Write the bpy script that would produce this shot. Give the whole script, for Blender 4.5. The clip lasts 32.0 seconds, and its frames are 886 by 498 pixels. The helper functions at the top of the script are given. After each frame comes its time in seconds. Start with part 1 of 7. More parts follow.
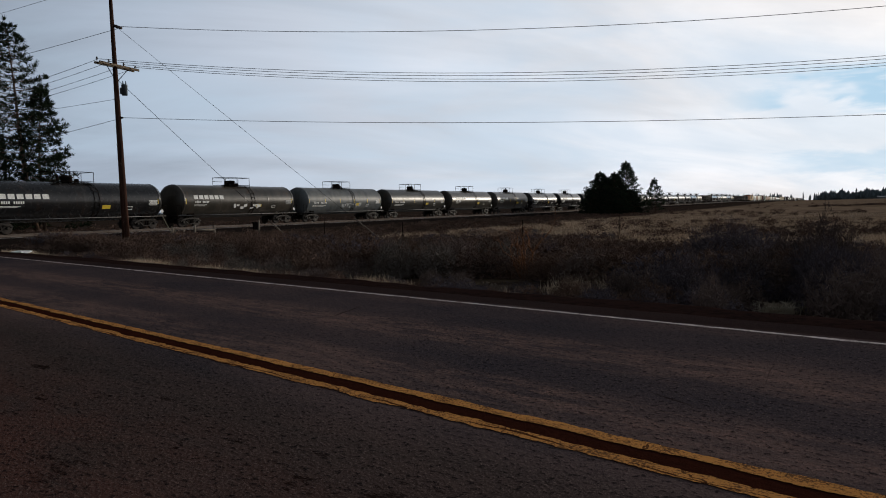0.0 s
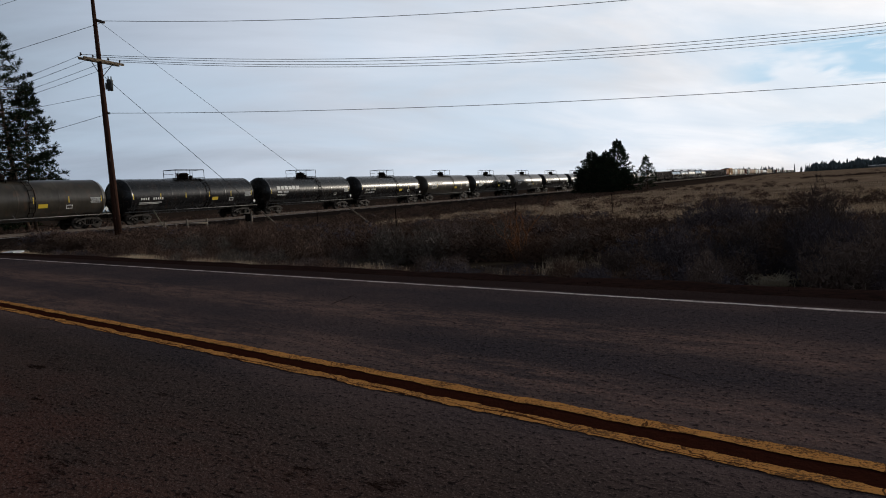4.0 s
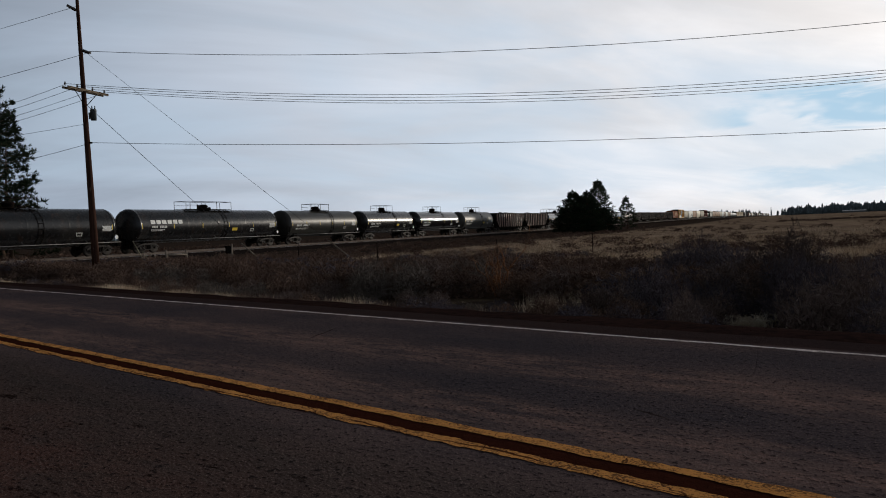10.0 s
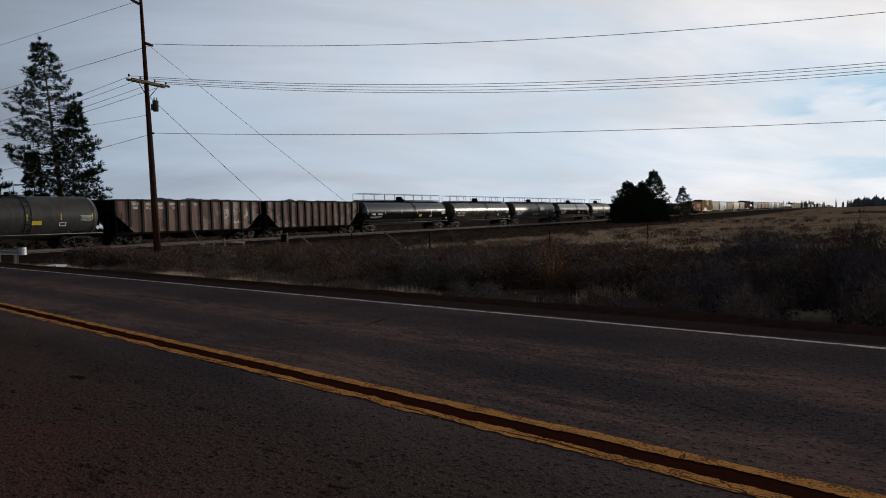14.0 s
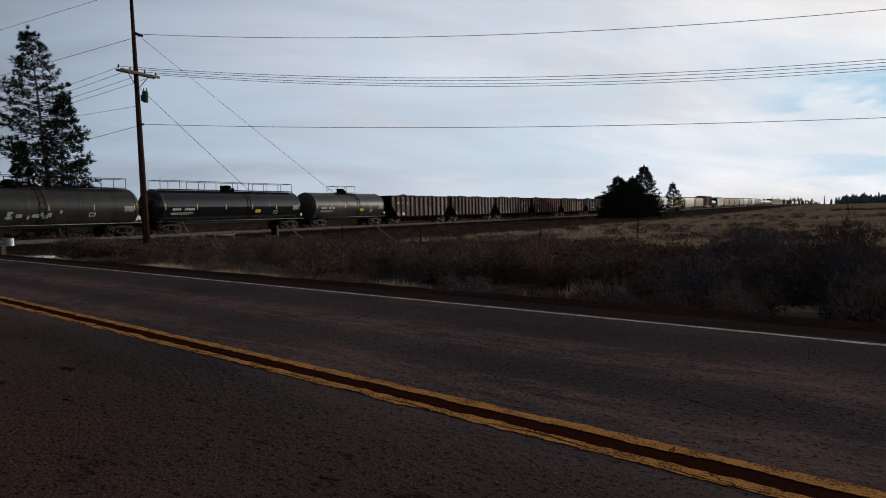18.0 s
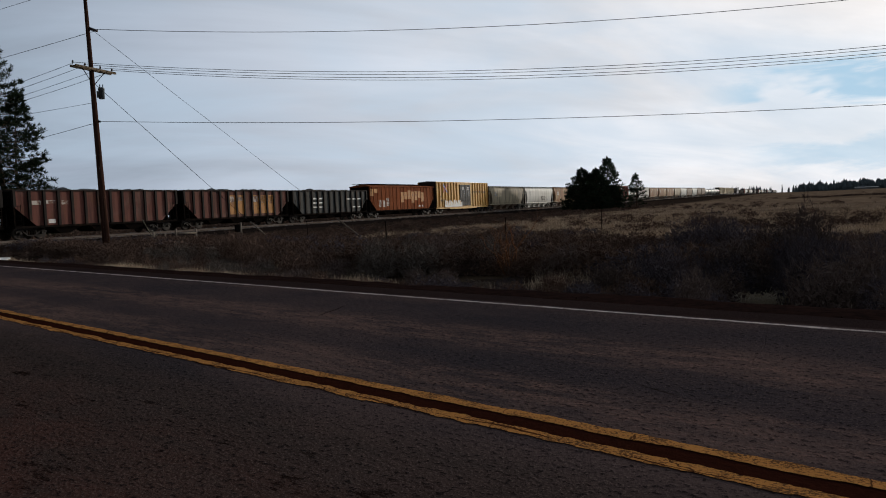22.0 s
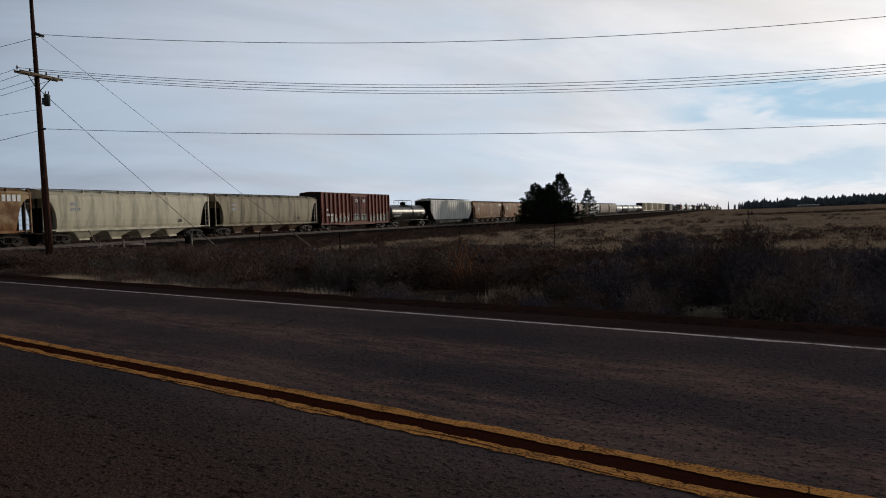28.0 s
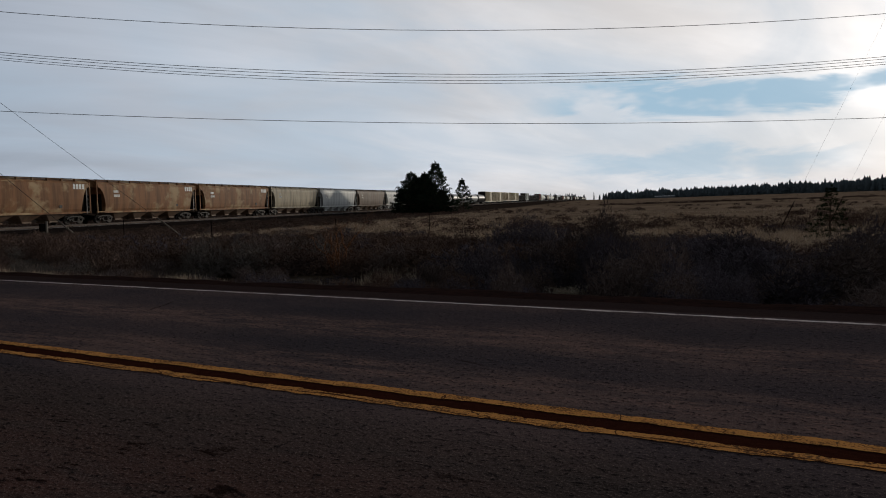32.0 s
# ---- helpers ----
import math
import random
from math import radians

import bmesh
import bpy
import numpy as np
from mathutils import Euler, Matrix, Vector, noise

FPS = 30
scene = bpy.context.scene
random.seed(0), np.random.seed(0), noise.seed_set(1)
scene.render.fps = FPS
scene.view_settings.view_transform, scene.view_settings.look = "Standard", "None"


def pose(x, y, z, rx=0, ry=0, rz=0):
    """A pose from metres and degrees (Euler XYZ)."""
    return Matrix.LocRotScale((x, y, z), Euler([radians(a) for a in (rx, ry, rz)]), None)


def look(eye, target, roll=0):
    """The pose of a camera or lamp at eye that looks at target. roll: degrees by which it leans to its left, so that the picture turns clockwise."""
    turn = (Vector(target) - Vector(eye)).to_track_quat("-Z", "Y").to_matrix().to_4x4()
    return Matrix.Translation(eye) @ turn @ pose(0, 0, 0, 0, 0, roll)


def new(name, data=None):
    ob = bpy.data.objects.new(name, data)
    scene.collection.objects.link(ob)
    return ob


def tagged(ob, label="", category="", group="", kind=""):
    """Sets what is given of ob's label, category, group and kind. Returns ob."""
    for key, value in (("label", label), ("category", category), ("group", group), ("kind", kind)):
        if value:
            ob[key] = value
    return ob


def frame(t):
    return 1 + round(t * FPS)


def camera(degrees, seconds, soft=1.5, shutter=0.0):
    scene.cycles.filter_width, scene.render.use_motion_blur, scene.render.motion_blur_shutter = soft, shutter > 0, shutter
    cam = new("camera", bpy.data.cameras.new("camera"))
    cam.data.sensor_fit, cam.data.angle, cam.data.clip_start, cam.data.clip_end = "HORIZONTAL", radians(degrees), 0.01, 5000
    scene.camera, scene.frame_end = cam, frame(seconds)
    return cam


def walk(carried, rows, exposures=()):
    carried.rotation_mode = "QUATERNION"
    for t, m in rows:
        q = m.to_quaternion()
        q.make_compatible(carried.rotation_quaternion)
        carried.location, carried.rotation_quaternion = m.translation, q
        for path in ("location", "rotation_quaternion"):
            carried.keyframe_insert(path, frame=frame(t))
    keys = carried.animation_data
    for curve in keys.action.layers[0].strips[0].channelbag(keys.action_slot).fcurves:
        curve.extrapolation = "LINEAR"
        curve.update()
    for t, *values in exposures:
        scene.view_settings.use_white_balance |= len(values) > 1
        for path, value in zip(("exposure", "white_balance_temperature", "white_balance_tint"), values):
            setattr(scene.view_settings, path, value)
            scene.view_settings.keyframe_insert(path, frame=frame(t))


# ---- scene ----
# Camera: held in the hand at a parked car's window, with a slow pan to the right at the end.
# seconds, place, yaw (to the left), pitch, roll
PATH = [
    (0, -0.000, 0.000, 1.250, 0.00, -3.20, -1.25),
    (0.5, 0.019, 0.006, 1.247, -0.85, -3.76, -1.25),
    (1, 0.014, 0.021, 1.257, -1.28, -4.28, -1.78),
    (1.5, 0.011, 0.038, 1.241, -1.12, -4.42, -2.17),
    (2, 0.011, 0.047, 1.247, -0.68, -4.38, -2.75),
    (2.5, 0.017, 0.049, 1.235, -0.85, -4.84, -2.99),
    (4.5, 0.008, 0.020, 1.252, -0.31, -4.33, -3.35),
    (5, 0.013, 0.024, 1.250, -0.98, -4.71, -2.64),
    (5.5, 0.026, 0.020, 1.216, -2.42, -5.33, -0.26),
    (6, 0.008, 0.016, 1.225, -2.84, -4.27, -0.35),
    (6.5, -0.006, 0.017, 1.238, -3.12, -3.43, -1.21),
    (7, -0.006, 0.015, 1.233, -2.51, -3.13, -1.27),
    (7.5, -0.011, 0.014, 1.233, -2.25, -3.18, -1.45),
    (8, -0.016, 0.013, 1.235, -2.08, -3.28, -1.85),
    (8.5, -0.002, 0.007, 1.230, -1.89, -2.75, -1.98),
    (9, -0.000, -0.005, 1.233, -1.83, -2.75, -1.65),
    (9.5, -0.007, -0.008, 1.249, -1.73, -2.15, -1.61),
    (10, -0.005, 0.000, 1.236, -2.01, -1.65, -2.17),
    (10.5, -0.006, -0.004, 1.239, -1.29, -2.20, -2.04),
    (11, 0.002, -0.016, 1.242, -1.34, -2.09, -2.19),
    (11.5, -0.005, -0.012, 1.242, -0.40, -1.73, -2.47),
    (12, 0.003, 0.001, 1.241, 0.43, -2.11, -2.53),
    (12.5, 0.003, 0.004, 1.241, 0.36, -2.72, -2.60),
    (13, -0.011, 0.001, 1.238, 1.37, -3.07, -2.71),
    (13.5, -0.017, -0.008, 1.235, 2.04, -3.58, -2.09),
    (14, -0.026, 0.001, 1.237, 2.05, -2.29, -1.83),
    (14.5, -0.024, -0.004, 1.236, 1.78, -1.95, -1.11),
    (16.5, -0.026, -0.009, 1.232, 1.94, -2.83, -2.47),
    (17, -0.029, -0.019, 1.232, 2.12, -2.79, -2.00),
    (17.5, -0.035, -0.013, 1.233, 1.65, -2.68, -1.79),
    (18, -0.038, -0.004, 1.233, 1.32, -2.78, -1.40),
    (18.5, -0.044, 0.000, 1.235, 0.85, -2.88, -1.62),
    (19, -0.034, -0.004, 1.234, 0.71, -2.60, -1.85),
    (19.5, -0.026, 0.003, 1.230, 0.75, -3.14, -2.17),
    (20, -0.023, 0.002, 1.233, 0.44, -3.09, -2.10),
    (20.5, -0.019, 0.010, 1.230, -0.42, -2.75, -2.05),
    (21, -0.003, 0.013, 1.232, -1.70, -2.57, -2.48),
    (21.5, -0.004, 0.010, 1.227, -1.73, -3.05, -2.29),
    (22, -0.002, 0.010, 1.232, -1.27, -3.34, -2.33),
    (22.5, 0.000, 0.009, 1.230, -1.34, -3.12, -2.14),
    (23, 0.002, 0.004, 1.230, -1.74, -2.85, -1.88),
    (23.5, -0.002, -0.003, 1.231, -1.75, -2.62, -2.05),
    (24, -0.005, -0.009, 1.231, -2.38, -2.39, -1.95),
    (24.5, -0.005, 0.001, 1.229, -2.90, -2.37, -1.97),
    (25, -0.007, 0.007, 1.229, -3.15, -2.40, -1.88),
    (25.5, -0.004, 0.011, 1.226, -3.89, -2.49, -1.80),
    (26, 0.003, 0.012, 1.224, -4.72, -2.32, -1.83),
    (26.5, 0.005, 0.018, 1.226, -4.77, -2.49, -1.73),
    (28.5, 0.012, -0.042, 1.223, -4.95, -2.40, -1.81),
    (29, 0.097, -0.142, 1.230, -8.03, -3.72, -0.86),
    (29.5, 0.124, -0.292, 1.247, -5.28, -1.73, -1.18),
    (30, 0.142, -0.379, 1.232, -3.65, -2.64, -1.35),
    (30.5, 0.125, -0.396, 1.239, -6.66, -2.80, -1.93),
    (31, 0.054, -0.424, 1.195, -10.28, -3.40, -2.74),
    (31.5, -0.022, -0.509, 1.179, -13.67, -3.26, -2.72),
    (32, -0.063, -0.564, 1.179, -14.45, -3.55, -1.43),
]


def aim(x, y, z, yaw, pitch, roll):
    a, b = radians(yaw), radians(pitch)
    eye = Vector((x, y, z))
    return look(eye, eye + 10 * Vector((-math.sin(a) * math.cos(b), math.cos(a) * math.cos(b), math.sin(b))), roll)


cam = camera(62.15, 32.0, 1.0)
walk(cam, [(t, aim(*p)) for t, *p in PATH],
     [(0, 0.12), (4.5, 0.15), (6, 0.2), (8, 0.06), (13, 0.05), (20, 0.06), (26, 0.0), (30, -0.02), (32, -0.24)])

# ---- world, sun ----
SUN_AZ, SUN_EL = radians(52), radians(9.5)
SUN_DIR = Vector((math.sin(SUN_AZ) * math.cos(SUN_EL), math.cos(SUN_AZ) * math.cos(SUN_EL), math.sin(SUN_EL)))


class Nodes:
    """Short hand for node trees."""

    def __init__(self, tree):
        self.tree = tree
        tree.nodes.clear()

    def add(self, kind, **values):
        n = self.tree.nodes.new(kind)
        for key, v in values.items():
            if key == "operation":
                n.operation = v
            elif key == "data_type":
                n.data_type = v
            elif key == "blend_type":
                n.blend_type = v
        return n

    def link(self, a, b):
        self.tree.links.new(a, b)

    def put(self, socket, v):
        if isinstance(v, bpy.types.NodeSocket):
            self.link(v, socket)
        else:
            socket.default_value = v

    def math(self, op, a, b=0.0, clamp=False):
        n = self.add("ShaderNodeMath", operation=op)
        n.use_clamp = clamp
        self.put(n.inputs[0], a)
        self.put(n.inputs[1], b)
        return n.outputs[0]

    def noise(self, vec, scale, detail=4.0, rough=0.55, distort=0.0):
        n = self.add("ShaderNodeTexNoise")
        self.put(n.inputs["Vector"], vec)
        n.inputs["Scale"].default_value = scale
        n.inputs["Detail"].default_value = detail
        n.inputs["Roughness"].default_value = rough
        n.inputs["Distortion"].default_value = distort
        return n.outputs["Fac"]

    def scaled(self, vec, s):
        n = self.add("ShaderNodeVectorMath", operation="MULTIPLY")
        self.put(n.inputs[0], vec)
        n.inputs[1].default_value = s
        return n.outputs[0]

    def ramp(self, fac, lo, hi):
        n = self.add("ShaderNodeMapRange")
        n.interpolation_type = "SMOOTHSTEP"
        self.put(n.inputs["Value"], fac)
        n.inputs["From Min"].default_value, n.inputs["From Max"].default_value = lo, hi
        return n.outputs["Result"]

    def mix(self, fac, a, b, blend="MIX"):
        n = self.add("ShaderNodeMix", data_type="RGBA", blend_type=blend)
        self.put(n.inputs[0], fac)
        self.put(n.inputs[6], a if isinstance(a, bpy.types.NodeSocket) else (*a, 1))
        self.put(n.inputs[7], b if isinstance(b, bpy.types.NodeSocket) else (*b, 1))
        return n.outputs[2]


def make_world():
    world = bpy.data.worlds.new("world")
    scene.world = world
    world.use_nodes = True
    k = Nodes(world.node_tree)
    sky = k.add("ShaderNodeTexSky")
    sky.sky_type = "NISHITA"
    sky.sun_disc = False
    sky.sun_elevation, sky.sun_rotation = SUN_EL, SUN_AZ
    sky.air_density, sky.dust_density = 1.0, 1.5
    co = k.add("ShaderNodeTexCoord").outputs["Generated"]
    sep = k.add("ShaderNodeSeparateXYZ")
    k.link(co, sep.inputs[0])
    # the cloud sheet lies overhead: directions are laid on a plane
    up = k.math("ADD", k.math("MAXIMUM", sep.outputs[2], 0.0), 0.26)
    flat = k.add("ShaderNodeCombineXYZ")
    k.link(k.math("DIVIDE", sep.outputs[0], up), flat.inputs[0])
    k.link(k.math("DIVIDE", sep.outputs[1], up), flat.inputs[1])
    turned = k.add("ShaderNodeVectorRotate")
    turned.rotation_type = "Z_AXIS"
    turned.inputs["Angle"].default_value = radians(-20)
    k.link(flat.outputs[0], turned.inputs["Vector"])
    wide = k.scaled(turned.outputs[0], (0.6, 1.3, 1))
    big = k.noise(wide, 0.62, 3, 0.5, 0.4)
    fine = k.noise(k.scaled(turned.outputs[0], (0.8, 1.5, 1)), 1.5, 6, 0.55, 0.6)
    sheet = k.math("ADD", k.math("MULTIPLY", big, 0.62), k.math("MULTIPLY", fine, 0.38))
    # long thin openings low in the south-east of the sheet
    level = k.math("DIVIDE", sep.outputs[2], k.math("SQRT", k.math("SUBTRACT", 1.0, k.math("MULTIPLY", sep.outputs[2], sep.outputs[2]))))
    bearing = k.math("ARCTAN2", sep.outputs[0], sep.outputs[1])
    angles = k.add("ShaderNodeCombineXYZ")
    k.link(bearing, angles.inputs[0])
    k.link(level, angles.inputs[1])
    ragged = k.noise(k.scaled(angles.outputs[0], (5.0, 22.0, 1)), 1.0, 6, 0.62, 0.5)
    drift = k.math("ADD", level, k.math("MULTIPLY", k.math("SUBTRACT", ragged, 0.5), 0.09))

    def opening(height, half, start, stop, lo, hi):
        off = k.math("ABSOLUTE", k.math("SUBTRACT", drift, height))
        band = k.math("SUBTRACT", 1.0, k.ramp(off, half * 0.3, half))
        patch = k.ramp(k.noise(k.scaled(angles.outputs[0], (6.0, 14.0, 1)), 1.0, 4, 0.55), lo, hi)
        return k.math("MULTIPLY", k.math("MULTIPLY", band, patch), k.math("MULTIPLY", k.ramp(bearing, start, start + 0.12), k.math("SUBTRACT", 1.0, k.ramp(bearing, stop - 0.1, stop))))

    gaps = k.math("MAXIMUM", opening(0.126, 0.024, 0.34, 0.95, 0.36, 0.52), k.math("MULTIPLY", opening(0.042, 0.026, 0.36, 0.8, 0.36, 0.54), 0.6))
    cover = k.ramp(sheet, 0.37, 0.58)
    # light through the sheet grows towards the sun; unseen overhead and behind, dimming is added to darken the ground
    dot = k.add("ShaderNodeVectorMath", operation="DOT_PRODUCT")
    k.link(co, dot.inputs[0])
    dot.inputs[1].default_value = SUN_DIR
    near = k.math("MAXIMUM", dot.outputs["Value"], 0.0)
    glow = k.math("ADD", k.math("MULTIPLY", k.math("POWER", near, 1.6), 0.5), k.math("MULTIPLY", k.math("POWER", near, 30.0), 0.55))
    thick = k.math("ADD", 0.8, k.math("MULTIPLY", k.ramp(k.noise(k.scaled(turned.outputs[0], (0.6, 1.1, 1)), 1.2, 6, 0.55, 0.6), 0.3, 0.7), 0.34))
    light = k.math("MULTIPLY", k.math("ADD", 0.43, k.math("MULTIPLY", glow, 1.12)), thick)
    high = k.math("SUBTRACT", 1.0, k.math("MULTIPLY", k.ramp(sep.outputs[2], 0.3, 0.7), 0.72))
    behind = k.math("ADD", 0.3, k.math("MULTIPLY", k.ramp(dot.outputs["Value"], -0.6, 0.62), 0.7))
    dim = k.math("MULTIPLY", high, behind)
    tint = k.mix(k.math("POWER", near, 1.25, True), (0.78, 0.955, 1.22), (1.06, 1.0, 0.96))
    tint = k.mix(k.ramp(dot.outputs["Value"], 0.25, -0.3), tint, (1.03, 0.97, 0.95))
    cloud = k.add("ShaderNodeVectorMath", operation="SCALE")
    k.link(tint, cloud.inputs[0])
    k.link(k.math("MULTIPLY", light, dim), cloud.inputs["Scale"])
    clear = k.add("ShaderNodeVectorMath", operation="SCALE")
    k.link(k.mix(0.93, sky.outputs[0], (5.95, 7.5, 9.25)), clear.inputs[0])
    k.link(k.math("MULTIPLY", dim, 0.085), clear.inputs["Scale"])
    mixed = k.mix(k.math("ADD", 0.26, k.math("MULTIPLY", cover, 0.7)), clear.outputs[0], cloud.outputs[0])
    mixed = k.mix(k.math("MULTIPLY", gaps, 0.85), mixed, (0.37, 0.585, 0.76))
    bg = k.add("ShaderNodeBackground")
    k.link(mixed, bg.inputs["Color"])
    bg.inputs["Strength"].default_value = 1.0
    out = k.add("ShaderNodeOutputWorld")
    k.link(bg.outputs[0], out.inputs[0])


make_world()
sun = new("sun", bpy.data.lights.new("sun", "SUN"))
sun.data.energy, sun.data.angle, sun.data.color = 1.45, radians(1.5), (1.0, 0.9, 0.76)
sun.matrix_world = look(SUN_DIR * 50, (0, 0, 0))

# ---- the plan ----
# across the road: A (m), along it to the level crossing: B (m); the track: distance T (m), along it S (m)
ROAD_M, ROAD_U = Vector((0.6921, 0.7218)), Vector((-0.7218, 0.6921))
TRACK_AZ = radians(27.42)
TRACK_D = Vector((math.sin(TRACK_AZ), math.cos(TRACK_AZ)))
TRACK_N = Vector((-math.cos(TRACK_AZ), math.sin(TRACK_AZ)))
TRACK_C = 52.5
TRACK_TURN = 90 - 27.42
ROAD_TURN = math.degrees(math.atan2(-0.6921, 0.7218))


def rail_z(s):
    return 1.25 * min(max((s - 150) / 350, 0), 1)


def smooth(x, lo, hi):
    t = min(max((x - lo) / (hi - lo), 0), 1)
    return t * t * (3 - 2 * t)


def ground_z(x, y):
    p = Vector((x, y))
    r = p.length
    a, t, s = p.dot(ROAD_M), p.dot(TRACK_N), p.dot(TRACK_D)
    bumps = 0.16 * noise.noise((x / 7, y / 7, 0)) + 0.07 * noise.noise((x / 2.1, y / 2.1, 3))
    far = smooth(r, 150, 700)
    z = -0.85 + bumps * (1 - 0.5 * far) + far * (1.6 + 1.9 * smooth(TRACK_C - t, 60, 300))
    if r > 120 and t > TRACK_C - 70:
        z = min(z, rail_z(s) - 0.55)
    # the railway bank
    bank = abs(t - TRACK_C)
    z = z + (rail_z(s) - 0.6 - z) * (1 - smooth(bank, 4.0, 8.5))
    # the road on its bank
    if a > 0:
        z = -0.06 + (z + 0.06) * smooth(a, 8.4, 12.8) if a < 12.8 else z
        if 8.0 < a < 12.8:
            z += 0.05 * noise.noise((x * 1.1, y * 1.1, 8))
    else:
        z = -0.06 + (z + 0.06) * smooth(-a, 3.5, 14)
    return z


def road_point(a, b, z=0.0):
    p = ROAD_M * a + ROAD_U * b
    return Vector((p.x, p.y, z))


def track_point(s, t=TRACK_C, z=0.0):
    p = TRACK_D * s + TRACK_N * t
    return Vector((p.x, p.y, z))


# ---- materials ----
def material(name, base, rough=0.8, metal=0.0, bump=0.0, bump_scale=30.0, coords="Object", layers=(), spec=0.5, vary=0.0):
    """layers: (colour, scale or 3 scales, low, high, strength): patches of that colour where the noise passes low to high."""
    m = bpy.data.materials.new(name)
    m.use_nodes = True
    k = Nodes(m.node_tree)
    bsdf = k.add("ShaderNodeBsdfPrincipled")
    out = k.add("ShaderNodeOutputMaterial")
    k.link(bsdf.outputs[0], out.inputs[0])
    co = k.add("ShaderNodeNewGeometry").outputs["Position"] if coords == "World" else k.add("ShaderNodeTexCoord").outputs["Object"]
    colour = k.mix(0.0, base, base)
    if vary:
        info = k.add("ShaderNodeObjectInfo")
        hsv = k.add("ShaderNodeHueSaturation")
        k.link(colour, hsv.inputs["Color"])
        k.link(k.math("ADD", 1 - vary, k.math("MULTIPLY", info.outputs["Random"], 2 * vary)), hsv.inputs["Value"])
        colour = hsv.outputs[0]
        move = k.add("ShaderNodeVectorMath", operation="ADD")
        k.link(co, move.inputs[0])
        shift = k.add("ShaderNodeCombineXYZ")
        k.link(k.math("MULTIPLY", info.outputs["Random"], 37.0), shift.inputs[0])
        k.link(shift.outputs[0], move.inputs[1])
        co = move.outputs[0]
    for tint, scale, lo, hi, strength in layers:
        vec = k.scaled(co, scale) if isinstance(scale, tuple) else co
        n = k.noise(vec, 1.0 if isinstance(scale, tuple) else scale, 5, 0.6)
        colour = k.mix(k.math("MULTIPLY", k.ramp(n, lo, hi), strength), colour, tint)
    k.link(colour, bsdf.inputs["Base Color"])
    bsdf.inputs["Metallic"].default_value = metal
    k.link(k.math("ADD", rough - 0.08, k.math("MULTIPLY", k.noise(co, bump_scale * 0.3, 3), 0.16)), bsdf.inputs["Roughness"])
    bsdf.inputs["Specular IOR Level"].default_value = spec
    if bump:
        b = k.add("ShaderNodeBump")
        b.inputs["Strength"].default_value = bump
        b.inputs["Distance"].default_value = 0.02
        k.link(k.noise(co, bump_scale, 5, 0.6), b.inputs["Height"])
        k.link(b.outputs[0], bsdf.inputs["Normal"])
    return m


def paint(name, base, rough=0.5, grime=0.6, rust=0.3, dust=0.15, spec=None, dusty=(0.28, 0.24, 0.19)):
    """Weathered paint of a railway car: streaks that run down, rust spots and road dust."""
    dark = tuple(c * 0.3 for c in base)
    return material(name, base, rough, 0.0, 0.12, 9.0, "Object",
                    ((dark, (1.3, 1.3, 0.16), 0.42, 0.64, grime), ((0.13, 0.055, 0.025), (2.2, 2.2, 0.5), 0.54, 0.67, rust),
                     (dusty, (0.45, 0.45, 0.5), 0.47, 0.63, dust)), vary=0.12, spec=(0.5 if rough < 0.2 else 0.3 if rough < 0.4 else 0.2) if spec is None else spec)


ASPHALT_C = (0.05, 0.047, 0.047)
M = {}
M["tank_black"] = paint("tank_black", (0.013, 0.013, 0.014), 0.26, 0.3, 0.1, 0.04)
M["tank_gloss"] = paint("tank_gloss", (0.012, 0.012, 0.013), 0.1, 0.1, 0.03, 0.03)
M["tank_tan"] = paint("tank_tan", (0.042, 0.036, 0.026), 0.24, 0.4, 0.15, 0.08)
M["tank_olive"] = paint("tank_olive", (0.03, 0.029, 0.025), 0.38, 0.45, 0.12, 0.06)
M["tank_grey"] = paint("tank_grey", (0.4, 0.42, 0.42), 0.45, 0.45, 0.12, 0.1)
M["tank_slate"] = paint("tank_slate", (0.115, 0.126, 0.128), 0.45, 0.5, 0.12, 0.12)
M["tank_brown"] = paint("tank_brown", (0.045, 0.039, 0.031), 0.32, 0.5, 0.25, 0.1)
M["coal_car"] = paint("coal_car", (0.25, 0.165, 0.138), 0.8, 0.75, 0.5, 0.6, dusty=(0.5, 0.41, 0.345))
M["coal_car_maroon"] = paint("coal_car_maroon", (0.17, 0.06, 0.045), 0.75, 0.7, 0.5, 0.12)
M["coal_car_black"] = paint("coal_car_black", (0.03, 0.034, 0.036), 0.7, 0.4, 0.12, 0.12)
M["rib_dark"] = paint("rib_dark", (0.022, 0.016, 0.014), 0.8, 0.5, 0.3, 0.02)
M["orange"] = paint("orange", (0.28, 0.078, 0.026), 0.8, 0.6, 0.35, 0.02, spec=0.05)
M["box_yellow"] = paint("box_yellow", (0.76, 0.44, 0.12), 0.55, 0.32, 0.2, 0.08)
M["box_red"] = paint("box_red", (0.17, 0.026, 0.013), 0.65, 0.55, 0.25, 0.03)
M["box_red_dark"] = paint("box_red_dark", (0.09, 0.012, 0.009), 0.7, 0.5, 0.3, 0.03)
M["box_tan"] = paint("box_tan", (0.62, 0.53, 0.36), 0.6, 0.3, 0.15, 0.1)
M["hopper_tan"] = paint("hopper_tan", (0.36, 0.3, 0.2), 0.65, 0.85, 0.25, 0.25)
M["hopper_white"] = paint("hopper_white", (0.7, 0.7, 0.66), 0.55, 0.4, 0.12, 0.1)
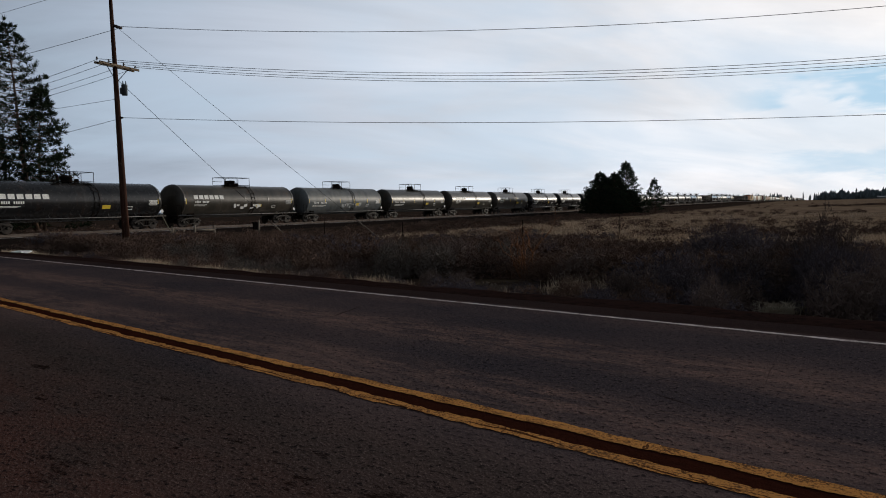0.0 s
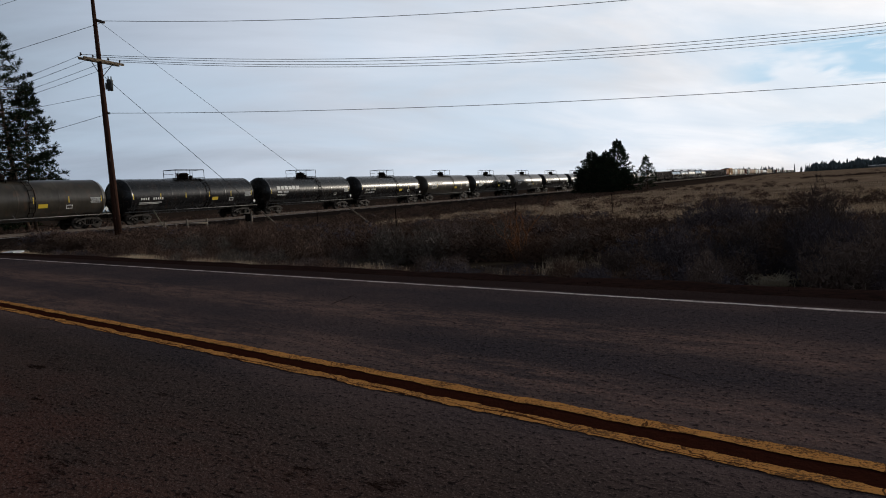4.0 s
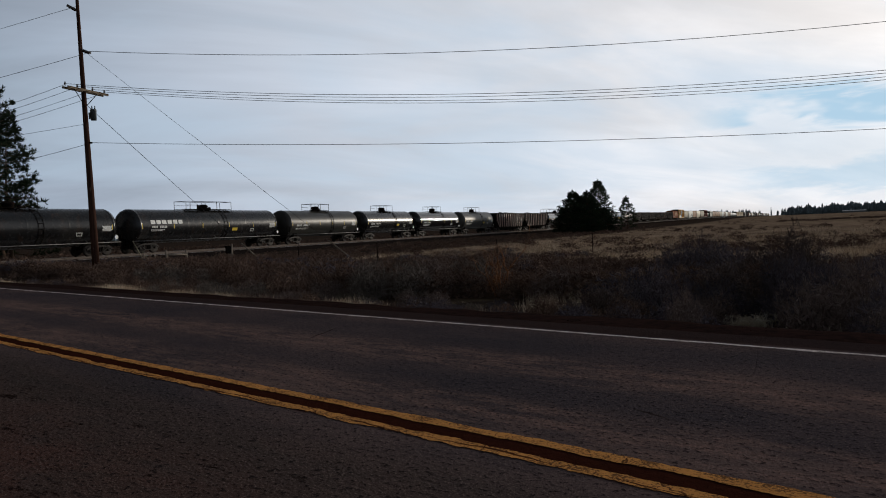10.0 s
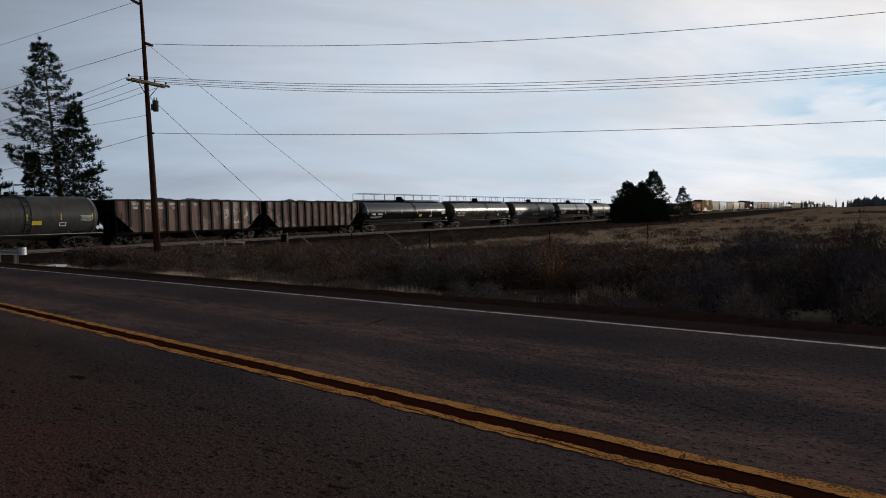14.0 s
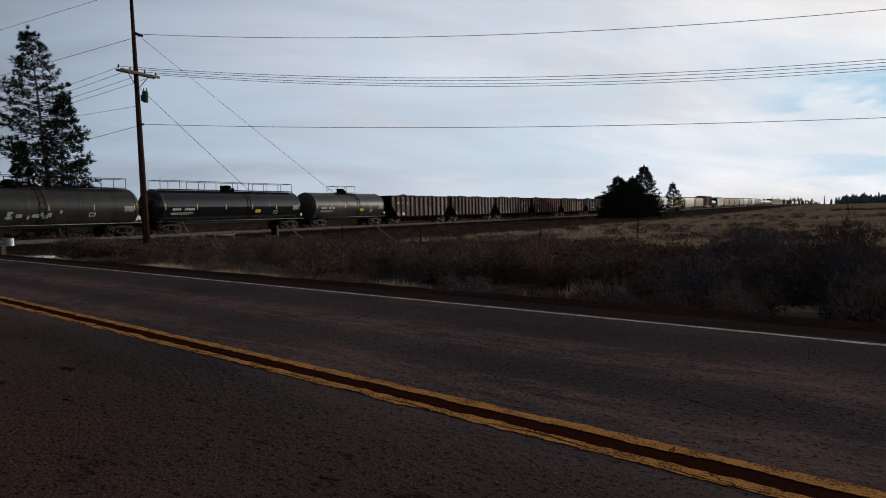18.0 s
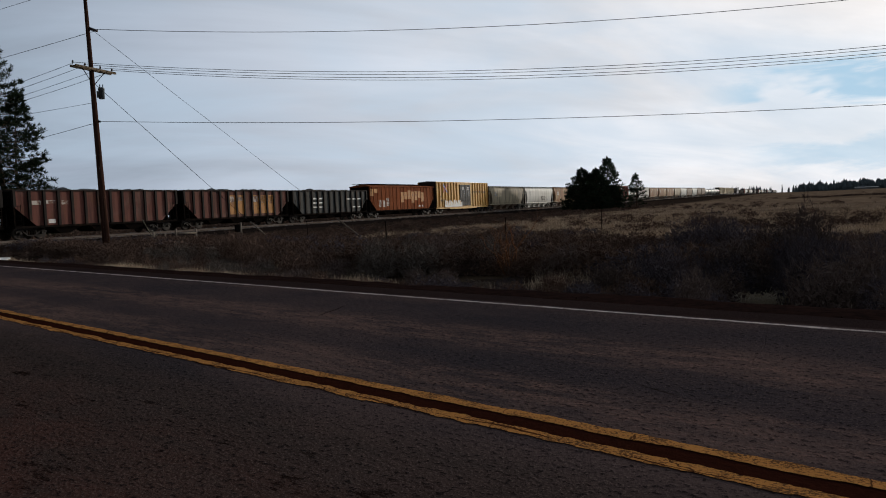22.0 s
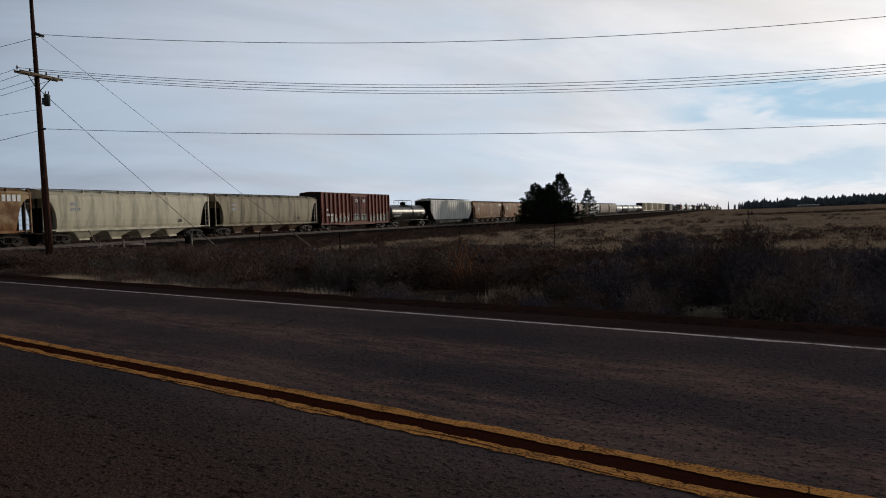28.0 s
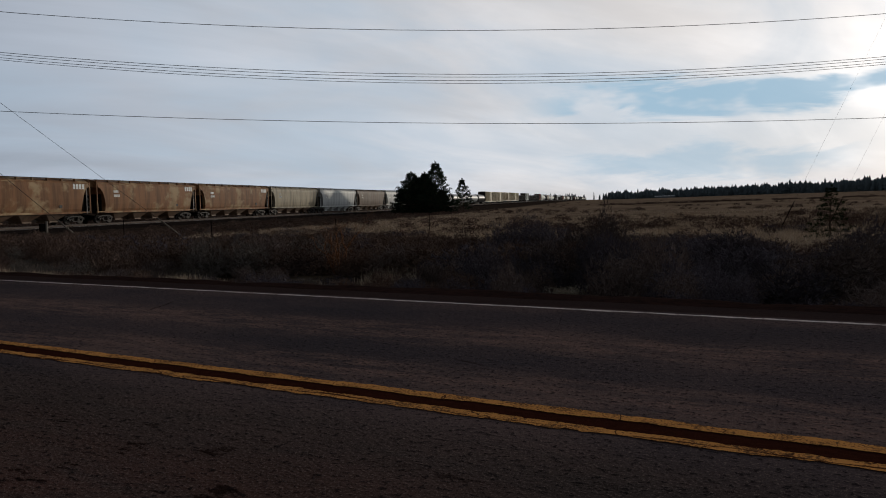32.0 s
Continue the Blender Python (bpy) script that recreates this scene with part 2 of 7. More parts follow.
M["hopper_rust"] = paint("hopper_rust", (0.29, 0.132, 0.055), 0.7, 0.65, 0.45, 0.75, dusty=(0.47, 0.34, 0.185))
M["hopper_cream"] = paint("hopper_cream", (0.66, 0.59, 0.43), 0.5, 0.5, 0.15, 0.2)
M["hopper_brown"] = paint("hopper_brown", (0.16, 0.1, 0.065), 0.65, 0.6, 0.4, 0.2)
M["hopper_grey"] = paint("hopper_grey", (0.5, 0.51, 0.49), 0.55, 0.4, 0.12, 0.12)
M["hopper_pale"] = paint("hopper_pale", (0.76, 0.73, 0.66), 0.55, 0.3, 0.1, 0.1)
M["door_black"] = paint("door_black", (0.04, 0.04, 0.042), 0.6, 0.3, 0.15, 0.2)
M["steel_dark"] = material("steel_dark", (0.012, 0.01, 0.009), 0.8, spec=0.0, metal=0.0, bump=0.2, bump_scale=14, layers=(((0.035, 0.02, 0.013), 3.0, 0.5, 0.7, 0.6),))
M["wheel"] = material("wheel", (0.022, 0.017, 0.014), 0.65, 0.0, 0.1, 20, spec=0.2, layers=(((0.05, 0.036, 0.028), 4.0, 0.45, 0.7, 0.6),))
M["truck_steel"] = material("truck_steel", (0.018, 0.0145, 0.0125), 0.65, 0.0, 0.3, 14, spec=0.2, layers=(((0.042, 0.031, 0.024), 3.0, 0.5, 0.68, 0.6), ((0.01, 0.008, 0.0075), 5.0, 0.5, 0.66, 0.7)), vary=0.2)
M["rail_grey"] = material("rail_grey", (0.2, 0.19, 0.18), 0.5, 0.0, layers=(((0.05, 0.04, 0.035), 2.0, 0.48, 0.66, 0.7),), spec=0.4)
M["tank_dim"] = paint("tank_dim", (0.052, 0.052, 0.049), 0.42, 0.45, 0.12, 0.08)
# boxcar ends: the shade on them is put into a dark paint colour
M["end_shaded"] = paint("end_shaded", (0.03, 0.022, 0.02), 0.7, 0.5, 0.3, 0.05)
M["coal"] = material("coal", (0.012, 0.012, 0.013), 0.6, 0.0, 1.0, 7.0)
M["mark_white"] = material("mark_white", (0.8, 0.79, 0.75), 0.6, layers=(((0.3, 0.28, 0.25), 9.0, 0.5, 0.7, 0.5),))
M["worn_white"] = material("worn_white", (0.56, 0.5, 0.44), 0.7, layers=(((0.15, 0.055, 0.03), 2.2, 0.44, 0.56, 0.95),))
M["worn_orange"] = material("worn_orange", (0.5, 0.21, 0.04), 0.7, layers=(((0.2, 0.075, 0.035), 1.4, 0.52, 0.66, 0.8), ((0.06, 0.03, 0.02), (3, 3, 0.4), 0.54, 0.72, 0.5)))
M["mark_yellow"] = material("mark_yellow", (0.72, 0.5, 0.03), 0.5)
M["mark_red"] = material("mark_red", (0.5, 0.06, 0.05), 0.6)
M["mark_blue"] = material("mark_blue", (0.1, 0.13, 0.4), 0.6)
M["spray_grey"] = material("spray_grey", (0.42, 0.43, 0.42), 0.6, layers=(((0.1, 0.1, 0.12), 5.0, 0.5, 0.65, 0.8),))
M["graffiti"] = material("graffiti", (0.13, 0.022, 0.014), 0.65, layers=(((0.5, 0.5, 0.45), (1.6, 1, 1.1), 0.44, 0.5, 0.9), ((0.17, 0.25, 0.17), (2.3, 1, 1.3), 0.48, 0.53, 0.85), ((0.6, 0.36, 0.05), (1.1, 1, 2.0), 0.56, 0.6, 0.9), ((0.02, 0.02, 0.025), (5.5, 1, 2.6), 0.53, 0.57, 0.9),
                         ((0.6, 0.6, 0.56), (4.2, 1, 1.9), 0.57, 0.6, 0.85)))
M["cinder"] = material("cinder", (0.02, 0.011, 0.009), 0.95, spec=0.0, coords="World", layers=(((0.035, 0.02, 0.015), 2.0, 0.5, 0.65, 0.7), ((0.012, 0.009, 0.008), 5.0, 0.5, 0.6, 0.8)))
M["rail_rust"] = material("rail_rust", (0.17, 0.14, 0.12), 0.7, 0, 0.3, 20, layers=(((0.12, 0.085, 0.065), 1.2, 0.5, 0.7, 0.6),), coords="World", spec=0.0)
M["rail_steel"] = material("rail_steel", (0.28, 0.25, 0.23), 0.35, 0.9, layers=(((0.12, 0.07, 0.05), 2.0, 0.5, 0.7, 0.5),), coords="World")
M["tie_wood"] = material("tie_wood", (0.09, 0.07, 0.055), 0.9, 0, 0.5, 22, layers=(((0.16, 0.13, 0.11), (1, 9, 9), 0.45, 0.7, 0.6),), vary=0.2, spec=0.0)
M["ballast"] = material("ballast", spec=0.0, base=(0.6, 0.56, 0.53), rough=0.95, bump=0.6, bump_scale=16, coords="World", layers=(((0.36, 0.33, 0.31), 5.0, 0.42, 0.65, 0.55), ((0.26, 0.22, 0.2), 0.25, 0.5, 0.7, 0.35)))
# near-black stone for the shoulders, much darker than the bed
M["ballast_dark"] = material("ballast_dark", spec=0.0, base=(0.017, 0.013, 0.012), rough=0.95, bump=1.0, bump_scale=16, coords="World", layers=(((0.04, 0.032, 0.027), 5.0, 0.5, 0.68, 0.6), ((0.013, 0.01, 0.009), 0.6, 0.5, 0.75, 0.6)))
M["pole_wood"] = material("pole_wood", (0.06, 0.031, 0.023), 0.85, 0, 0.8, 18, layers=(((0.26, 0.15, 0.1), (16, 16, 0.8), 0.56, 0.7, 0.5), ((0.025, 0.013, 0.01), (7, 7, 0.35), 0.5, 0.64, 0.8), ((0.36, 0.28, 0.23), (12, 12, 3.0), 0.67, 0.72, 0.7)), spec=0.0)
M["arm_wood"] = material("arm_wood", (0.21, 0.165, 0.12), 0.85, 0, 0.4, 18, layers=(((0.12, 0.09, 0.06), (2, 14, 14), 0.48, 0.7, 0.7),), spec=0.0)
M["post_wood"] = material("post_wood", (0.26, 0.22, 0.18), 0.9, 0, 0.5, 18, layers=(((0.07, 0.055, 0.045), (12, 12, 1), 0.45, 0.7, 0.8),), vary=0.2, spec=0.0)
M["wire"] = material("wire", (0.018, 0.018, 0.022), 0.8, spec=0.1)
M["insulator"] = material("insulator", (0.07, 0.055, 0.05), 0.3)
M["transformer"] = material("transformer", (0.2, 0.22, 0.23), 0.5, 0.2, layers=(((0.1, 0.09, 0.08), 4.0, 0.5, 0.7, 0.4),))
M["can_grey"] = material("can_grey", (0.1, 0.115, 0.12), 0.45, 0.2, layers=(((0.05, 0.045, 0.04), 4.0, 0.5, 0.7, 0.5),))
M["galvanised"] = material("galvanised", (0.5, 0.51, 0.52), 0.45, 0.6, layers=(((0.3, 0.3, 0.31), 3.0, 0.45, 0.65, 0.6),))
M["paper"] = material("paper", (0.85, 0.85, 0.83), 0.9, layers=(((0.6, 0.58, 0.55), 6.0, 0.5, 0.7, 0.4),))
M["guard_yellow"] = material("guard_yellow", (0.22, 0.2, 0.14), 0.7, spec=0.1)
M["bark"] = material("bark", (0.085, 0.06, 0.045), 0.95, 0, 1.0, 12, layers=(((0.16, 0.1, 0.065), (5, 5, 1.2), 0.45, 0.65, 0.7),), spec=0.0)
M["needles"] = material("needles", (0.022, 0.033, 0.02), 0.85, spec=0.0, layers=(((0.037, 0.05, 0.025), 0.7, 0.45, 0.65, 0.8),), vary=0.15)
M["needles_dark"] = material("needles_dark", (0.03, 0.043, 0.029), 0.8, layers=(((0.055, 0.075, 0.042), 0.6, 0.45, 0.65, 0.8),), vary=0.15, spec=0.0)
M["needles_young"] = material("needles_young", (0.02, 0.032, 0.014), 0.7, layers=(((0.04, 0.05, 0.02), 2.0, 0.45, 0.65, 0.8),), spec=0.0)
# far woods: the blue haze of distance is mixed into the foliage colour
M["far_trees_hazed"] = material("far_trees_hazed", (0.12, 0.15, 0.165), 0.95, coords="World", layers=(((0.09, 0.115, 0.125), 0.06, 0.45, 0.65, 0.8),), spec=0.0)
M["twig"] = material("twig", (0.15, 0.1, 0.078), 0.9, coords="World", layers=(((0.29, 0.195, 0.145), 0.35, 0.48, 0.65, 0.6), ((0.095, 0.066, 0.057), 0.9, 0.45, 0.62, 0.7)), vary=0.3, spec=0.0)
# darker twigs for the right-hand brush; its backlit shade is put into the colour
M["twig_backlit"] = material("twig_backlit", (0.1, 0.086, 0.096), 0.95, coords="World", layers=(((0.15, 0.115, 0.112), 0.4, 0.5, 0.66, 0.6), ((0.06, 0.054, 0.064), 0.9, 0.5, 0.7, 0.6)), vary=0.5, spec=0.0)
M["twig_grey"] = material("twig_grey", (0.14, 0.118, 0.103), 0.9, coords="World", layers=(((0.25, 0.2, 0.165), 0.5, 0.45, 0.65, 0.5),), vary=0.25, spec=0.0)
M["twig_orange"] = material("twig_orange", (0.19, 0.085, 0.042), 0.85, layers=(((0.09, 0.05, 0.035), 2.5, 0.45, 0.62, 0.8),), spec=0.0)
M["stem_orange"] = material("stem_orange", (0.3, 0.145, 0.075), 0.8, layers=(((0.18, 0.075, 0.04), 3.0, 0.45, 0.62, 0.7),), spec=0.0)
M["twig_mid"] = material("twig_mid", (0.15, 0.115, 0.103), 0.95, coords="World", layers=(((0.22, 0.165, 0.14), 0.4, 0.5, 0.66, 0.6), ((0.08, 0.065, 0.064), 0.9, 0.5, 0.7, 0.6)), vary=0.45, spec=0.0)
M["shrub_wood"] = material("shrub_wood", (0.07, 0.05, 0.04), 0.95, layers=(((0.13, 0.1, 0.08), 6.0, 0.45, 0.65, 0.6),), vary=0.2, spec=0.0)
M["bleached"] = material("bleached", (0.5, 0.45, 0.36), 0.9, coords="World", layers=(((0.42, 0.34, 0.24), 1.5, 0.45, 0.62, 0.7),), spec=0.0)
M["straw"] = material("straw", (0.6, 0.47, 0.34), 0.85, coords="World", layers=(((0.34, 0.245, 0.17), 0.4, 0.46, 0.68, 0.8), ((0.56, 0.49, 0.38), 0.8, 0.55, 0.7, 0.6)), spec=0.0)


def ground_material():
    m = bpy.data.materials.new("field_soil")
    m.use_nodes = True
    k = Nodes(m.node_tree)
    co = k.add("ShaderNodeNewGeometry").outputs["Position"]
    bsdf = k.add("ShaderNodeBsdfPrincipled")
    out = k.add("ShaderNodeOutputMaterial")
    k.link(bsdf.outputs[0], out.inputs[0])
    a = k.add("ShaderNodeVectorMath", operation="DOT_PRODUCT")
    k.link(co, a.inputs[0])
    a.inputs[1].default_value = (ROAD_M.x, ROAD_M.y, 0)
    # straw-coloured grass over brown soil, with sage-dark patches
    c = k.mix(k.ramp(k.noise(co, 0.09, 5, 0.6), 0.42, 0.6), (0.28, 0.2, 0.14), (0.165, 0.116, 0.082))
    c = k.mix(k.math("MULTIPLY", k.ramp(k.noise(co, 1.4, 5, 0.65), 0.5, 0.66), 0.75), c, (0.11, 0.074, 0.05))
    streak = k.scaled(co, (0.02, 0.07, 0.02))
    c = k.mix(k.math("MULTIPLY", k.ramp(k.noise(streak, 1.0, 5, 0.6), 0.54, 0.64), 0.7), c, (0.13, 0.085, 0.055))
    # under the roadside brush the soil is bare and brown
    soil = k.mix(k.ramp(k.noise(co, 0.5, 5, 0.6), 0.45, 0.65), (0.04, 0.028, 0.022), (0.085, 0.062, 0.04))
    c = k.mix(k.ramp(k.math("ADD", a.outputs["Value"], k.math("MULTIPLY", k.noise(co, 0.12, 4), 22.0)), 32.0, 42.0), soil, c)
    # towards the crossing the field is brown brush land
    cross = k.add("ShaderNodeVectorMath", operation="DOT_PRODUCT")
    k.link(co, cross.inputs[0])
    cross.inputs[1].default_value = (-0.996, 0.087, 0)
    c = k.mix(k.math("MULTIPLY", k.ramp(k.math("ADD", cross.outputs["Value"], k.math("MULTIPLY", k.noise(co, 0.15, 4), 12.0)), 13.0, 22.0), 0.85), c, k.mix(k.noise(co, 1.2, 5, 0.65), (0.045, 0.031, 0.024), (0.12, 0.08, 0.05)))
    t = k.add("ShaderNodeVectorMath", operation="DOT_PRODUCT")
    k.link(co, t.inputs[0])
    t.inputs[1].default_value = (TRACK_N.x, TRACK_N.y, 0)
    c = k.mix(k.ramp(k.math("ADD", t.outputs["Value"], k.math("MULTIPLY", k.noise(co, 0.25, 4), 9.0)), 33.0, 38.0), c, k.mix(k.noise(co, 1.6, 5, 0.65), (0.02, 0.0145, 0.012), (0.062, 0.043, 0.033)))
    # red cinders on the shoulder and the near bank
    cinder = k.mix(k.ramp(k.noise(co, 7.0, 5, 0.7), 0.4, 0.65), (0.027, 0.0145, 0.0125), (0.014, 0.0095, 0.009))
    edge = k.math("ADD", a.outputs["Value"], k.math("MULTIPLY", k.noise(co, 0.8, 4), 3.0))
    c = k.mix(k.ramp(edge, 11.8, 13.6), cinder, c)
    k.link(c, bsdf.inputs["Base Color"])
    bsdf.inputs["Roughness"].default_value = 0.95
    bsdf.inputs["Specular IOR Level"].default_value = 0.0
    b = k.add("ShaderNodeBump")
    b.inputs["Strength"].default_value = 0.5
    b.inputs["Distance"].default_value = 0.04
    k.link(k.noise(co, 6.0, 6, 0.7), b.inputs["Height"])
    k.link(b.outputs[0], bsdf.inputs["Normal"])
    return m


def asphalt_material():
    """Worn chip-sealed asphalt: tar-dark wheel tracks, red cinder dust between them and along the centre line."""
    m = bpy.data.materials.new("asphalt")
    m.use_nodes = True
    k = Nodes(m.node_tree)
    co = k.add("ShaderNodeTexCoord").outputs["Object"]
    sep = k.add("ShaderNodeSeparateXYZ")
    k.link(co, sep.inputs[0])
    y = sep.outputs[1]
    bsdf = k.add("ShaderNodeBsdfPrincipled")
    out = k.add("ShaderNodeOutputMaterial")
    k.link(bsdf.outputs[0], out.inputs[0])
    waver = k.math("MULTIPLY", k.math("SUBTRACT", k.noise(k.scaled(co, (0.3, 0.3, 1)), 1.0, 4), 0.5), 0.4)
    yy = k.math("ADD", y, waver)

    def stripe(centre, half, soft):
        off = k.math("ABSOLUTE", k.math("SUBTRACT", yy, centre))
        n = k.add("ShaderNodeMapRange")
        n.interpolation_type = "SMOOTHSTEP"
        k.link(off, n.inputs["Value"])
        n.inputs["From Min"].default_value, n.inputs["From Max"].default_value = half, half + soft
        n.inputs["To Min"].default_value, n.inputs["To Max"].default_value = 1.0, 0.0
        return n.outputs["Result"]

    # broad, soft mottling; tar-dark wheel tracks; pinkish dust where no wheel runs
    broad = k.noise(k.scaled(co, (0.35, 0.6, 1)), 1.0, 6, 0.6)
    c = k.mix(k.ramp(broad, 0.35, 0.65), (0.112, 0.077, 0.072), (0.056, 0.045, 0.049))
    patchy = k.ramp(k.noise(k.scaled(co, (0.7, 2.6, 1)), 2.3, 7, 0.78), 0.42, 0.62)
    dust = k.math("MULTIPLY", k.math("MAXIMUM", stripe(5.2, 0.2, 0.55), k.math("MULTIPLY", stripe(3.8, 0.14, 0.4), 0.85)), patchy)
    dust = k.math("MULTIPLY", dust, k.math("ADD", 0.35, k.math("MULTIPLY", k.ramp(k.noise(co, 32.0, 4, 0.75), 0.44, 0.58), 0.75)), True)
    c = k.mix(k.math("MULTIPLY", dust, 0.95), c, (0.215, 0.132, 0.108))
    sealed = k.ramp(k.noise(k.scaled(co, (0.22, 0.9, 1)), 1.0, 5, 0.6, 0.3), 0.5, 0.66)
    c = k.mix(k.math("MULTIPLY", sealed, 0.5), c, (0.034, 0.032, 0.04))
    tar = k.math("MAXIMUM", stripe(4.6, 0.15, 0.4), stripe(6.3, 0.3, 0.5))
    c = k.mix(k.math("MULTIPLY", tar, 0.45), c, (0.038, 0.036, 0.045))
    near = k.math("MULTIPLY", stripe(1.3, 0.55, 0.7), k.ramp(k.noise(k.scaled(co, (0.7, 1.3, 1)), 1.0, 6, 0.7), 0.34, 0.58))
    c = k.mix(k.math("MULTIPLY", near, 0.85), c, (0.1, 0.05, 0.04))
    # near lane: olive-black tar, with the shade lying on it mixed into the colour
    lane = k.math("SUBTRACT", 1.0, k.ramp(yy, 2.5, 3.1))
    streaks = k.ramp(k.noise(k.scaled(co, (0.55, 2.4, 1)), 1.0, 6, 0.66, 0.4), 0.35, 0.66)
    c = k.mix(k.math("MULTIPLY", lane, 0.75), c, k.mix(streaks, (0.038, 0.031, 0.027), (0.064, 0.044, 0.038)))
    reddish = k.math("MULTIPLY", k.math("SUBTRACT", 1.0, k.ramp(yy, 1.2, 2.5)), k.ramp(k.noise(k.scaled(co, (0.4, 1.1, 1)), 1.3, 6, 0.68, 0.5), 0.38, 0.6))
    c = k.mix(k.math("MULTIPLY", reddish, 0.8), c, (0.088, 0.041, 0.032))
    # chips: pale and dark specks, and pits in the worn near track
    grain = k.noise(co, 70.0, 3, 0.75)
    chips = k.noise(k.scaled(co, (0.8, 1.0, 1)), 26.0, 4, 0.75)
    lumps = k.noise(co, 10.0, 5, 0.75)
    c = k.mix(k.math("MULTIPLY", k.ramp(grain, 0.53, 0.64), 0.75), c, (0.16, 0.12, 0.108))
    c = k.mix(k.math("MULTIPLY", k.ramp(chips, 0.54, 0.61), 0.8), c, (0.011, 0.0095, 0.0105))
    c = k.mix(k.math("MULTIPLY", k.ramp(lumps, 0.55, 0.66), 0.22), c, (0.014, 0.0125, 0.0135))
    pits = k.math("MULTIPLY", stripe(1.75, 0.3, 0.6), k.ramp(k.noise(k.scaled(co, (2.2, 5.0, 1)), 1.0, 6, 0.75), 0.57, 0.63))
    c = k.mix(k.math("MULTIPLY", pits, 0.8), c, (0.008, 0.004, 0.0035))
    # the worn red seam between the centre lines
    seam = k.math("ABSOLUTE", k.math("SUBTRACT", k.math("ADD", y, k.math("MULTIPLY", k.math("SUBTRACT", k.noise(co, 4.0, 4), 0.5), 0.14)), 3.262))
    c = k.mix(k.math("SUBTRACT", 1.0, k.ramp(seam, 0.1, 0.2)), c, k.mix(k.noise(co, 18.0, 4, 0.7), (0.052, 0.015, 0.009), (0.018, 0.007, 0.005)))
    edge = k.math("MULTIPLY", stripe(7.62, 0.34, 0.16), 0.85)
    c = k.mix(edge, c, (0.026, 0.0165, 0.0155))
    vor = k.add("ShaderNodeTexVoronoi")
    vor.feature = "DISTANCE_TO_EDGE"
    wob = k.add("ShaderNodeVectorMath", operation="ADD")
    k.link(co, wob.inputs[0])
    k.link(k.scaled(k.add("ShaderNodeTexNoise").outputs["Color"], (0.5, 0.5, 0)), wob.inputs[1])
    k.link(wob.outputs[0], vor.inputs["Vector"])
    vor.inputs["Scale"].default_value = 0.33
    crack = k.math("LESS_THAN", vor.outputs["Distance"], 0.003)
    c = k.mix(k.math("MULTIPLY", crack, k.ramp(k.noise(co, 0.6, 2), 0.62, 0.68)), c, (0.02, 0.013, 0.011))
    k.link(c, bsdf.inputs["Base Color"])
    k.link(k.math("ADD", 0.75, k.math("MULTIPLY", grain, 0.25)), bsdf.inputs["Roughness"])
    bsdf.inputs["Specular IOR Level"].default_value = 0.0
    b = k.add("ShaderNodeBump")
    b.inputs["Strength"].default_value = 1.0
    b.inputs["Distance"].default_value = 0.012
    k.link(k.math("ADD", k.math("ADD", k.math("MULTIPLY", lumps, 0.35), chips), k.math("MULTIPLY", crack, -1.5)), b.inputs["Height"])
    k.link(b.outputs[0], bsdf.inputs["Normal"])
    return m


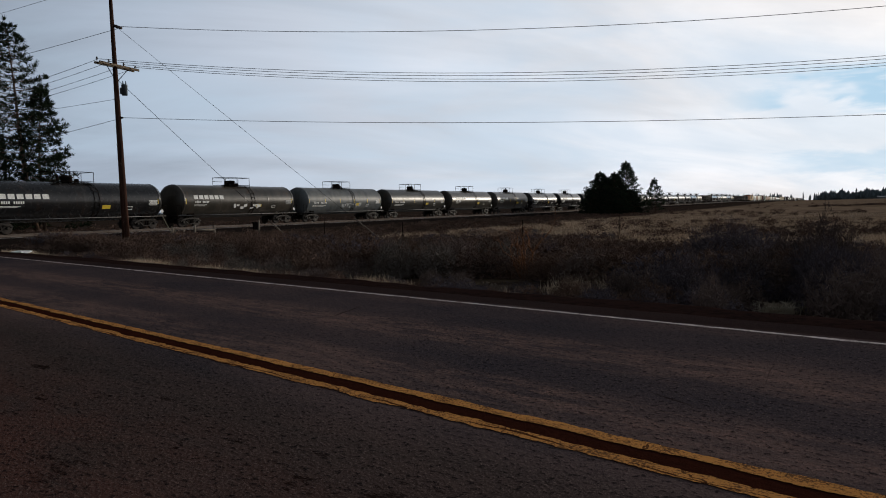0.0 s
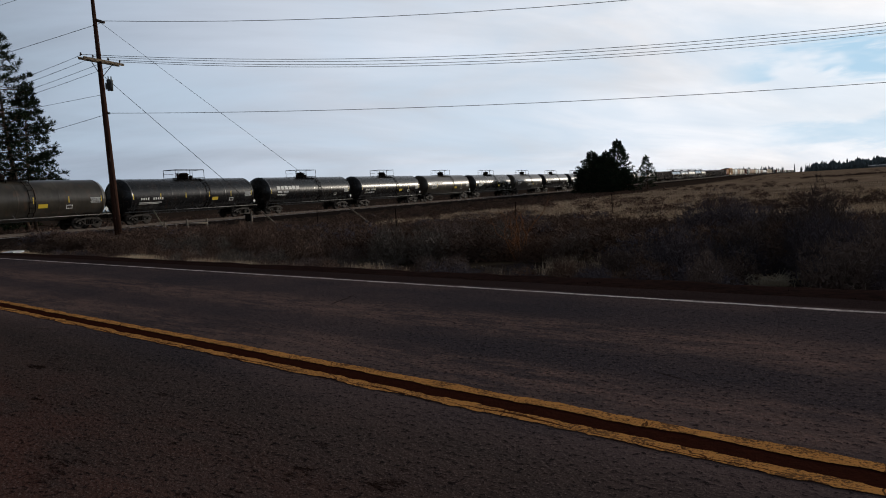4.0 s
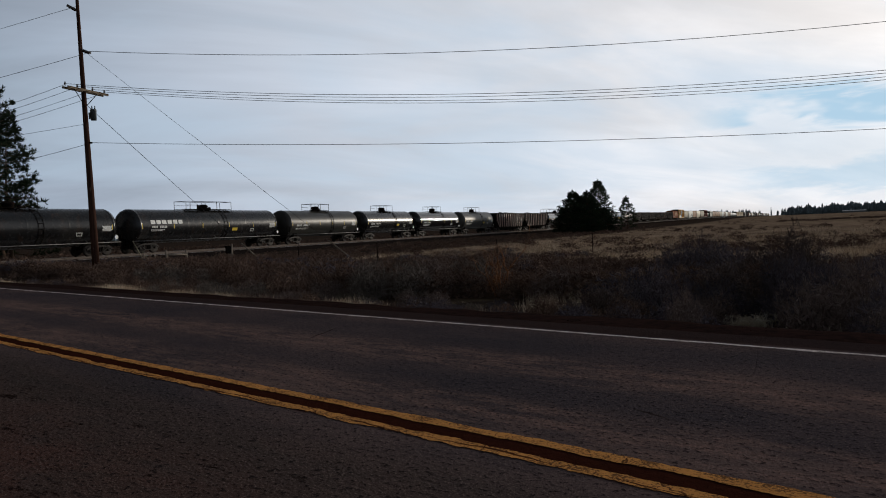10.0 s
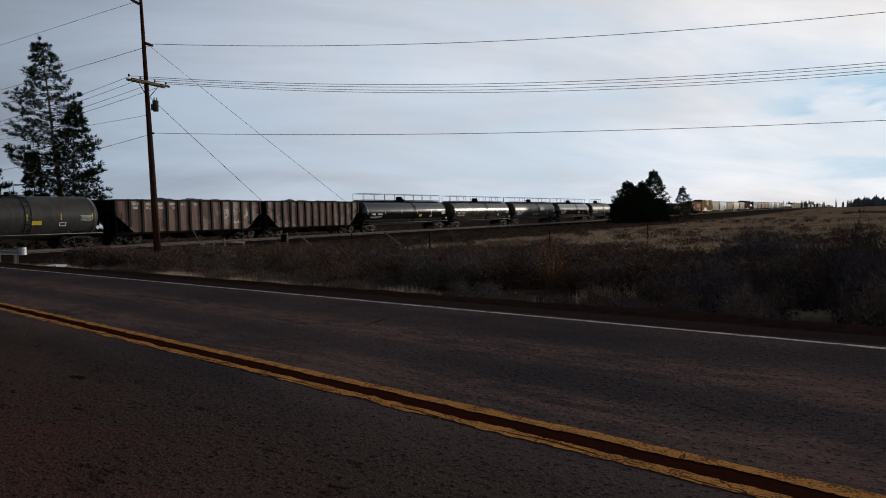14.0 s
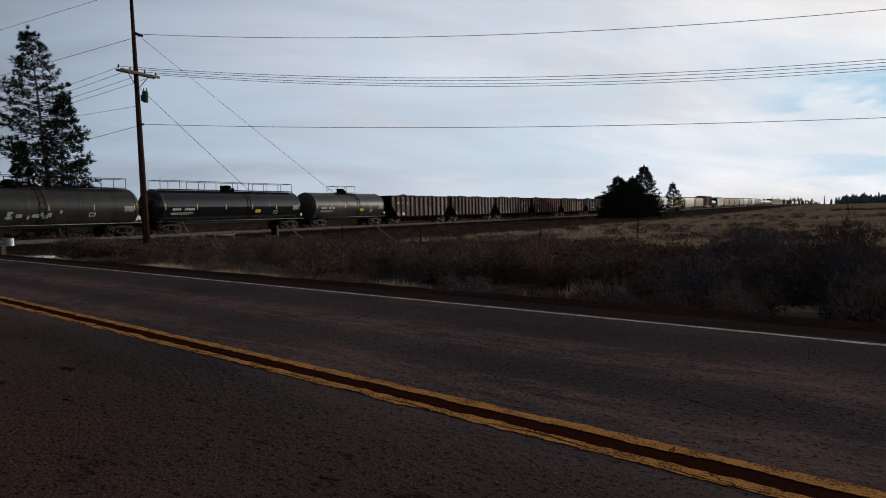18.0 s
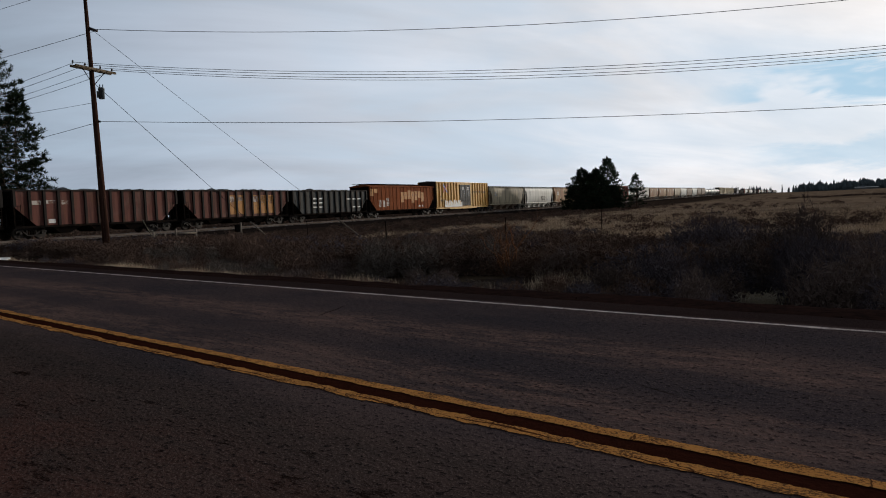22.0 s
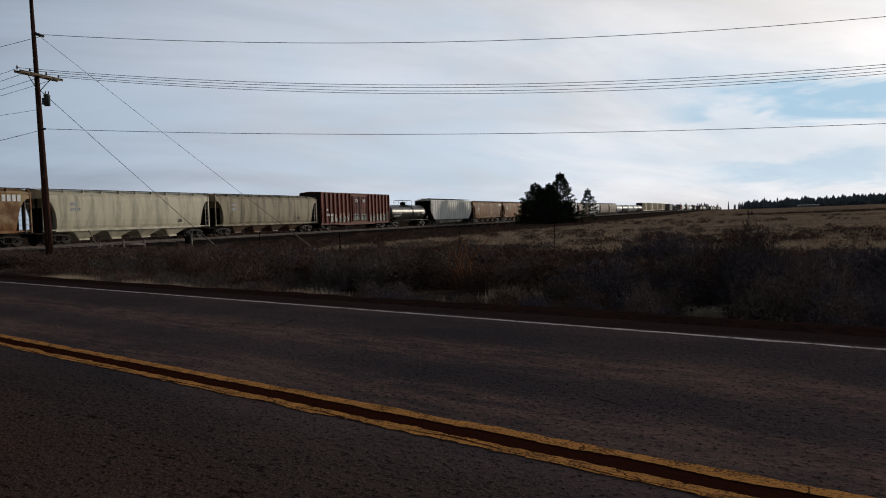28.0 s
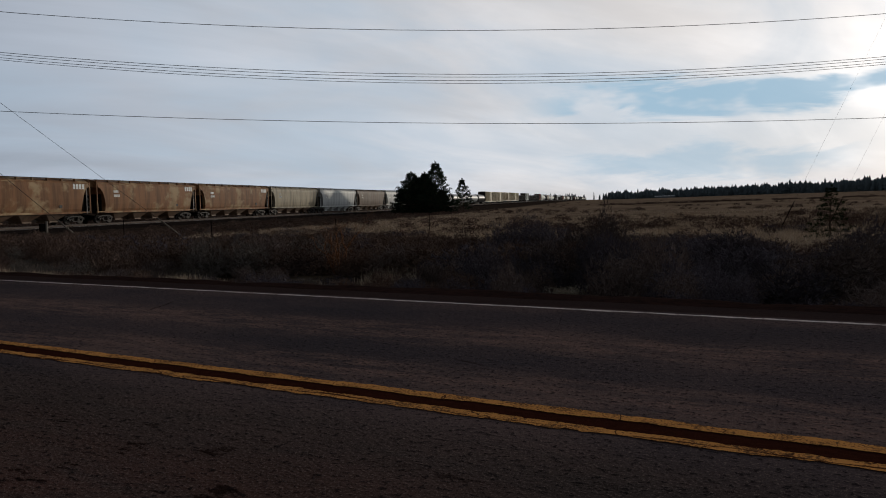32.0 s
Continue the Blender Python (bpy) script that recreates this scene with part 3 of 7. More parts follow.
def line_material(name, colour, wear=0.545):
    """Road paint, worn through to the asphalt in specks and cracked across."""
    m = bpy.data.materials.new(name)
    m.use_nodes = True
    k = Nodes(m.node_tree)
    co = k.add("ShaderNodeTexCoord").outputs["Object"]
    bsdf = k.add("ShaderNodeBsdfPrincipled")
    out = k.add("ShaderNodeOutputMaterial")
    k.link(bsdf.outputs[0], out.inputs[0])
    worn = k.ramp(k.math("ADD", k.math("MULTIPLY", k.noise(co, 55.0, 4, 0.7), 0.6), k.math("MULTIPLY", k.noise(co, 5.0, 5, 0.65), 0.4)), wear, wear + 0.06)
    c = k.mix(k.noise(co, 2.0, 4), colour, tuple(v * 0.72 for v in colour))
    c = k.mix(k.math("MULTIPLY", worn, 0.8), c, (0.05, 0.03, 0.024))
    vor = k.add("ShaderNodeTexVoronoi")
    vor.feature = "DISTANCE_TO_EDGE"
    wob = k.add("ShaderNodeVectorMath", operation="ADD")
    k.link(k.scaled(co, (1.0, 0.6, 1.0)), wob.inputs[0])
    nz = k.add("ShaderNodeTexNoise")
    k.link(co, nz.inputs["Vector"])
    nz.inputs["Scale"].default_value = 6.0
    k.link(k.scaled(nz.outputs["Color"], (0.22, 0.22, 0)), wob.inputs[1])
    k.link(wob.outputs[0], vor.inputs["Vector"])
    vor.inputs["Scale"].default_value = 0.85
    c = k.mix(k.math("MULTIPLY", k.math("LESS_THAN", vor.outputs["Distance"], 0.0036), 0.85), c, (0.05, 0.022, 0.014))
    # a rusty seam that wanders along the near centre line
    sep = k.add("ShaderNodeSeparateXYZ")
    k.link(co, sep.inputs[0])
    drift = k.math("MULTIPLY", k.math("SUBTRACT", k.noise(k.scaled(co, (1.1, 0.2, 1)), 1.0, 6, 0.6), 0.5), 0.22)
    seam = k.math("ABSOLUTE", k.math("SUBTRACT", k.math("ADD", sep.outputs[1], drift), 3.125))
    gone = k.math("ADD", 0.001, k.math("MULTIPLY", k.ramp(k.noise(k.scaled(co, (1, 0.3, 1)), 1.3, 4), 0.4, 0.66), 0.014))
    c = k.mix(k.math("MULTIPLY", k.math("LESS_THAN", seam, gone), 0.9), c, (0.05, 0.016, 0.009))
    k.link(c, bsdf.inputs["Base Color"])
    bsdf.inputs["Roughness"].default_value = 0.85
    bsdf.inputs["Specular IOR Level"].default_value = 0.0
    b = k.add("ShaderNodeBump")
    b.inputs["Strength"].default_value = 0.5
    b.inputs["Distance"].default_value = 0.01
    k.link(k.noise(co, 60, 3, 0.7), b.inputs["Height"])
    k.link(b.outputs[0], bsdf.inputs["Normal"])
    return m


M["ground"] = ground_material()
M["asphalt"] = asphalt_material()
M["line_yellow"] = line_material("line_yellow", (0.66, 0.3, 0.09), 0.495)
M["line_white"] = line_material("line_white", (0.74, 0.63, 0.61), 0.52)


# ---- mesh building ----
class Shape:
    """Collects faces of one mesh."""

    def __init__(self):
        self.v, self.f, self.flat = [], [], []

    def add(self, verts, faces, flat=True):
        n = len(self.v)
        self.v += [tuple(p) for p in verts]
        self.f += [tuple(i + n for i in face) for face in faces]
        self.flat += [flat] * len(faces)
        return self

    def box(self, x, y, z, sx, sy, sz, turn=None):
        """Centre and sizes; turn: a 3x3 matrix about the centre."""
        c = [Vector((i * sx / 2, j * sy / 2, k * sz / 2)) for i in (-1, 1) for j in (-1, 1) for k in (-1, 1)]
        if turn is not None:
            c = [turn @ p for p in c]
        o = Vector((x, y, z))
        return self.add([p + o for p in c], [(0, 1, 3, 2), (4, 6, 7, 5), (0, 4, 5, 1), (2, 3, 7, 6), (0, 2, 6, 4), (1, 5, 7, 3)])

    def tube(self, p0, p1, r0, r1=None, n=6, caps=True):
        p0, p1 = Vector(p0), Vector(p1)
        r1 = r0 if r1 is None else r1
        d = (p1 - p0)
        if d.length < 1e-6:
            return self
        d.normalize()
        side = d.cross(Vector((0, 0, 1)) if abs(d.z) < 0.9 else Vector((1, 0, 0))).normalized()
        other = d.cross(side)
        ring = [side * math.cos(2 * math.pi * i / n) + other * math.sin(2 * math.pi * i / n) for i in range(n)]
        faces = [(i, (i + 1) % n, n + (i + 1) % n, n + i) for i in range(n)]
        self.add([p0 + q * r0 for q in ring] + [p1 + q * r1 for q in ring], faces, False)
        if caps:
            k = len(self.v) - 2 * n
            self.f += [tuple(range(k + n - 1, k - 1, -1)), tuple(range(k + n, k + 2 * n))]
            self.flat += [True, True]
        return self

    def pipe(self, points, radii, n=5, caps=True):
        """One round tube through all points."""
        points = [Vector(p) for p in points]
        verts, faces = [], []
        for i, p in enumerate(points):
            d = (points[min(i + 1, len(points) - 1)] - points[max(i - 1, 0)]).normalized()
            side = d.cross(Vector((0, 0, 1)) if abs(d.z) < 0.9 else Vector((1, 0, 0))).normalized()
            other = d.cross(side)
            r = radii[i] if isinstance(radii, list) else radii
            verts += [p + (side * math.cos(2 * math.pi * j / n) + other * math.sin(2 * math.pi * j / n)) * r for j in range(n)]
            if i:
                k = (i - 1) * n
                faces += [(k + j, k + (j + 1) % n, k + n + (j + 1) % n, k + n + j) for j in range(n)]
        self.add(verts, faces, False)
        if caps:
            k = len(self.v) - len(verts)
            self.f += [tuple(range(k + n - 1, k - 1, -1)), tuple(range(len(self.v) - n, len(self.v)))]
            self.flat += [True, True]
        return self

    def path(self, points, r, n=5):
        return self.pipe(points, r, n)

    def lathe(self, profile, n=28, axis="x", centre=(0, 0, 0)):
        """profile: rows of (along the axis, radius)."""
        c, verts = Vector(centre), []
        for h, r in profile:
            for i in range(n):
                a = 2 * math.pi * i / n
                p = (h, r * math.cos(a), r * math.sin(a)) if axis == "x" else (r * math.cos(a), r * math.sin(a), h)
                verts.append(c + Vector(p))
        faces = [(j * n + i, j * n + (i + 1) % n, (j + 1) * n + (i + 1) % n, (j + 1) * n + i) for j in range(len(profile) - 1) for i in range(n)]
        return self.add(verts, faces, False)

    def plate(self, outline, y0, y1):
        """An outline of (x, z), extruded from y0 to y1."""
        n = len(outline)
        verts = [(x, y0, z) for x, z in outline] + [(x, y1, z) for x, z in outline]
        faces = [tuple(range(n)), tuple(range(2 * n - 1, n - 1, -1))] + [(i, n + i, n + (i + 1) % n, (i + 1) % n) for i in range(n)]
        return self.add(verts, faces)

    def stack(self, rows):
        """Level rectangles (z, half length, half width), skinned into a closed body."""
        verts, faces = [], []
        for z, lx, ly in rows:
            verts += [(-lx, -ly, z), (lx, -ly, z), (lx, ly, z), (-lx, ly, z)]
        for j in range(len(rows) - 1):
            a, b = 4 * j, 4 * j + 4
            faces += [(a + i, a + (i + 1) % 4, b + (i + 1) % 4, b + i) for i in range(4)]
        k = 4 * (len(rows) - 1)
        faces += [(3, 2, 1, 0), (k, k + 1, k + 2, k + 3)]
        return self.add(verts, faces)

    def mesh(self, name, mat, soft=False):
        me = bpy.data.meshes.new(name)
        me.from_pydata(self.v, [], self.f)
        me.materials.append(mat)
        me.polygons.foreach_set("use_smooth", [soft or not q for q in self.flat])
        me.update()
        return me


MESHES = {}


def kept(key, build, mat, soft=False):
    """One mesh a key: alike pieces share it."""
    if key not in MESHES:
        MESHES[key] = build().mesh(key[0] if isinstance(key, tuple) else key, mat, soft)
    return MESHES[key]


def part(name, data, parent, label="", at=None):
    ob = new(name, data)
    ob.parent = parent
    if at is not None:
        ob.matrix_basis = at
    return tagged(ob, label)


def thing(name, m, label, category, group="", data=None, kind=""):
    ob = new(name, data)
    ob.matrix_basis = m
    return tagged(ob, label, category, group, kind)


# ---- ground, road, railway ----
def build_ground():
    angles = [-75 + 0.75 * i for i in range(201)] + [75 + 7 * i for i in range(1, 30)]
    radii = [1.5]
    while radii[-1] < 4200:
        radii.append(radii[-1] * 1.036)
    verts = [(0, 0, -0.06)]
    for r in radii:
        for a in angles:
            x, y = r * math.sin(radians(a)), r * math.cos(radians(a))
            verts.append((x, y, ground_z(x, y)))
    n, faces = len(angles), []
    for i in range(n):
        faces.append((0, 1 + (i + 1) % n, 1 + i))
    for j in range(len(radii) - 1):
        k = 1 + j * n
        faces += [(k + i, k + (i + 1) % n, k + n + (i + 1) % n, k + n + i) for i in range(n)]
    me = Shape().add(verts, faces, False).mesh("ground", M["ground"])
    tagged(new("ground", me), "dry straw-coloured field with brown soil and red cinder roadside", "ground", kind="structure")


def strip(y0, y1, x0, x1, step, wobble, seed):
    """A flat strip along the road in its own space, its edges a little uneven."""
    n = int((x1 - x0) / step) + 1
    verts, faces = [], []
    for i in range(n + 1):
        x = x0 + (x1 - x0) * i / n
        e0 = wobble * noise.noise((x * 2.3, seed, 0)) + 0.5 * wobble * noise.noise((x * 9, seed, 4)) + 0.4 * wobble * noise.noise((x * 31, seed, 6))
        e1 = wobble * noise.noise((x * 2.3, seed + 9, 0)) + 0.5 * wobble * noise.noise((x * 9, seed + 9, 4)) + 0.4 * wobble * noise.noise((x * 31, seed + 9, 6))
        verts += [(x, y0 + e0, 0), (x, y1 + e1, 0)]
        if i < n:
            faces.append((2 * i, 2 * i + 2, 2 * i + 3, 2 * i + 1))
    return Shape().add(verts, faces)


ROAD_POSE = pose(0, 0, 0, 0, 0, ROAD_TURN)


def build_road():
    sh = strip(-4.6, 7.75, -160, 160, 0.5, 0.05, 1)
    road = thing("road", ROAD_POSE, "worn dark asphalt road with red cinder dust", "road", data=None, kind="structure")
    verts = [(x, y, -0.12) for x, y, _ in sh.v]
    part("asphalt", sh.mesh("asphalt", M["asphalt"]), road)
    edge = Shape()
    n = len(sh.v)
    edge.add(sh.v + verts, [(i, n + i, n + i + 2, i + 2) for i in range(0, n - 2)])
    part("road_edge", edge.mesh("road_edge", M["asphalt"]), road)
    for y0, y1, seed, name, mat in ((3.35, 3.452, 3, "centre_line", "line_yellow"), (3.095, 3.19, 5, "centre_line", "line_yellow"),
                                    (7.07, 7.138, 7, "edge_line", "line_white"), (-0.6, -0.5, 8, "edge_line", "line_white")):
        part(name, strip(y0, y1, -60, 90, 0.025, 0.034 if seed == 5 else 0.024, seed).mesh(name, M[mat]), road, at=pose(0, 0, 0.004))


def build_track():
    track = thing("railway_track", pose(0, 0, 0), "single railway track on pale stone ballast", "track", kind="structure")
    stops = [-160 + 10 * i for i in range(260)]
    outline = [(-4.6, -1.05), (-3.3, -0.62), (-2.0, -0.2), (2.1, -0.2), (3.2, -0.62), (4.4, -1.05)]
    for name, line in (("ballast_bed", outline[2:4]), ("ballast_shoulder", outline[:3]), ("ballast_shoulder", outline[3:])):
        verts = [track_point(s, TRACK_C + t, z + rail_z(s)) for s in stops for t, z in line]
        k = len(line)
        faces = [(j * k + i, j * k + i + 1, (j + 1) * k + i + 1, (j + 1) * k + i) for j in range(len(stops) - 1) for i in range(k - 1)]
        part(name, Shape().add(verts, faces).mesh(name, M["ballast" if name == "ballast_bed" else "ballast_dark"]), track)
    for side in (-0.76, 0.76):
        sh = Shape()
        head = [(-0.07, -0.17), (0.07, -0.17), (0.02, -0.14), (0.02, -0.05), (0.037, -0.04), (0.037, 0), (-0.037, 0), (-0.037, -0.04), (-0.02, -0.05), (-0.02, -0.14)]
        verts = [track_point(s, TRACK_C + side + t, z + rail_z(s)) for s in stops for t, z in head]
        n = len(head)
        faces = [(j * n + i, j * n + (i + 1) % n, (j + 1) * n + (i + 1) % n, (j + 1) * n + i) for j in range(len(stops) - 1) for i in range(n)]
        part("rail", sh.add(verts, faces).mesh("rail", M["rail_rust"]), track)
        top = [track_point(s, TRACK_C + side + t, 0.004 + rail_z(s)) for s in stops for t in (-0.03, 0.03)]
        part("rail_head", Shape().add(top, [(2 * j, 2 * j + 1, 2 * j + 3, 2 * j + 2) for j in range(len(stops) - 1)]).mesh("rail_head", M["rail_steel"]), track, "polished rail head")
    return track


def build_ties(track):
    me = kept("tie", lambda: Shape().box(0, 0, -0.26, 0.23, 2.6, 0.18), M["tie_wood"])
    rest = Shape()
    for i in range(760):
        s = -40 + 0.55 * i
        p = track_point(s, TRACK_C, rail_z(s))
        if 18 < s < 18 + 0.55 * 290:
            part("tie", me, track, at=pose(p.x, p.y, p.z, 0, 0, TRACK_TURN + random.uniform(-1, 1)))
        else:
            rest.box(p.x, p.y, p.z - 0.26, 0.23, 2.6, 0.18, Matrix.Rotation(radians(TRACK_TURN), 3, "Z"))
    tagged(part("ties", rest.mesh("ties", M["tie_wood"]), track), kind="stuff")


build_ground()
build_road()
TRACK = build_track()


# ---- the train ----
SPEED = 27.561 * 0.85
K = 0.85


def add_truck(car, x):
    truck = part("truck", kept("truck", lambda: Shape().box(0, 0, 0.62, 0.34, 2.0, 0.3), M["steel_dark"]), car, at=pose(x, 0, 0))

    def frame_shape():
        sh = Shape()
        for y in (-1.0,):
            # an open cast frame: upper and lower chord, two columns, journals at the axles
            sh.plate([(-1.2, 0.46), (-1.22, 0.6), (-1.0, 0.72), (-0.45, 0.86), (0.45, 0.86), (1.0, 0.72), (1.22, 0.6), (1.2, 0.46), (0.98, 0.6), (0.42, 0.73), (-0.42, 0.73), (-0.98, 0.6)], y - 0.07, y + 0.07)
            sh.plate([(-0.72, 0.6), (-0.34, 0.27), (0.34, 0.27), (0.72, 0.6), (0.6, 0.61), (0.28, 0.35), (-0.28, 0.35), (-0.6, 0.61)], y - 0.07, y + 0.07)
            for q in (-0.36, 0.36):
                sh.box(q, y, 0.56, 0.09, 0.13, 0.42)
            for q in (-0.87, 0.87):
                sh.tube((q, y - 0.13, 0.47), (q, y + 0.1, 0.47), 0.11, 0.11, 8)
        return sh

    def set_shape():
        sh = Shape()
        sh.tube((0, -1.0, 0.46), (0, 1.0, 0.46), 0.075, 0.075, 8)
        for s in (-1, 1):
            sh.lathe([(0.0, 0.1), (0.0, 0.28), (0.01, 0.36), (0.0, 0.455), (0.11, 0.46), (0.135, 0.49), (0.14, 0.3), (0.14, 0.1)], 18, "x", (0, 0, 0))
            n = 18 * 8
            sh.v[-n:] = [(y, s * (0.82 - x), z + 0.46) for x, y, z in sh.v[-n:]]
        return sh

    def spring_shape():
        sh = Shape().box(0, 0, 0.345, 0.6, 0.16, 0.03)
        for q in (-0.2, 0.0, 0.2):
            sh.lathe([(0.34 + 0.04 * i, 0.085 if i % 2 else 0.065) for i in range(9)], 8, "z", (q, 0, 0))
        return sh

    side = kept("side_frame", frame_shape, M["truck_steel"])
    wheels = kept("wheelset", set_shape, M["wheel"])
    for y in (-1.0, 1.0):
        part("spring_nest", kept("spring_nest", spring_shape, M["steel_dark"]), truck, at=pose(0, y, 0))
    part("side_frame", side, truck)
    part("side_frame", side, truck, at=pose(0, 0, 0, 0, 0, 180))
    for q in (-0.87, 0.87):
        part("wheelset", wheels, truck, at=pose(q, 0, 0))


def add_gear(car, h, truck_in=2.5):
    for s in (-1, 1):
        add_truck(car, s * (h - truck_in))
        part("coupler", kept("coupler", lambda: Shape().box(-0.5, 0, 0.84, 1.0, 0.16, 0.2).box(-0.14, 0.05, 0.84, 0.26, 0.26, 0.28), M["steel_dark"]), car,
             at=pose(s * h, 0, 0, 0, 0, 0 if s > 0 else 180))


def bars(spec, y):
    """Small proud plates on a side: rows of (x, z, width, height)."""
    sh = Shape()
    for x, z, w, h in spec:
        sh.box(x, y, z, w, 0.012, h)
    return sh


def block_word(x, z, width, height, count):
    """A bold word as a row of plain solid blocks."""
    step = width / count
    return [(x + step * (i + 0.5), z, step * 0.76, height * 0.8) for i in range(count)]


def wrap_tank(sh, r, zc):
    """Bends flat plates at the near side onto the shell."""
    out = []
    for x, y, z in sh.v:
        a = (z - zc) / r
        q = r + 0.012 + (-(y + r))
        out.append((x, -q * math.cos(a), zc + q * math.sin(a)))
    sh.v = out
    return sh


def tank_car(m, L, colour, style="short", word=True, light_mark=True, label="", r=1.54, stains=False, far=False):
    h, zc = L / 2, 2.36
    car = thing("tank_car", m, label, "tank car", "freight train cars")
    e = h - 0.62

    def shell():
        sh = Shape()
        prof = [(-e, 0.02)] + [(-e + 0.72 * (1 - math.cos(q)), r * math.sin(q)) for q in (0.25, 0.5, 0.75, 1.0, 1.25, 1.57)]
        prof += [(-e + 0.74, r + 0.012), (-e + 0.84, r + 0.012), (-e + 0.86, r), (-e + 0.92, r)]
        for c in (-0.32, 0.02, 0.36):
            b = c * L * 0.55
            prof += [(b - 0.05, r), (b, r), (b + 0.02, r + 0.004), (b + 0.1, r + 0.004), (b + 0.12, r), (b + 0.17, r)]
        prof += [(e - 0.92, r), (e - 0.86, r), (e - 0.84, r + 0.012), (e - 0.74, r + 0.012)]
        prof += [(e - 0.72 * (1 - math.cos(q)), r * math.sin(q)) for q in (1.57, 1.25, 1.0, 0.75, 0.5, 0.25)] + [(e, 0.02)]
        return sh.lathe(prof, 40, "x", (0, 0, zc))

    part("tank", kept(("tank", round(L, 1), r, colour), shell, M[colour]), car)

    def sill():
        sh = Shape().box(-2.3, 0, 0.9, 3.0, 0.6, 0.34).box(-2.5, 0, 1.05, 0.5, 2.2, 0.34)
        for y in (-1.05, 0.9):
            sh.plate([(-2.9, 0.95), (-2.1, 0.95), (-2.1, 1.5), (-2.9, 1.5)], y, y + 0.15)
        return sh

    for s in (-1, 1):
        part("stub_sill", kept("stub_sill", sill, M["steel_dark"]), car, at=pose(s * h, 0, 0, 0, 0, 0 if s > 0 else 180))
    add_gear(car, h)
    if far:
        return car
    top = zc + r
    half = 1.75 if style == "short" else (3.1 if style == "mid" else e - 1.1)

    n = 2 if style == "short" else (3 if style == "mid" else 8)

    def rails():
        sh = Shape().tube((-half, 0, top + 0.78), (half, 0, top + 0.78), 0.026, 0.026, 5)
        if style != "long":
            sh.tube((-half, 0, top + 0.42), (-half * 0.3, 0, top + 0.42), 0.018, 0.018, 5)
        return sh

    z_foot = zc + math.sqrt(r * r - 0.5625) - 0.05
    rail = kept(("handrail", style, round(L, 1), r), rails, M["steel_dark"])
    post = kept(("rail_post", r), lambda: Shape().tube((0, 0, z_foot), (0, 0, top + 0.78), 0.026, 0.026, 5), M["steel_dark"])
    end_rail = kept(("end_rail", r), lambda: Shape().tube((0, -0.75, top + 0.78), (0, 0.75, top + 0.78), 0.026, 0.026, 5), M["steel_dark"])
    for y in (-0.75, 0.75):
        part("handrail", rail, car, at=pose(0, y, 0))
        for i in range(n + 1):
            part("rail_post", post, car, at=pose(-half + 2 * half * i / n, y, 0))
    for x in (-half, half):
        part("end_rail", end_rail, car, at=pose(x, 0, 0))
    part("walkway", kept(("walkway", style, round(L, 1), r), lambda: Shape().box(0, -0.55, top + 0.03, 2 * half, 0.5, 0.04).box(0, 0.55, top + 0.03, 2 * half, 0.5, 0.04).box(0, 0, top - 0.06, 2 * half, 0.3, 0.14), M["steel_dark"]), car)

    def dome():
        sh = Shape()
        sh.lathe([(-0.1, 0.42), (0.3, 0.42), (0.32, 0.48), (0.4, 0.48), (0.42, 0.4), (0.5, 0.36), (0.54, 0.02)], 16, "z", (-0.1, 0, top))
        sh.lathe([(-0.1, 0.17), (0.26, 0.17), (0.3, 0.02)], 10, "z", (0.85, 0.1, top))
        sh.lathe([(-0.1, 0.1), (0.45, 0.1), (0.5, 0.02)], 8, "z", (-1.0, -0.2, top))
        return sh

    part("manway", kept(("manway", r), dome, M["steel_dark"]), car)

    def ladder():
        sh = Shape()
        for side in (-1, 1):
            for x in (1.15, 1.6):
                pts = [(x, side * (r + 0.06) * math.cos(q), zc + (r + 0.06) * math.sin(q)) for q in (-0.95, -0.5, 0.0, 0.5, 0.9, 1.15)]
                sh.path(pts, 0.022, 5)
            for i in range(8):
                q = -0.9 + 0.28 * i
                sh.tube((1.15, side * (r + 0.06) * math.cos(q), zc + (r + 0.06) * math.sin(q)), (1.6, side * (r + 0.06) * math.cos(q), zc + (r + 0.06) * math.sin(q)), 0.014, 0.014, 4)
        return sh

    part("ladder", kept(("ladder", r), ladder, M["steel_dark"]), car)

    def side_rail():
        sh = Shape()
        for y in (-1.42, 1.42):
            sh.tube((-h + 0.7, y, 1.08), (h - 0.7, y, 1.08), 0.03, 0.03, 5)
            for i in range(7):
                x = -h + 1.2 + (L - 2.4) * i / 6
                sh.tube((x, y, 1.08), (x, y * 0.8, 1.4), 0.018, 0.018, 4)
        return sh

    part("side_handrail", kept(("side_handrail", round(L, 1)), side_rail, M["rail_grey"]), car)

    def deck():
        sh = Shape().box(0, 0, 1.02, 0.6, 2.9, 0.05)
        for y in (-1.4, 1.4):
            sh.tube((0.25, y, 1.02), (0.25, y, 2.0), 0.02, 0.02, 5).tube((-0.25, y, 0.4), (-0.25, y, 2.0), 0.02, 0.02, 5).tube((-0.25, y, 2.0), (0.25, y, 2.0), 0.02, 0.02, 5)
            for i in range(3):
                sh.tube((-0.25, y, 0.42 + 0.2 * i), (0.2, y, 0.42 + 0.2 * i), 0.014, 0.014, 4)
        return sh

    for s in (-1, 1):
        part("end_platform", kept("end_platform", deck, M["steel_dark"]), car, at=pose(s * (h - 0.85), 0, 0))
    # lettering as plain bars, placards, reflective tape
    rng = random.Random(int(abs(m.translation.x * 100)) + int(L * 10))
    if word:
        sh = wrap_tank(bars(block_word(-h + 2.45, zc + 0.36, 3.9, 0.46, 6), -r), r, zc)
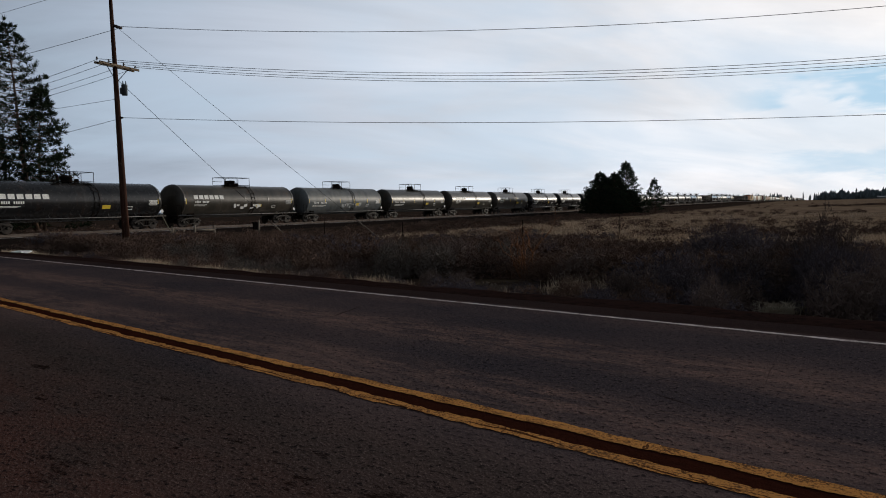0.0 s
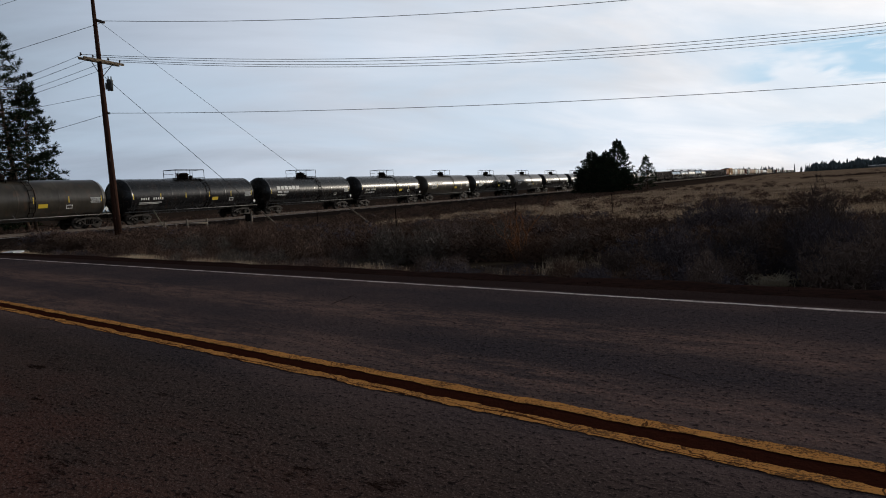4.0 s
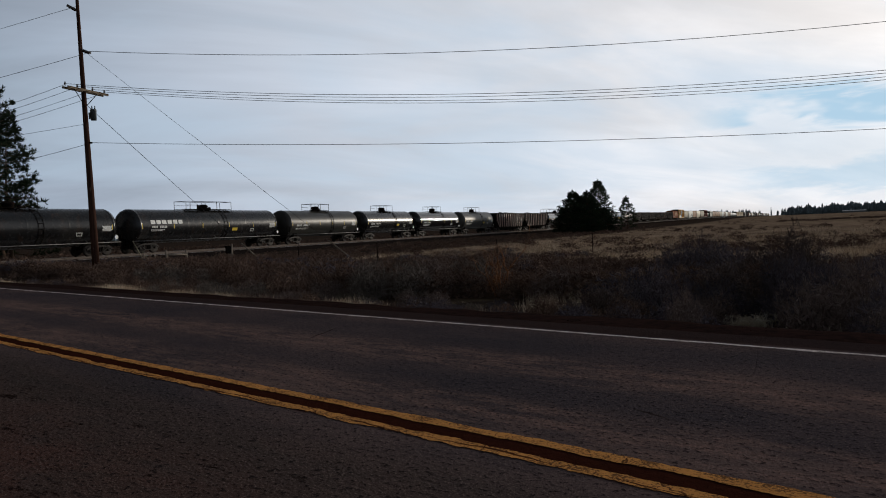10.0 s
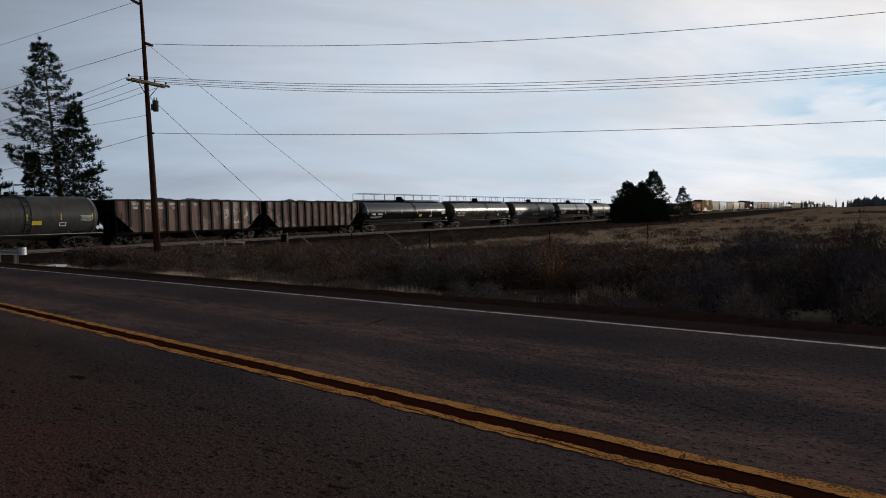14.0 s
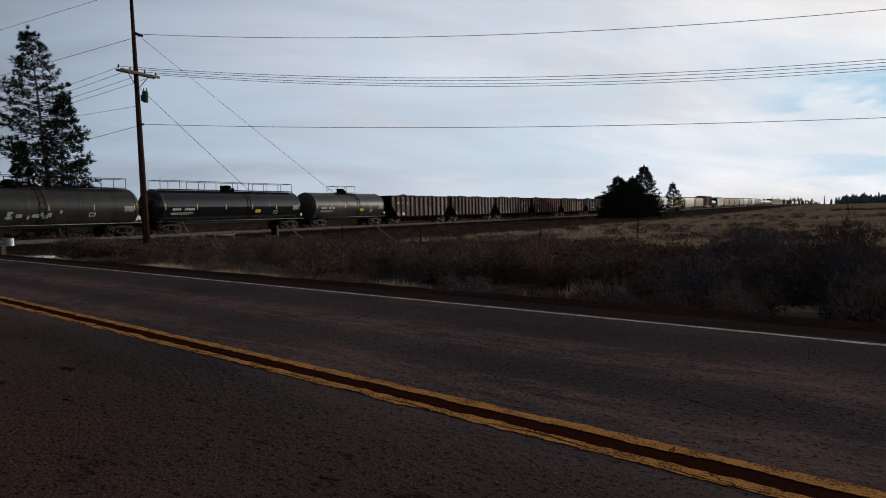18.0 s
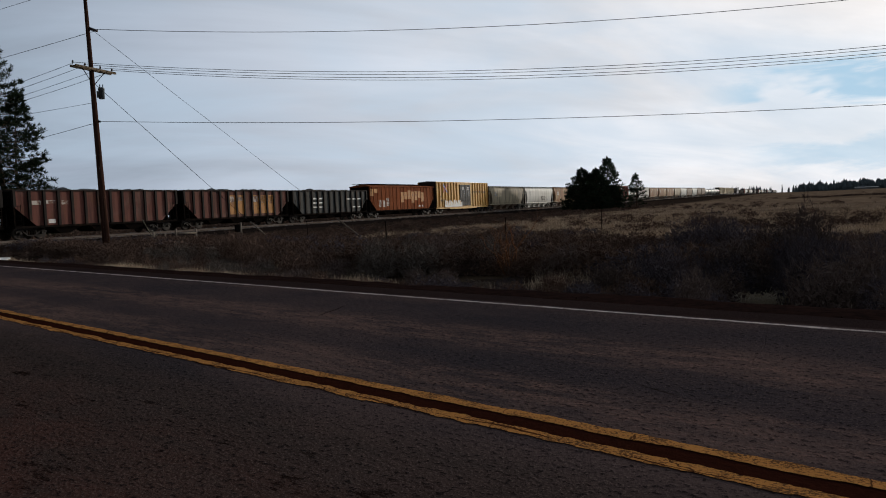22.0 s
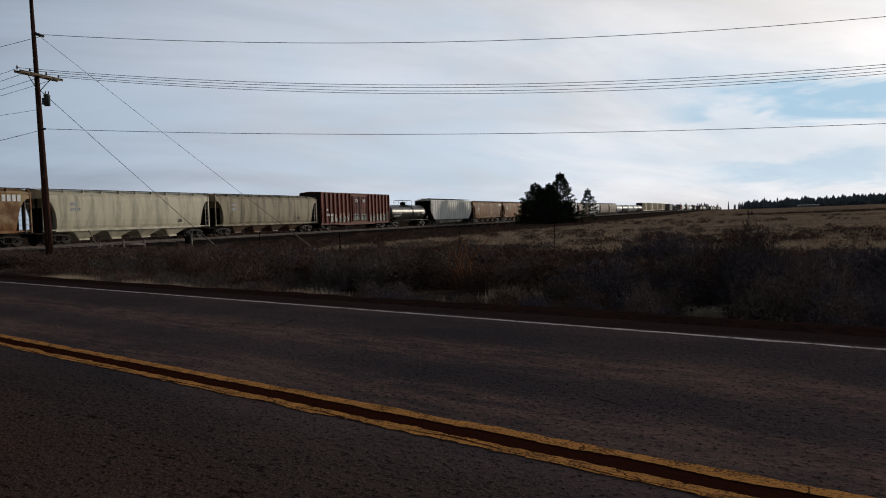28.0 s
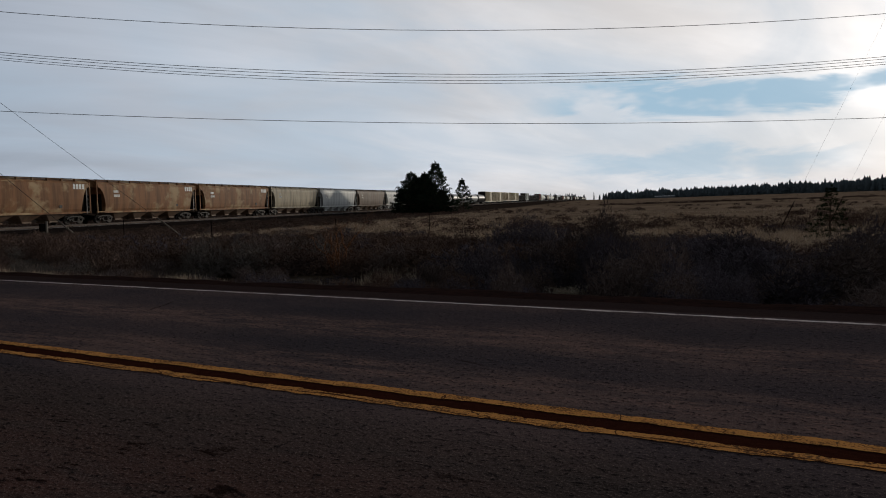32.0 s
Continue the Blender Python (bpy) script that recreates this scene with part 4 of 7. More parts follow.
        part("lettering", sh.mesh("lettering", M["mark_white"]), car, "worn white block lettering")
    small = [(-h + 2.7 + 0.17 * i, zc - 0.08, 0.11, 0.19) for i in range(4)] + [(-h + 3.6 + 0.17 * i, zc - 0.08, 0.11, 0.19) for i in range(5)]
    small += [(-h + 3.3, zc - 0.34, 1.6, 0.04), (-h + 3.2, zc - 0.43, 1.3, 0.04)]
    if style == "long" or not word:
        small = [(-h + 2.4 + 0.24 * i, zc - 0.22, 0.13, 0.2) for i in range(4)] + [(-h + 3.7 + 0.24 * i, zc - 0.22, 0.13, 0.2) for i in range(5)] + [(-h + 3.4, zc - 0.55, 2.4, 0.05), (-h + 3.2, zc - 0.66, 2.1, 0.04)]
    if light_mark:
        part("small_lettering", wrap_tank(bars(small, -r), r, zc).mesh("small_lettering", M["mark_white"]), car, "small white bars of lettering")
    data = [(h - 2.1, zc + 0.05 - 0.09 * i, 0.95 - 0.1 * (i % 3), 0.06) for i in range(5)]
    part("data_panel", wrap_tank(bars(data, -r), r, zc).mesh("data_panel", M["mark_white" if rng.random() < 0.5 else "spray_grey"]), car)
    stripe = kept(("reflective_stripe", r), lambda: wrap_tank(bars([(0, zc - 0.02, 0.07, 0.46)], -r), r, zc), M["mark_yellow"])
    bright = rng.random() < (0.45 if word else 0.9)
    for i in range(6):
        if bright or i in (0, 5):
            part("reflective_stripe", stripe, car, at=pose(-e + 0.95 + (2 * e - 1.9) * i / 5, 0, 0))
    if rng.random() < 0.55:
        part("stencil", wrap_tank(bars([(h * 0.25, zc - 0.45, 0.75, 0.3)], -r), r, zc).mesh("stencil", M["mark_yellow"]), car, "yellow stencil panel")
    part("stencil", wrap_tank(bars([(h * 0.5, zc - 0.45, 0.5, 0.05), (h * 0.5, zc - 0.7, 0.5, 0.05), (h * 0.5 - 0.24, zc - 0.57, 0.05, 0.3), (h * 0.5 + 0.24, zc - 0.57, 0.05, 0.3)], -r), r, zc).mesh("stencil", M["mark_white"]), car)
    turn = Matrix.Rotation(radians(45), 3, "Y")
    part("placard", kept("placard", lambda: Shape().box(0, 0, 0, 0.27, 0.02, 0.27, turn), M["mark_white"]), car, "white diamond placard", at=pose(h - 1.1, -1.43, 1.5))
    if stains:
        rows = [(rng.uniform(-1.2, 2.8), zc - 0.55 + rng.uniform(-0.22, 0.22), rng.uniform(0.15, 0.5), rng.uniform(0.08, 0.3)) for _ in range(16)]
        for row in rows:
            part("spray_paint", wrap_tank(bars([row], -r), r, zc).mesh("spray_paint", M["mark_white" if stains == 1 else "spray_grey"]), car, "sprayed paint scrawl")
    return car


def side_outline(e, z0, z1, cut, rise):
    return [(-e, z1), (-e, z0 + rise), (-e + cut, z0), (e - cut, z0), (e, z0 + rise), (e, z1)]


def add_ladders(car, e, z0, z1, mat="steel_dark"):
    def shape():
        sh = Shape()
        for x in (-0.22, 0.22):
            sh.tube((x, 0, z0), (x, 0, z1), 0.024, 0.024, 4)
        n = int((z1 - z0) / 0.38)
        for i in range(n + 1):
            z = z0 + 0.1 + i * (z1 - z0 - 0.2) / n
            sh.tube((-0.22, 0, z), (0.22, 0, z), 0.018, 0.018, 4)
        return sh

    me = kept(("ladder", round(z0, 2), round(z1, 2), mat), shape, M[mat])
    for x in (-e + 0.3, e - 0.3):
        for y in (-1.56, 1.56):
            part("ladder", me, car, at=pose(x, y, 0))


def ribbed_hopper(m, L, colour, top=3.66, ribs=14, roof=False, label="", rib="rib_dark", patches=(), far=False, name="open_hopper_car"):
    """Open coal hopper, or with a roof a ribbed covered hopper."""
    h = L / 2
    e, z0 = h - 0.42, 0.98
    car = thing(name, m, label, "hopper car", "freight train cars")

    def sides():
        sh = Shape()
        for y in (-1.46, 1.46):
            sh.plate(side_outline(e, z0, top, 1.75, 1.5), y - 0.025, y + 0.025)
        return sh

    part("side", kept(("side", round(L, 1), top, colour), sides, M[colour]), car)

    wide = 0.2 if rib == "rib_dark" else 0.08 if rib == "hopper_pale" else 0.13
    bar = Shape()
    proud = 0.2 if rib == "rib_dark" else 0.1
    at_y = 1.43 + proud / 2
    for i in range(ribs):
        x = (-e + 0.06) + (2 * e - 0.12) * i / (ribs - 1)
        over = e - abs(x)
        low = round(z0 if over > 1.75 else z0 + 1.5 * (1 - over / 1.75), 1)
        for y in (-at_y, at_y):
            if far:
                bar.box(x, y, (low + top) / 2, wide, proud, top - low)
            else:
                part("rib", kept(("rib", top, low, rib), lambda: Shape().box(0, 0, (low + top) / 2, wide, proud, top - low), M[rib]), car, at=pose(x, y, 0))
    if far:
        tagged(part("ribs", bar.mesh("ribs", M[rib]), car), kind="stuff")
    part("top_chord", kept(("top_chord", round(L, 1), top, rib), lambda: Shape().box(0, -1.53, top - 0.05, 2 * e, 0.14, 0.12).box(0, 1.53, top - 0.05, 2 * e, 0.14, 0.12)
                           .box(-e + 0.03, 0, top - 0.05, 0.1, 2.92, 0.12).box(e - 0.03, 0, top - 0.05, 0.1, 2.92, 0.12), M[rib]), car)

    def sills():
        sh = Shape()
        for y in (-1.46, 1.46):
            sh.box(0, y, 0.93, 2 * e, 0.14, 0.16)
            for s in (-1, 1):
                sh.box(s * (e - 0.05), y, 1.75, 0.09, 0.09, 1.6)
        sh.box(0, 0, 0.85, 2 * h - 1.2, 0.4, 0.3)
        for s in (-1, 1):
            # slope sheets seen through the open corners, end posts
            sh.plate([(s * (e - 0.1), z0 + 1.6), (s * (e - 2.4), 0.7), (s * (e - 2.45), 0.8), (s * (e - 0.12), z0 + 1.75)], -1.43, 1.43)
            sh.box(s * (e - 0.03), 0, (top + z0 + 1.5) / 2, 0.06, 2.9, top - z0 - 1.5)
            sh.box(s * (e - 0.2), 0, 1.0, 0.4, 2.9, 0.12)
            # dark plate added behind the corner so that no sky shows through
            sh.box(s * (e - 0.9), 0, 1.75, 0.06, 2.5, 1.7)
            for y in (-0.6, 0.6):
                sh.box(s * e, y, 2.3, 0.08, 0.1, 2.6)
        return sh

    part("sill", kept(("sill", round(L, 1), top), sills, M["steel_dark"]), car)

    def chute():
        a = L * 0.095
        return Shape().add([(-a, -1.4, 1.0), (a, -1.4, 1.0), (a, 1.4, 1.0), (-a, 1.4, 1.0), (-0.4, -0.9, 0.36), (0.4, -0.9, 0.36), (0.4, 0.9, 0.36), (-0.4, 0.9, 0.36)],
                           [(0, 4, 5, 1), (1, 5, 6, 2), (2, 6, 7, 3), (3, 7, 4, 0), (4, 7, 6, 5), (0, 1, 2, 3)])

    for i in (-1, 0, 1):
        part("hopper_chute", kept(("hopper_chute", round(L, 1), roof), chute, M[colour if colour == "hopper_pale" else "steel_dark"]), car, at=pose(i * L * 0.2, 0, 0))
    add_gear(car, h, 2.0)
    if roof:
        part("roof", kept(("roof", round(L, 1), top, colour), lambda: Shape().stack([(top - 0.02, e, 1.5), (top + 0.12, e - 0.1, 1.0), (top + 0.2, e - 0.15, 0.4)]), M[colour]), car)
        part("roof_walk", kept(("roof_walk", round(L, 1), top), lambda: roof_walk_shape(e, top + 0.2, 1.05), M["steel_dark"]), car)
    else:
        def heap():
            sh, nx, ny = Shape(), 46, 9
            verts = []
            for i in range(nx + 1):
                for j in range(ny + 1):
                    x, y = (-1 + 2 * i / nx), (-1 + 2 * j / ny)
                    crown = (1 - abs(y) ** 2.4) * (1 - abs(x) ** 6)
                    z = top - 0.2 + 0.42 * crown * (0.75 + 0.7 * noise.noise((x * 5, y * 0.6, L))) + 0.1 * noise.noise((x * 22, y * 6, 5))
                    verts.append((x * (e - 0.12), y * 1.42, z))
            faces = [(i * (ny + 1) + j, (i + 1) * (ny + 1) + j, (i + 1) * (ny + 1) + j + 1, i * (ny + 1) + j + 1) for i in range(nx) for j in range(ny)]
            return sh.add(verts, faces)

        part("coal_load", kept(("coal_load", round(L, 1), top), heap, M["coal"]), car, "heaped black coal")
    if far:
        return car
    add_ladders(car, e, 0.95, top - 0.1 if roof else z0 + 1.6)
    step = (2 * e - 0.12) / (ribs - 1)
    for name2, mat, cells in patches:
        for i, z, w, hh in cells:
            part(name2, Shape().box(-e + 0.06 + step * (i + 0.5), -1.495, z, step * w, 0.012, hh).mesh(name2, M[mat]), car)
    return car


def roof_walk_shape(e, z, y):
    sh = Shape()
    sh.box(0, 0, z + 0.1, 2 * e, 0.7, 0.04)
    for q in (-y, y):
        sh.box(0, q, z + 0.1, 2 * e, 0.3, 0.04)
    for i in range(4):
        sh.lathe([(-0.1, 0.3), (0.06, 0.3), (0.1, 0.02)], 12, "z", (-e * 0.72 + e * 0.48 * i, 0.3, z + 0.08))
    return sh


def centre_flow(m, L, colour, label="", marks=0, spray=False, far=False, top=4.55):
    """Covered hopper with bulged sides and curved-in ends."""
    h = L / 2
    e = h - 0.5
    car = thing("covered_hopper_car", m, label, "hopper car", "freight train cars")

    def body():
        rows = []
        for z, w in ((1.22, 1.36), (1.5, 1.46), (2.0, 1.53), (2.5, 1.56), (2.9, 1.56), (3.2, 1.56), (3.45, 1.555), (3.6, 1.55), (3.72, 1.545), (4.05, 1.48), (4.25, 1.34), (4.42, 0.95), (top, 0.4)):
            q = min(1, max(0, (z - 1.22) / 2.5))
            rows.append((z, e - 0.16 - 1.1 * math.sqrt(1 - q * q), w))
        return Shape().stack(rows)

    part("body", kept(("body", round(L, 1), colour), body, M[colour]), car)

    def trims():
        sh = Shape()
        for y in (-1.5, 1.5):
            sh.box(0, y, 4.08, 2 * e, 0.06, 0.07)
        return sh

    part("eave", kept(("eave", round(L, 1), colour), trims, M[colour]), car)
    part("roof_walk", kept(("roof_walk", round(L, 1)), lambda: roof_walk_shape(e, 4.38, 1.32), M["steel_dark"]), car)
    for i in range(0 if far else 11):
        for y in (-1.36, 1.36):
            part("walk_bracket", kept(("walk_bracket", colour), lambda: Shape().box(0, 0, 4.36, 0.07, 0.2, 0.3), M[colour]), car, at=pose(-e + 0.15 + (2 * e - 0.3) * i / 10, y, 0))

    def ends():
        sh = Shape()
        for s in (1,):
            sh.box(s * (e - 0.45), 0, 1.08, 1.4, 2.9, 0.12)
            sh.plate([(s * (e - 0.5), 4.0), (s * (e - 1.9), 1.2), (s * (e - 2.0), 1.2), (s * (e - 0.6), 4.0)], -1.3, 1.3)
            for y in (-0.7, 0.7):
                sh.box(s * (e - 0.1), y, 2.4, 0.08, 0.1, 2.7)
            # added dark plate: closes the end bay against the sky behind
            sh.box(s * (e - 0.95), 0, 2.3, 0.06, 2.5, 2.4)
        return sh

    for x in (e - 0.03, -e + 0.03):
        for y in (-1.48, 1.48):
            part("corner_post", kept(("corner_post", colour), lambda: Shape().box(0, 0, 2.62, 0.11, 0.09, 3.1), M[colour]), car, at=pose(x, y, 0))
    def steps():
        sh = Shape().box(e - 0.5, -1.46, 2.3, 0.06, 0.06, 2.5)
        for i in range(6):
            sh.box(e - 0.26, -1.48, 1.3 + 0.4 * i, 0.5, 0.03, 0.03)
        return sh

    for turn in (0, 180):
        part("end_ladder", kept(("end_ladder", round(L, 1)), steps, M["rail_grey"]), car, at=pose(0, 0, 0, 0, 0, turn))
        part("end_frame", kept(("end_frame", round(L, 1)), ends, M["steel_dark"]), car, at=pose(0, 0, 0, 0, 0, turn))

    def under():
        sh = Shape()
        for y in (-1.36, 1.36):
            sh.box(0, y, 1.16, 2 * e - 0.1, 0.14, 0.18)
        return sh

    part("sill", kept(("sill", round(L, 1), colour), under, M[colour]), car)

    def chute():
        a = L * 0.08
        sh = Shape().add([(-a, -1.3, 1.15), (a, -1.3, 1.15), (a, 1.3, 1.15), (-a, 1.3, 1.15), (-0.45, -0.6, 0.42), (0.45, -0.6, 0.42), (0.45, 0.6, 0.42), (-0.45, 0.6, 0.42)],
                         [(0, 4, 5, 1), (1, 5, 6, 2), (2, 6, 7, 3), (3, 7, 4, 0), (4, 7, 6, 5), (0, 1, 2, 3)])
        return sh.box(0, 0, 0.36, 1.1, 1.5, 0.14)

    # rust and tan cars: darker chutes, the shade under the body put into their colour
    for i in range(4):
        part("hopper_chute", kept(("hopper_chute4", round(L, 1), colour), chute, M["hopper_brown" if colour in ("hopper_rust", "hopper_tan") else colour]), car, at=pose((i - 1.5) * L * 0.17, 0, 0))
    add_gear(car, h, 2.2)
    if far:
        return car
    rng = random.Random(int(L * 100) + int(abs(m.translation.x) * 10))
    rows = [(-e + 2.6 + 0.2 * i, 3.3, 0.14, 0.26) for i in range(4)] + [(-e + 2.6 + 0.2 * i, 2.85, 0.14, 0.26) for i in range(5)]
    part("small_lettering", bars(rows, -1.575).mesh("small_lettering", M["spray_grey" if colour in ("hopper_white", "hopper_cream", "hopper_tan") else "mark_white"]), car, "faded bars of lettering")
    if marks:
        rows = [(e - 2.3 + 0.42 * i, 3.72, 0.3, 0.5) for i in range(4)]
        part("lettering", bars(rows, -1.57).mesh("lettering", M["mark_white"]), car, "white block lettering near the roof")
    part("stencil", bars([(e - 4.2, 1.78, 0.4, 0.26)], -1.55).mesh("stencil", M["door_black"]), car)
    if spray:
        sh = Shape()
        for cx in (1.6, 3.0):
            for i in range(14):
                a = i * 0.45
                sh.box(cx + 0.55 * math.cos(a), -1.57, 2.1 + 0.34 * math.sin(a) + 0.1 * math.sin(3 * a), 0.26, 0.012, 0.13, Matrix.Rotation(a, 3, "Y"))
        for i in range(5):
            sh.box(0.6 + 0.22 * i, -1.57, 2.35 - 0.06 * i, 0.06, 0.012, 0.5)
        part("spray_paint", sh.mesh("spray_paint", M["door_black"]), car, "black sprayed scrawl")
    return car


def boxcar(m, L, colour, label="", door=None, kind=0, far=False, top=5.05):
    h = L / 2
    e, z0 = h - 0.5, 1.02
    car = thing("boxcar", m, label, "boxcar", "freight train cars")
    dx = 2.15 if kind != 3 else 1.6
    dc = 0.5

    def body():
        sh = Shape().stack([(z0, e, 1.5), (top - 0.02, e, 1.5)])
        for y in (-1.53, 1.53):
            sh.box(0, y, top - 0.06, 2 * e, 0.1, 0.12)
        return sh

    def end_wall():
        face = [(0.02, z0 + 0.02)]
        for i in range(7):
            z = 1.4 + 0.52 * i
            face += [(0.02, z - 0.13), (0.08, z - 0.07), (0.08, z + 0.07), (0.02, z + 0.13)]
        return Shape().plate([(0.0, z0 + 0.02)] + face + [(0.02, top - 0.02), (0.0, top - 0.02)], -1.48, 1.48)

    # end walls are coloured dark for the shade they stand in
    for s in (-1, 1):
        part("end_wall", kept("box_end_wall", end_wall, M["end_shaded"]), car, "corrugated end with its shade in the colour", at=pose(s * e, 0, 0, 0, 0, 0 if s > 0 else 180))
    part("body", kept(("boxbody", round(L, 1), colour), body, M[colour]), car)
    n, bar = int(2 * e / 1.05), Shape()
    for i in range(n + 1):
        x = -e + 0.05 + (2 * e - 0.1) * i / n
        for y in (-1.56, 1.56):
            if abs(x - dc) <= dx + 0.1:
                continue
            if far:
                bar.box(x, y, (z0 + top) / 2, 0.14, 0.12, top - z0 - 0.1)
            else:
                part("rib", kept(("boxrib", colour), lambda: Shape().box(0, 0, (z0 + top) / 2, 0.12, 0.2, top - z0 - 0.1), M[colour]), car, at=pose(x, y, 0))
    if far:
        tagged(part("ribs", bar.mesh("ribs", M[colour]), car), kind="stuff")
    part("roof", kept(("boxroof", round(L, 1), colour), lambda: Shape().stack([(top, e, 1.5), (top + 0.03, e, 1.5), (top + 0.12, e - 0.02, 0.1)]), M["galvanised" if kind == 1 else colour]), car)

    def sill():
        sh = Shape()
        for y in (-1.45, 1.45):
            sh.plate([(-e, 1.0), (-e, 0.82), (-e * 0.55, 0.82), (-e * 0.5, 0.7), (e * 0.5, 0.7), (e * 0.55, 0.82), (e, 0.82), (e, 1.0)], y - 0.04, y + 0.04)
        return sh

    part("side_sill", kept(("side_sill", round(L, 1), colour), sill, M[colour]), car)
    part("underframe", kept(("boxframe", round(L, 1)), lambda: Shape().box(0, 0, 0.8, 2 * e, 0.5, 0.36).box(-1.5, 0.4, 0.6, 1.2, 0.5, 0.35).box(1.6, -0.5, 0.62, 0.9, 0.4, 0.3), M["steel_dark"]), car)
    add_gear(car, h, 2.4)

    def leaf():
        return Shape().box(0, 0, 2.92, dx - 0.06, 0.1, 3.5)

    rails = [(0, -0.07, z, dx - 0.1, 0.05, 0.09) for z in (1.25, 1.9, 2.9, 3.9, 4.6)] + [(x, -0.07, 2.92, 0.1, 0.05, 3.4) for x in (-dx / 2 + 0.1, dx / 2 - 0.1)]

    door = door or colour
    for x in (dc - dx / 2, dc + dx / 2):
        panel = part("door", kept(("boxdoor", door, kind), leaf, M[door]), car, at=pose(x, -1.53, 0))
        if far:
            continue
        for row in rails:
            part("door_rail", kept(("door_rail", door, kind, row[2], row[0]), lambda: Shape().box(*row), M["box_red_dark" if kind == 2 else door]), panel)
        for q in (-dx * 0.3, 0, dx * 0.3):
            part("lock_rod", kept(("lock_rod", kind), lambda: Shape().tube((0, -0.12, 1.3), (0, -0.12, 4.6), 0.035, 0.035, 6), M["steel_dark" if kind == 2 else "galvanised"]), panel, at=pose(q, 0, 0))
        part("door_handle", kept("door_handle", lambda: Shape().box(0, -0.16, 2.0, 0.5, 0.05, 0.07), M["steel_dark"]), panel)
    if far:
        return car
    add_ladders(car, e, 0.95, 2.9 if kind else 4.4, colour)
    # lettering bars
    rows = [(-e + 1.3 + 0.32 * i, 2.75, 0.2, 0.26) for i in range(2)] + [(-e + 1.3 + 0.3 * i, 2.1, 0.18, 0.26) for i in range(6)]
    part("small_lettering", bars(rows, -1.575).mesh("small_lettering", M["mark_white" if kind == 2 else "door_black"]), car, "bars of lettering")
    for x in (dc - dx / 2, dc + dx / 2):
        part("notice", bars([(x, 4.15, 0.8, 0.1), (x, 3.98, 0.9, 0.06), (x, 3.88, 0.7, 0.06)], -1.66).mesh("notice", M["mark_white"]), car)
    rng = random.Random(int(L * 77))
    if kind == 1:
        # crossed red and blue emblem
        sh, sh2 = Shape(), Shape()
        sh.box(-e + 3.0, -1.672, 4.0, 1.9, 0.012, 0.24, Matrix.Rotation(radians(42), 3, "Y"))
        sh2.box(-e + 3.0, -1.69, 4.0, 1.9, 0.012, 0.24, Matrix.Rotation(radians(-42), 3, "Y"))
        part("emblem", sh.mesh("emblem", M["mark_blue"]), car, "blue bar of a crossed emblem")
        part("emblem", sh2.mesh("emblem", M["mark_red"]), car, "red bar of a crossed emblem")
        # a white sprayed mass with a ragged top, scored by narrow unpainted slits
        rim, k = [], 46
        for i in range(k + 1):
            u = i / k
            rim.append((-e + 2.7 + 6.6 * u, 1.98 + 0.28 * math.sin(i * 0.83) * math.cos(i * 0.29) + 0.3 * noise.noise((i * 0.61, 4, 2)) - (0.5 if i in (0, k) else 0)))
        part("spray_paint", Shape().plate([(-e + 9.3, 1.05), (-e + 2.7, 1.05)] + rim, -1.676, -1.664).mesh("spray_paint", M["mark_white"]), car, "white sprayed scrawl with a ragged top")
        for i in range(9):
            x = -e + 3.25 + 0.68 * i + rng.uniform(-0.12, 0.12)
            part("slit", Shape().box(x, -1.681, 1.62 + rng.uniform(-0.12, 0.2), rng.uniform(0.08, 0.16), 0.008, rng.uniform(0.3, 0.75), Matrix.Rotation(rng.uniform(-0.5, 0.5), 3, "Y")).mesh("slit", M["box_yellow"]), car)
        part("lettering", bars([(3.5 + 0.3 * i, 3.45, 0.17, 0.22) for i in range(7)] + [(6.0 + 0.3 * i, 3.45, 0.17, 0.22) for i in range(5)] + [(7.8 + 0.3 * i, 3.45, 0.17, 0.22) for i in range(5)], -1.58).mesh("lettering", M["door_black"]), car, "row of small black bars of lettering")
    if kind == 2:
        # sprayed scrawls between the ribs: thin coats with ragged upper edges
        n = int(2 * e / 1.05)
        bay = (2 * e - 0.1) / n
        for i in range(2, n):
            x0 = -e + 0.05 + bay * i
            if abs(x0 + bay / 2 - dc) < dx + 0.6:
                continue
            sh, k = Shape(), 12
            rim = [(x0 + 0.08 + (bay - 0.16) * j / k, 1.4 + 1.4 * (0.55 + 0.6 * noise.noise((x0 + j * 0.21, 3, 1)) + 0.25 * noise.noise((x0 * 3 + j * 1.7, 1, 1)))) for j in range(k + 1)]
            sh.plate([(x0 + bay - 0.08, 1.12), (x0 + 0.08, 1.12)] + rim, -1.512, -1.503)
            part("spray_paint", sh.mesh("spray_paint", M["graffiti"]), car, "sprayed coloured scrawl")
        for x in (dc - dx / 2, dc + dx / 2):
            sh, k = Shape(), 14
            rim = [(x - 0.9 + 1.8 * j / k, 2.2 + 0.35 * noise.noise((x * 3 + j * 0.9, 5, 1))) for j in range(k + 1)]
            sh.plate([(x + 0.9, 1.25), (x - 0.9, 1.25)] + rim, -1.588, -1.583)
            part("spray_paint", sh.mesh("spray_paint", M["graffiti"]), car, "sprayed dark scrawl on the door")
    return car


CARS = []


def car_pose(s, t=0.0):
    p = track_point(s - SPEED * t)
    return pose(p.x, p.y, rail_z(s - SPEED * t), 0, 0, TRACK_TURN)


def place(s0, s1, build, **kw):
    """A car between two coupling points, given at the clip's start."""
    mid = (s0 + s1) / 2 * K
    car = build(car_pose(mid), (s1 - s0) * K, **kw)
    CARS.append((mid, car))
    return car


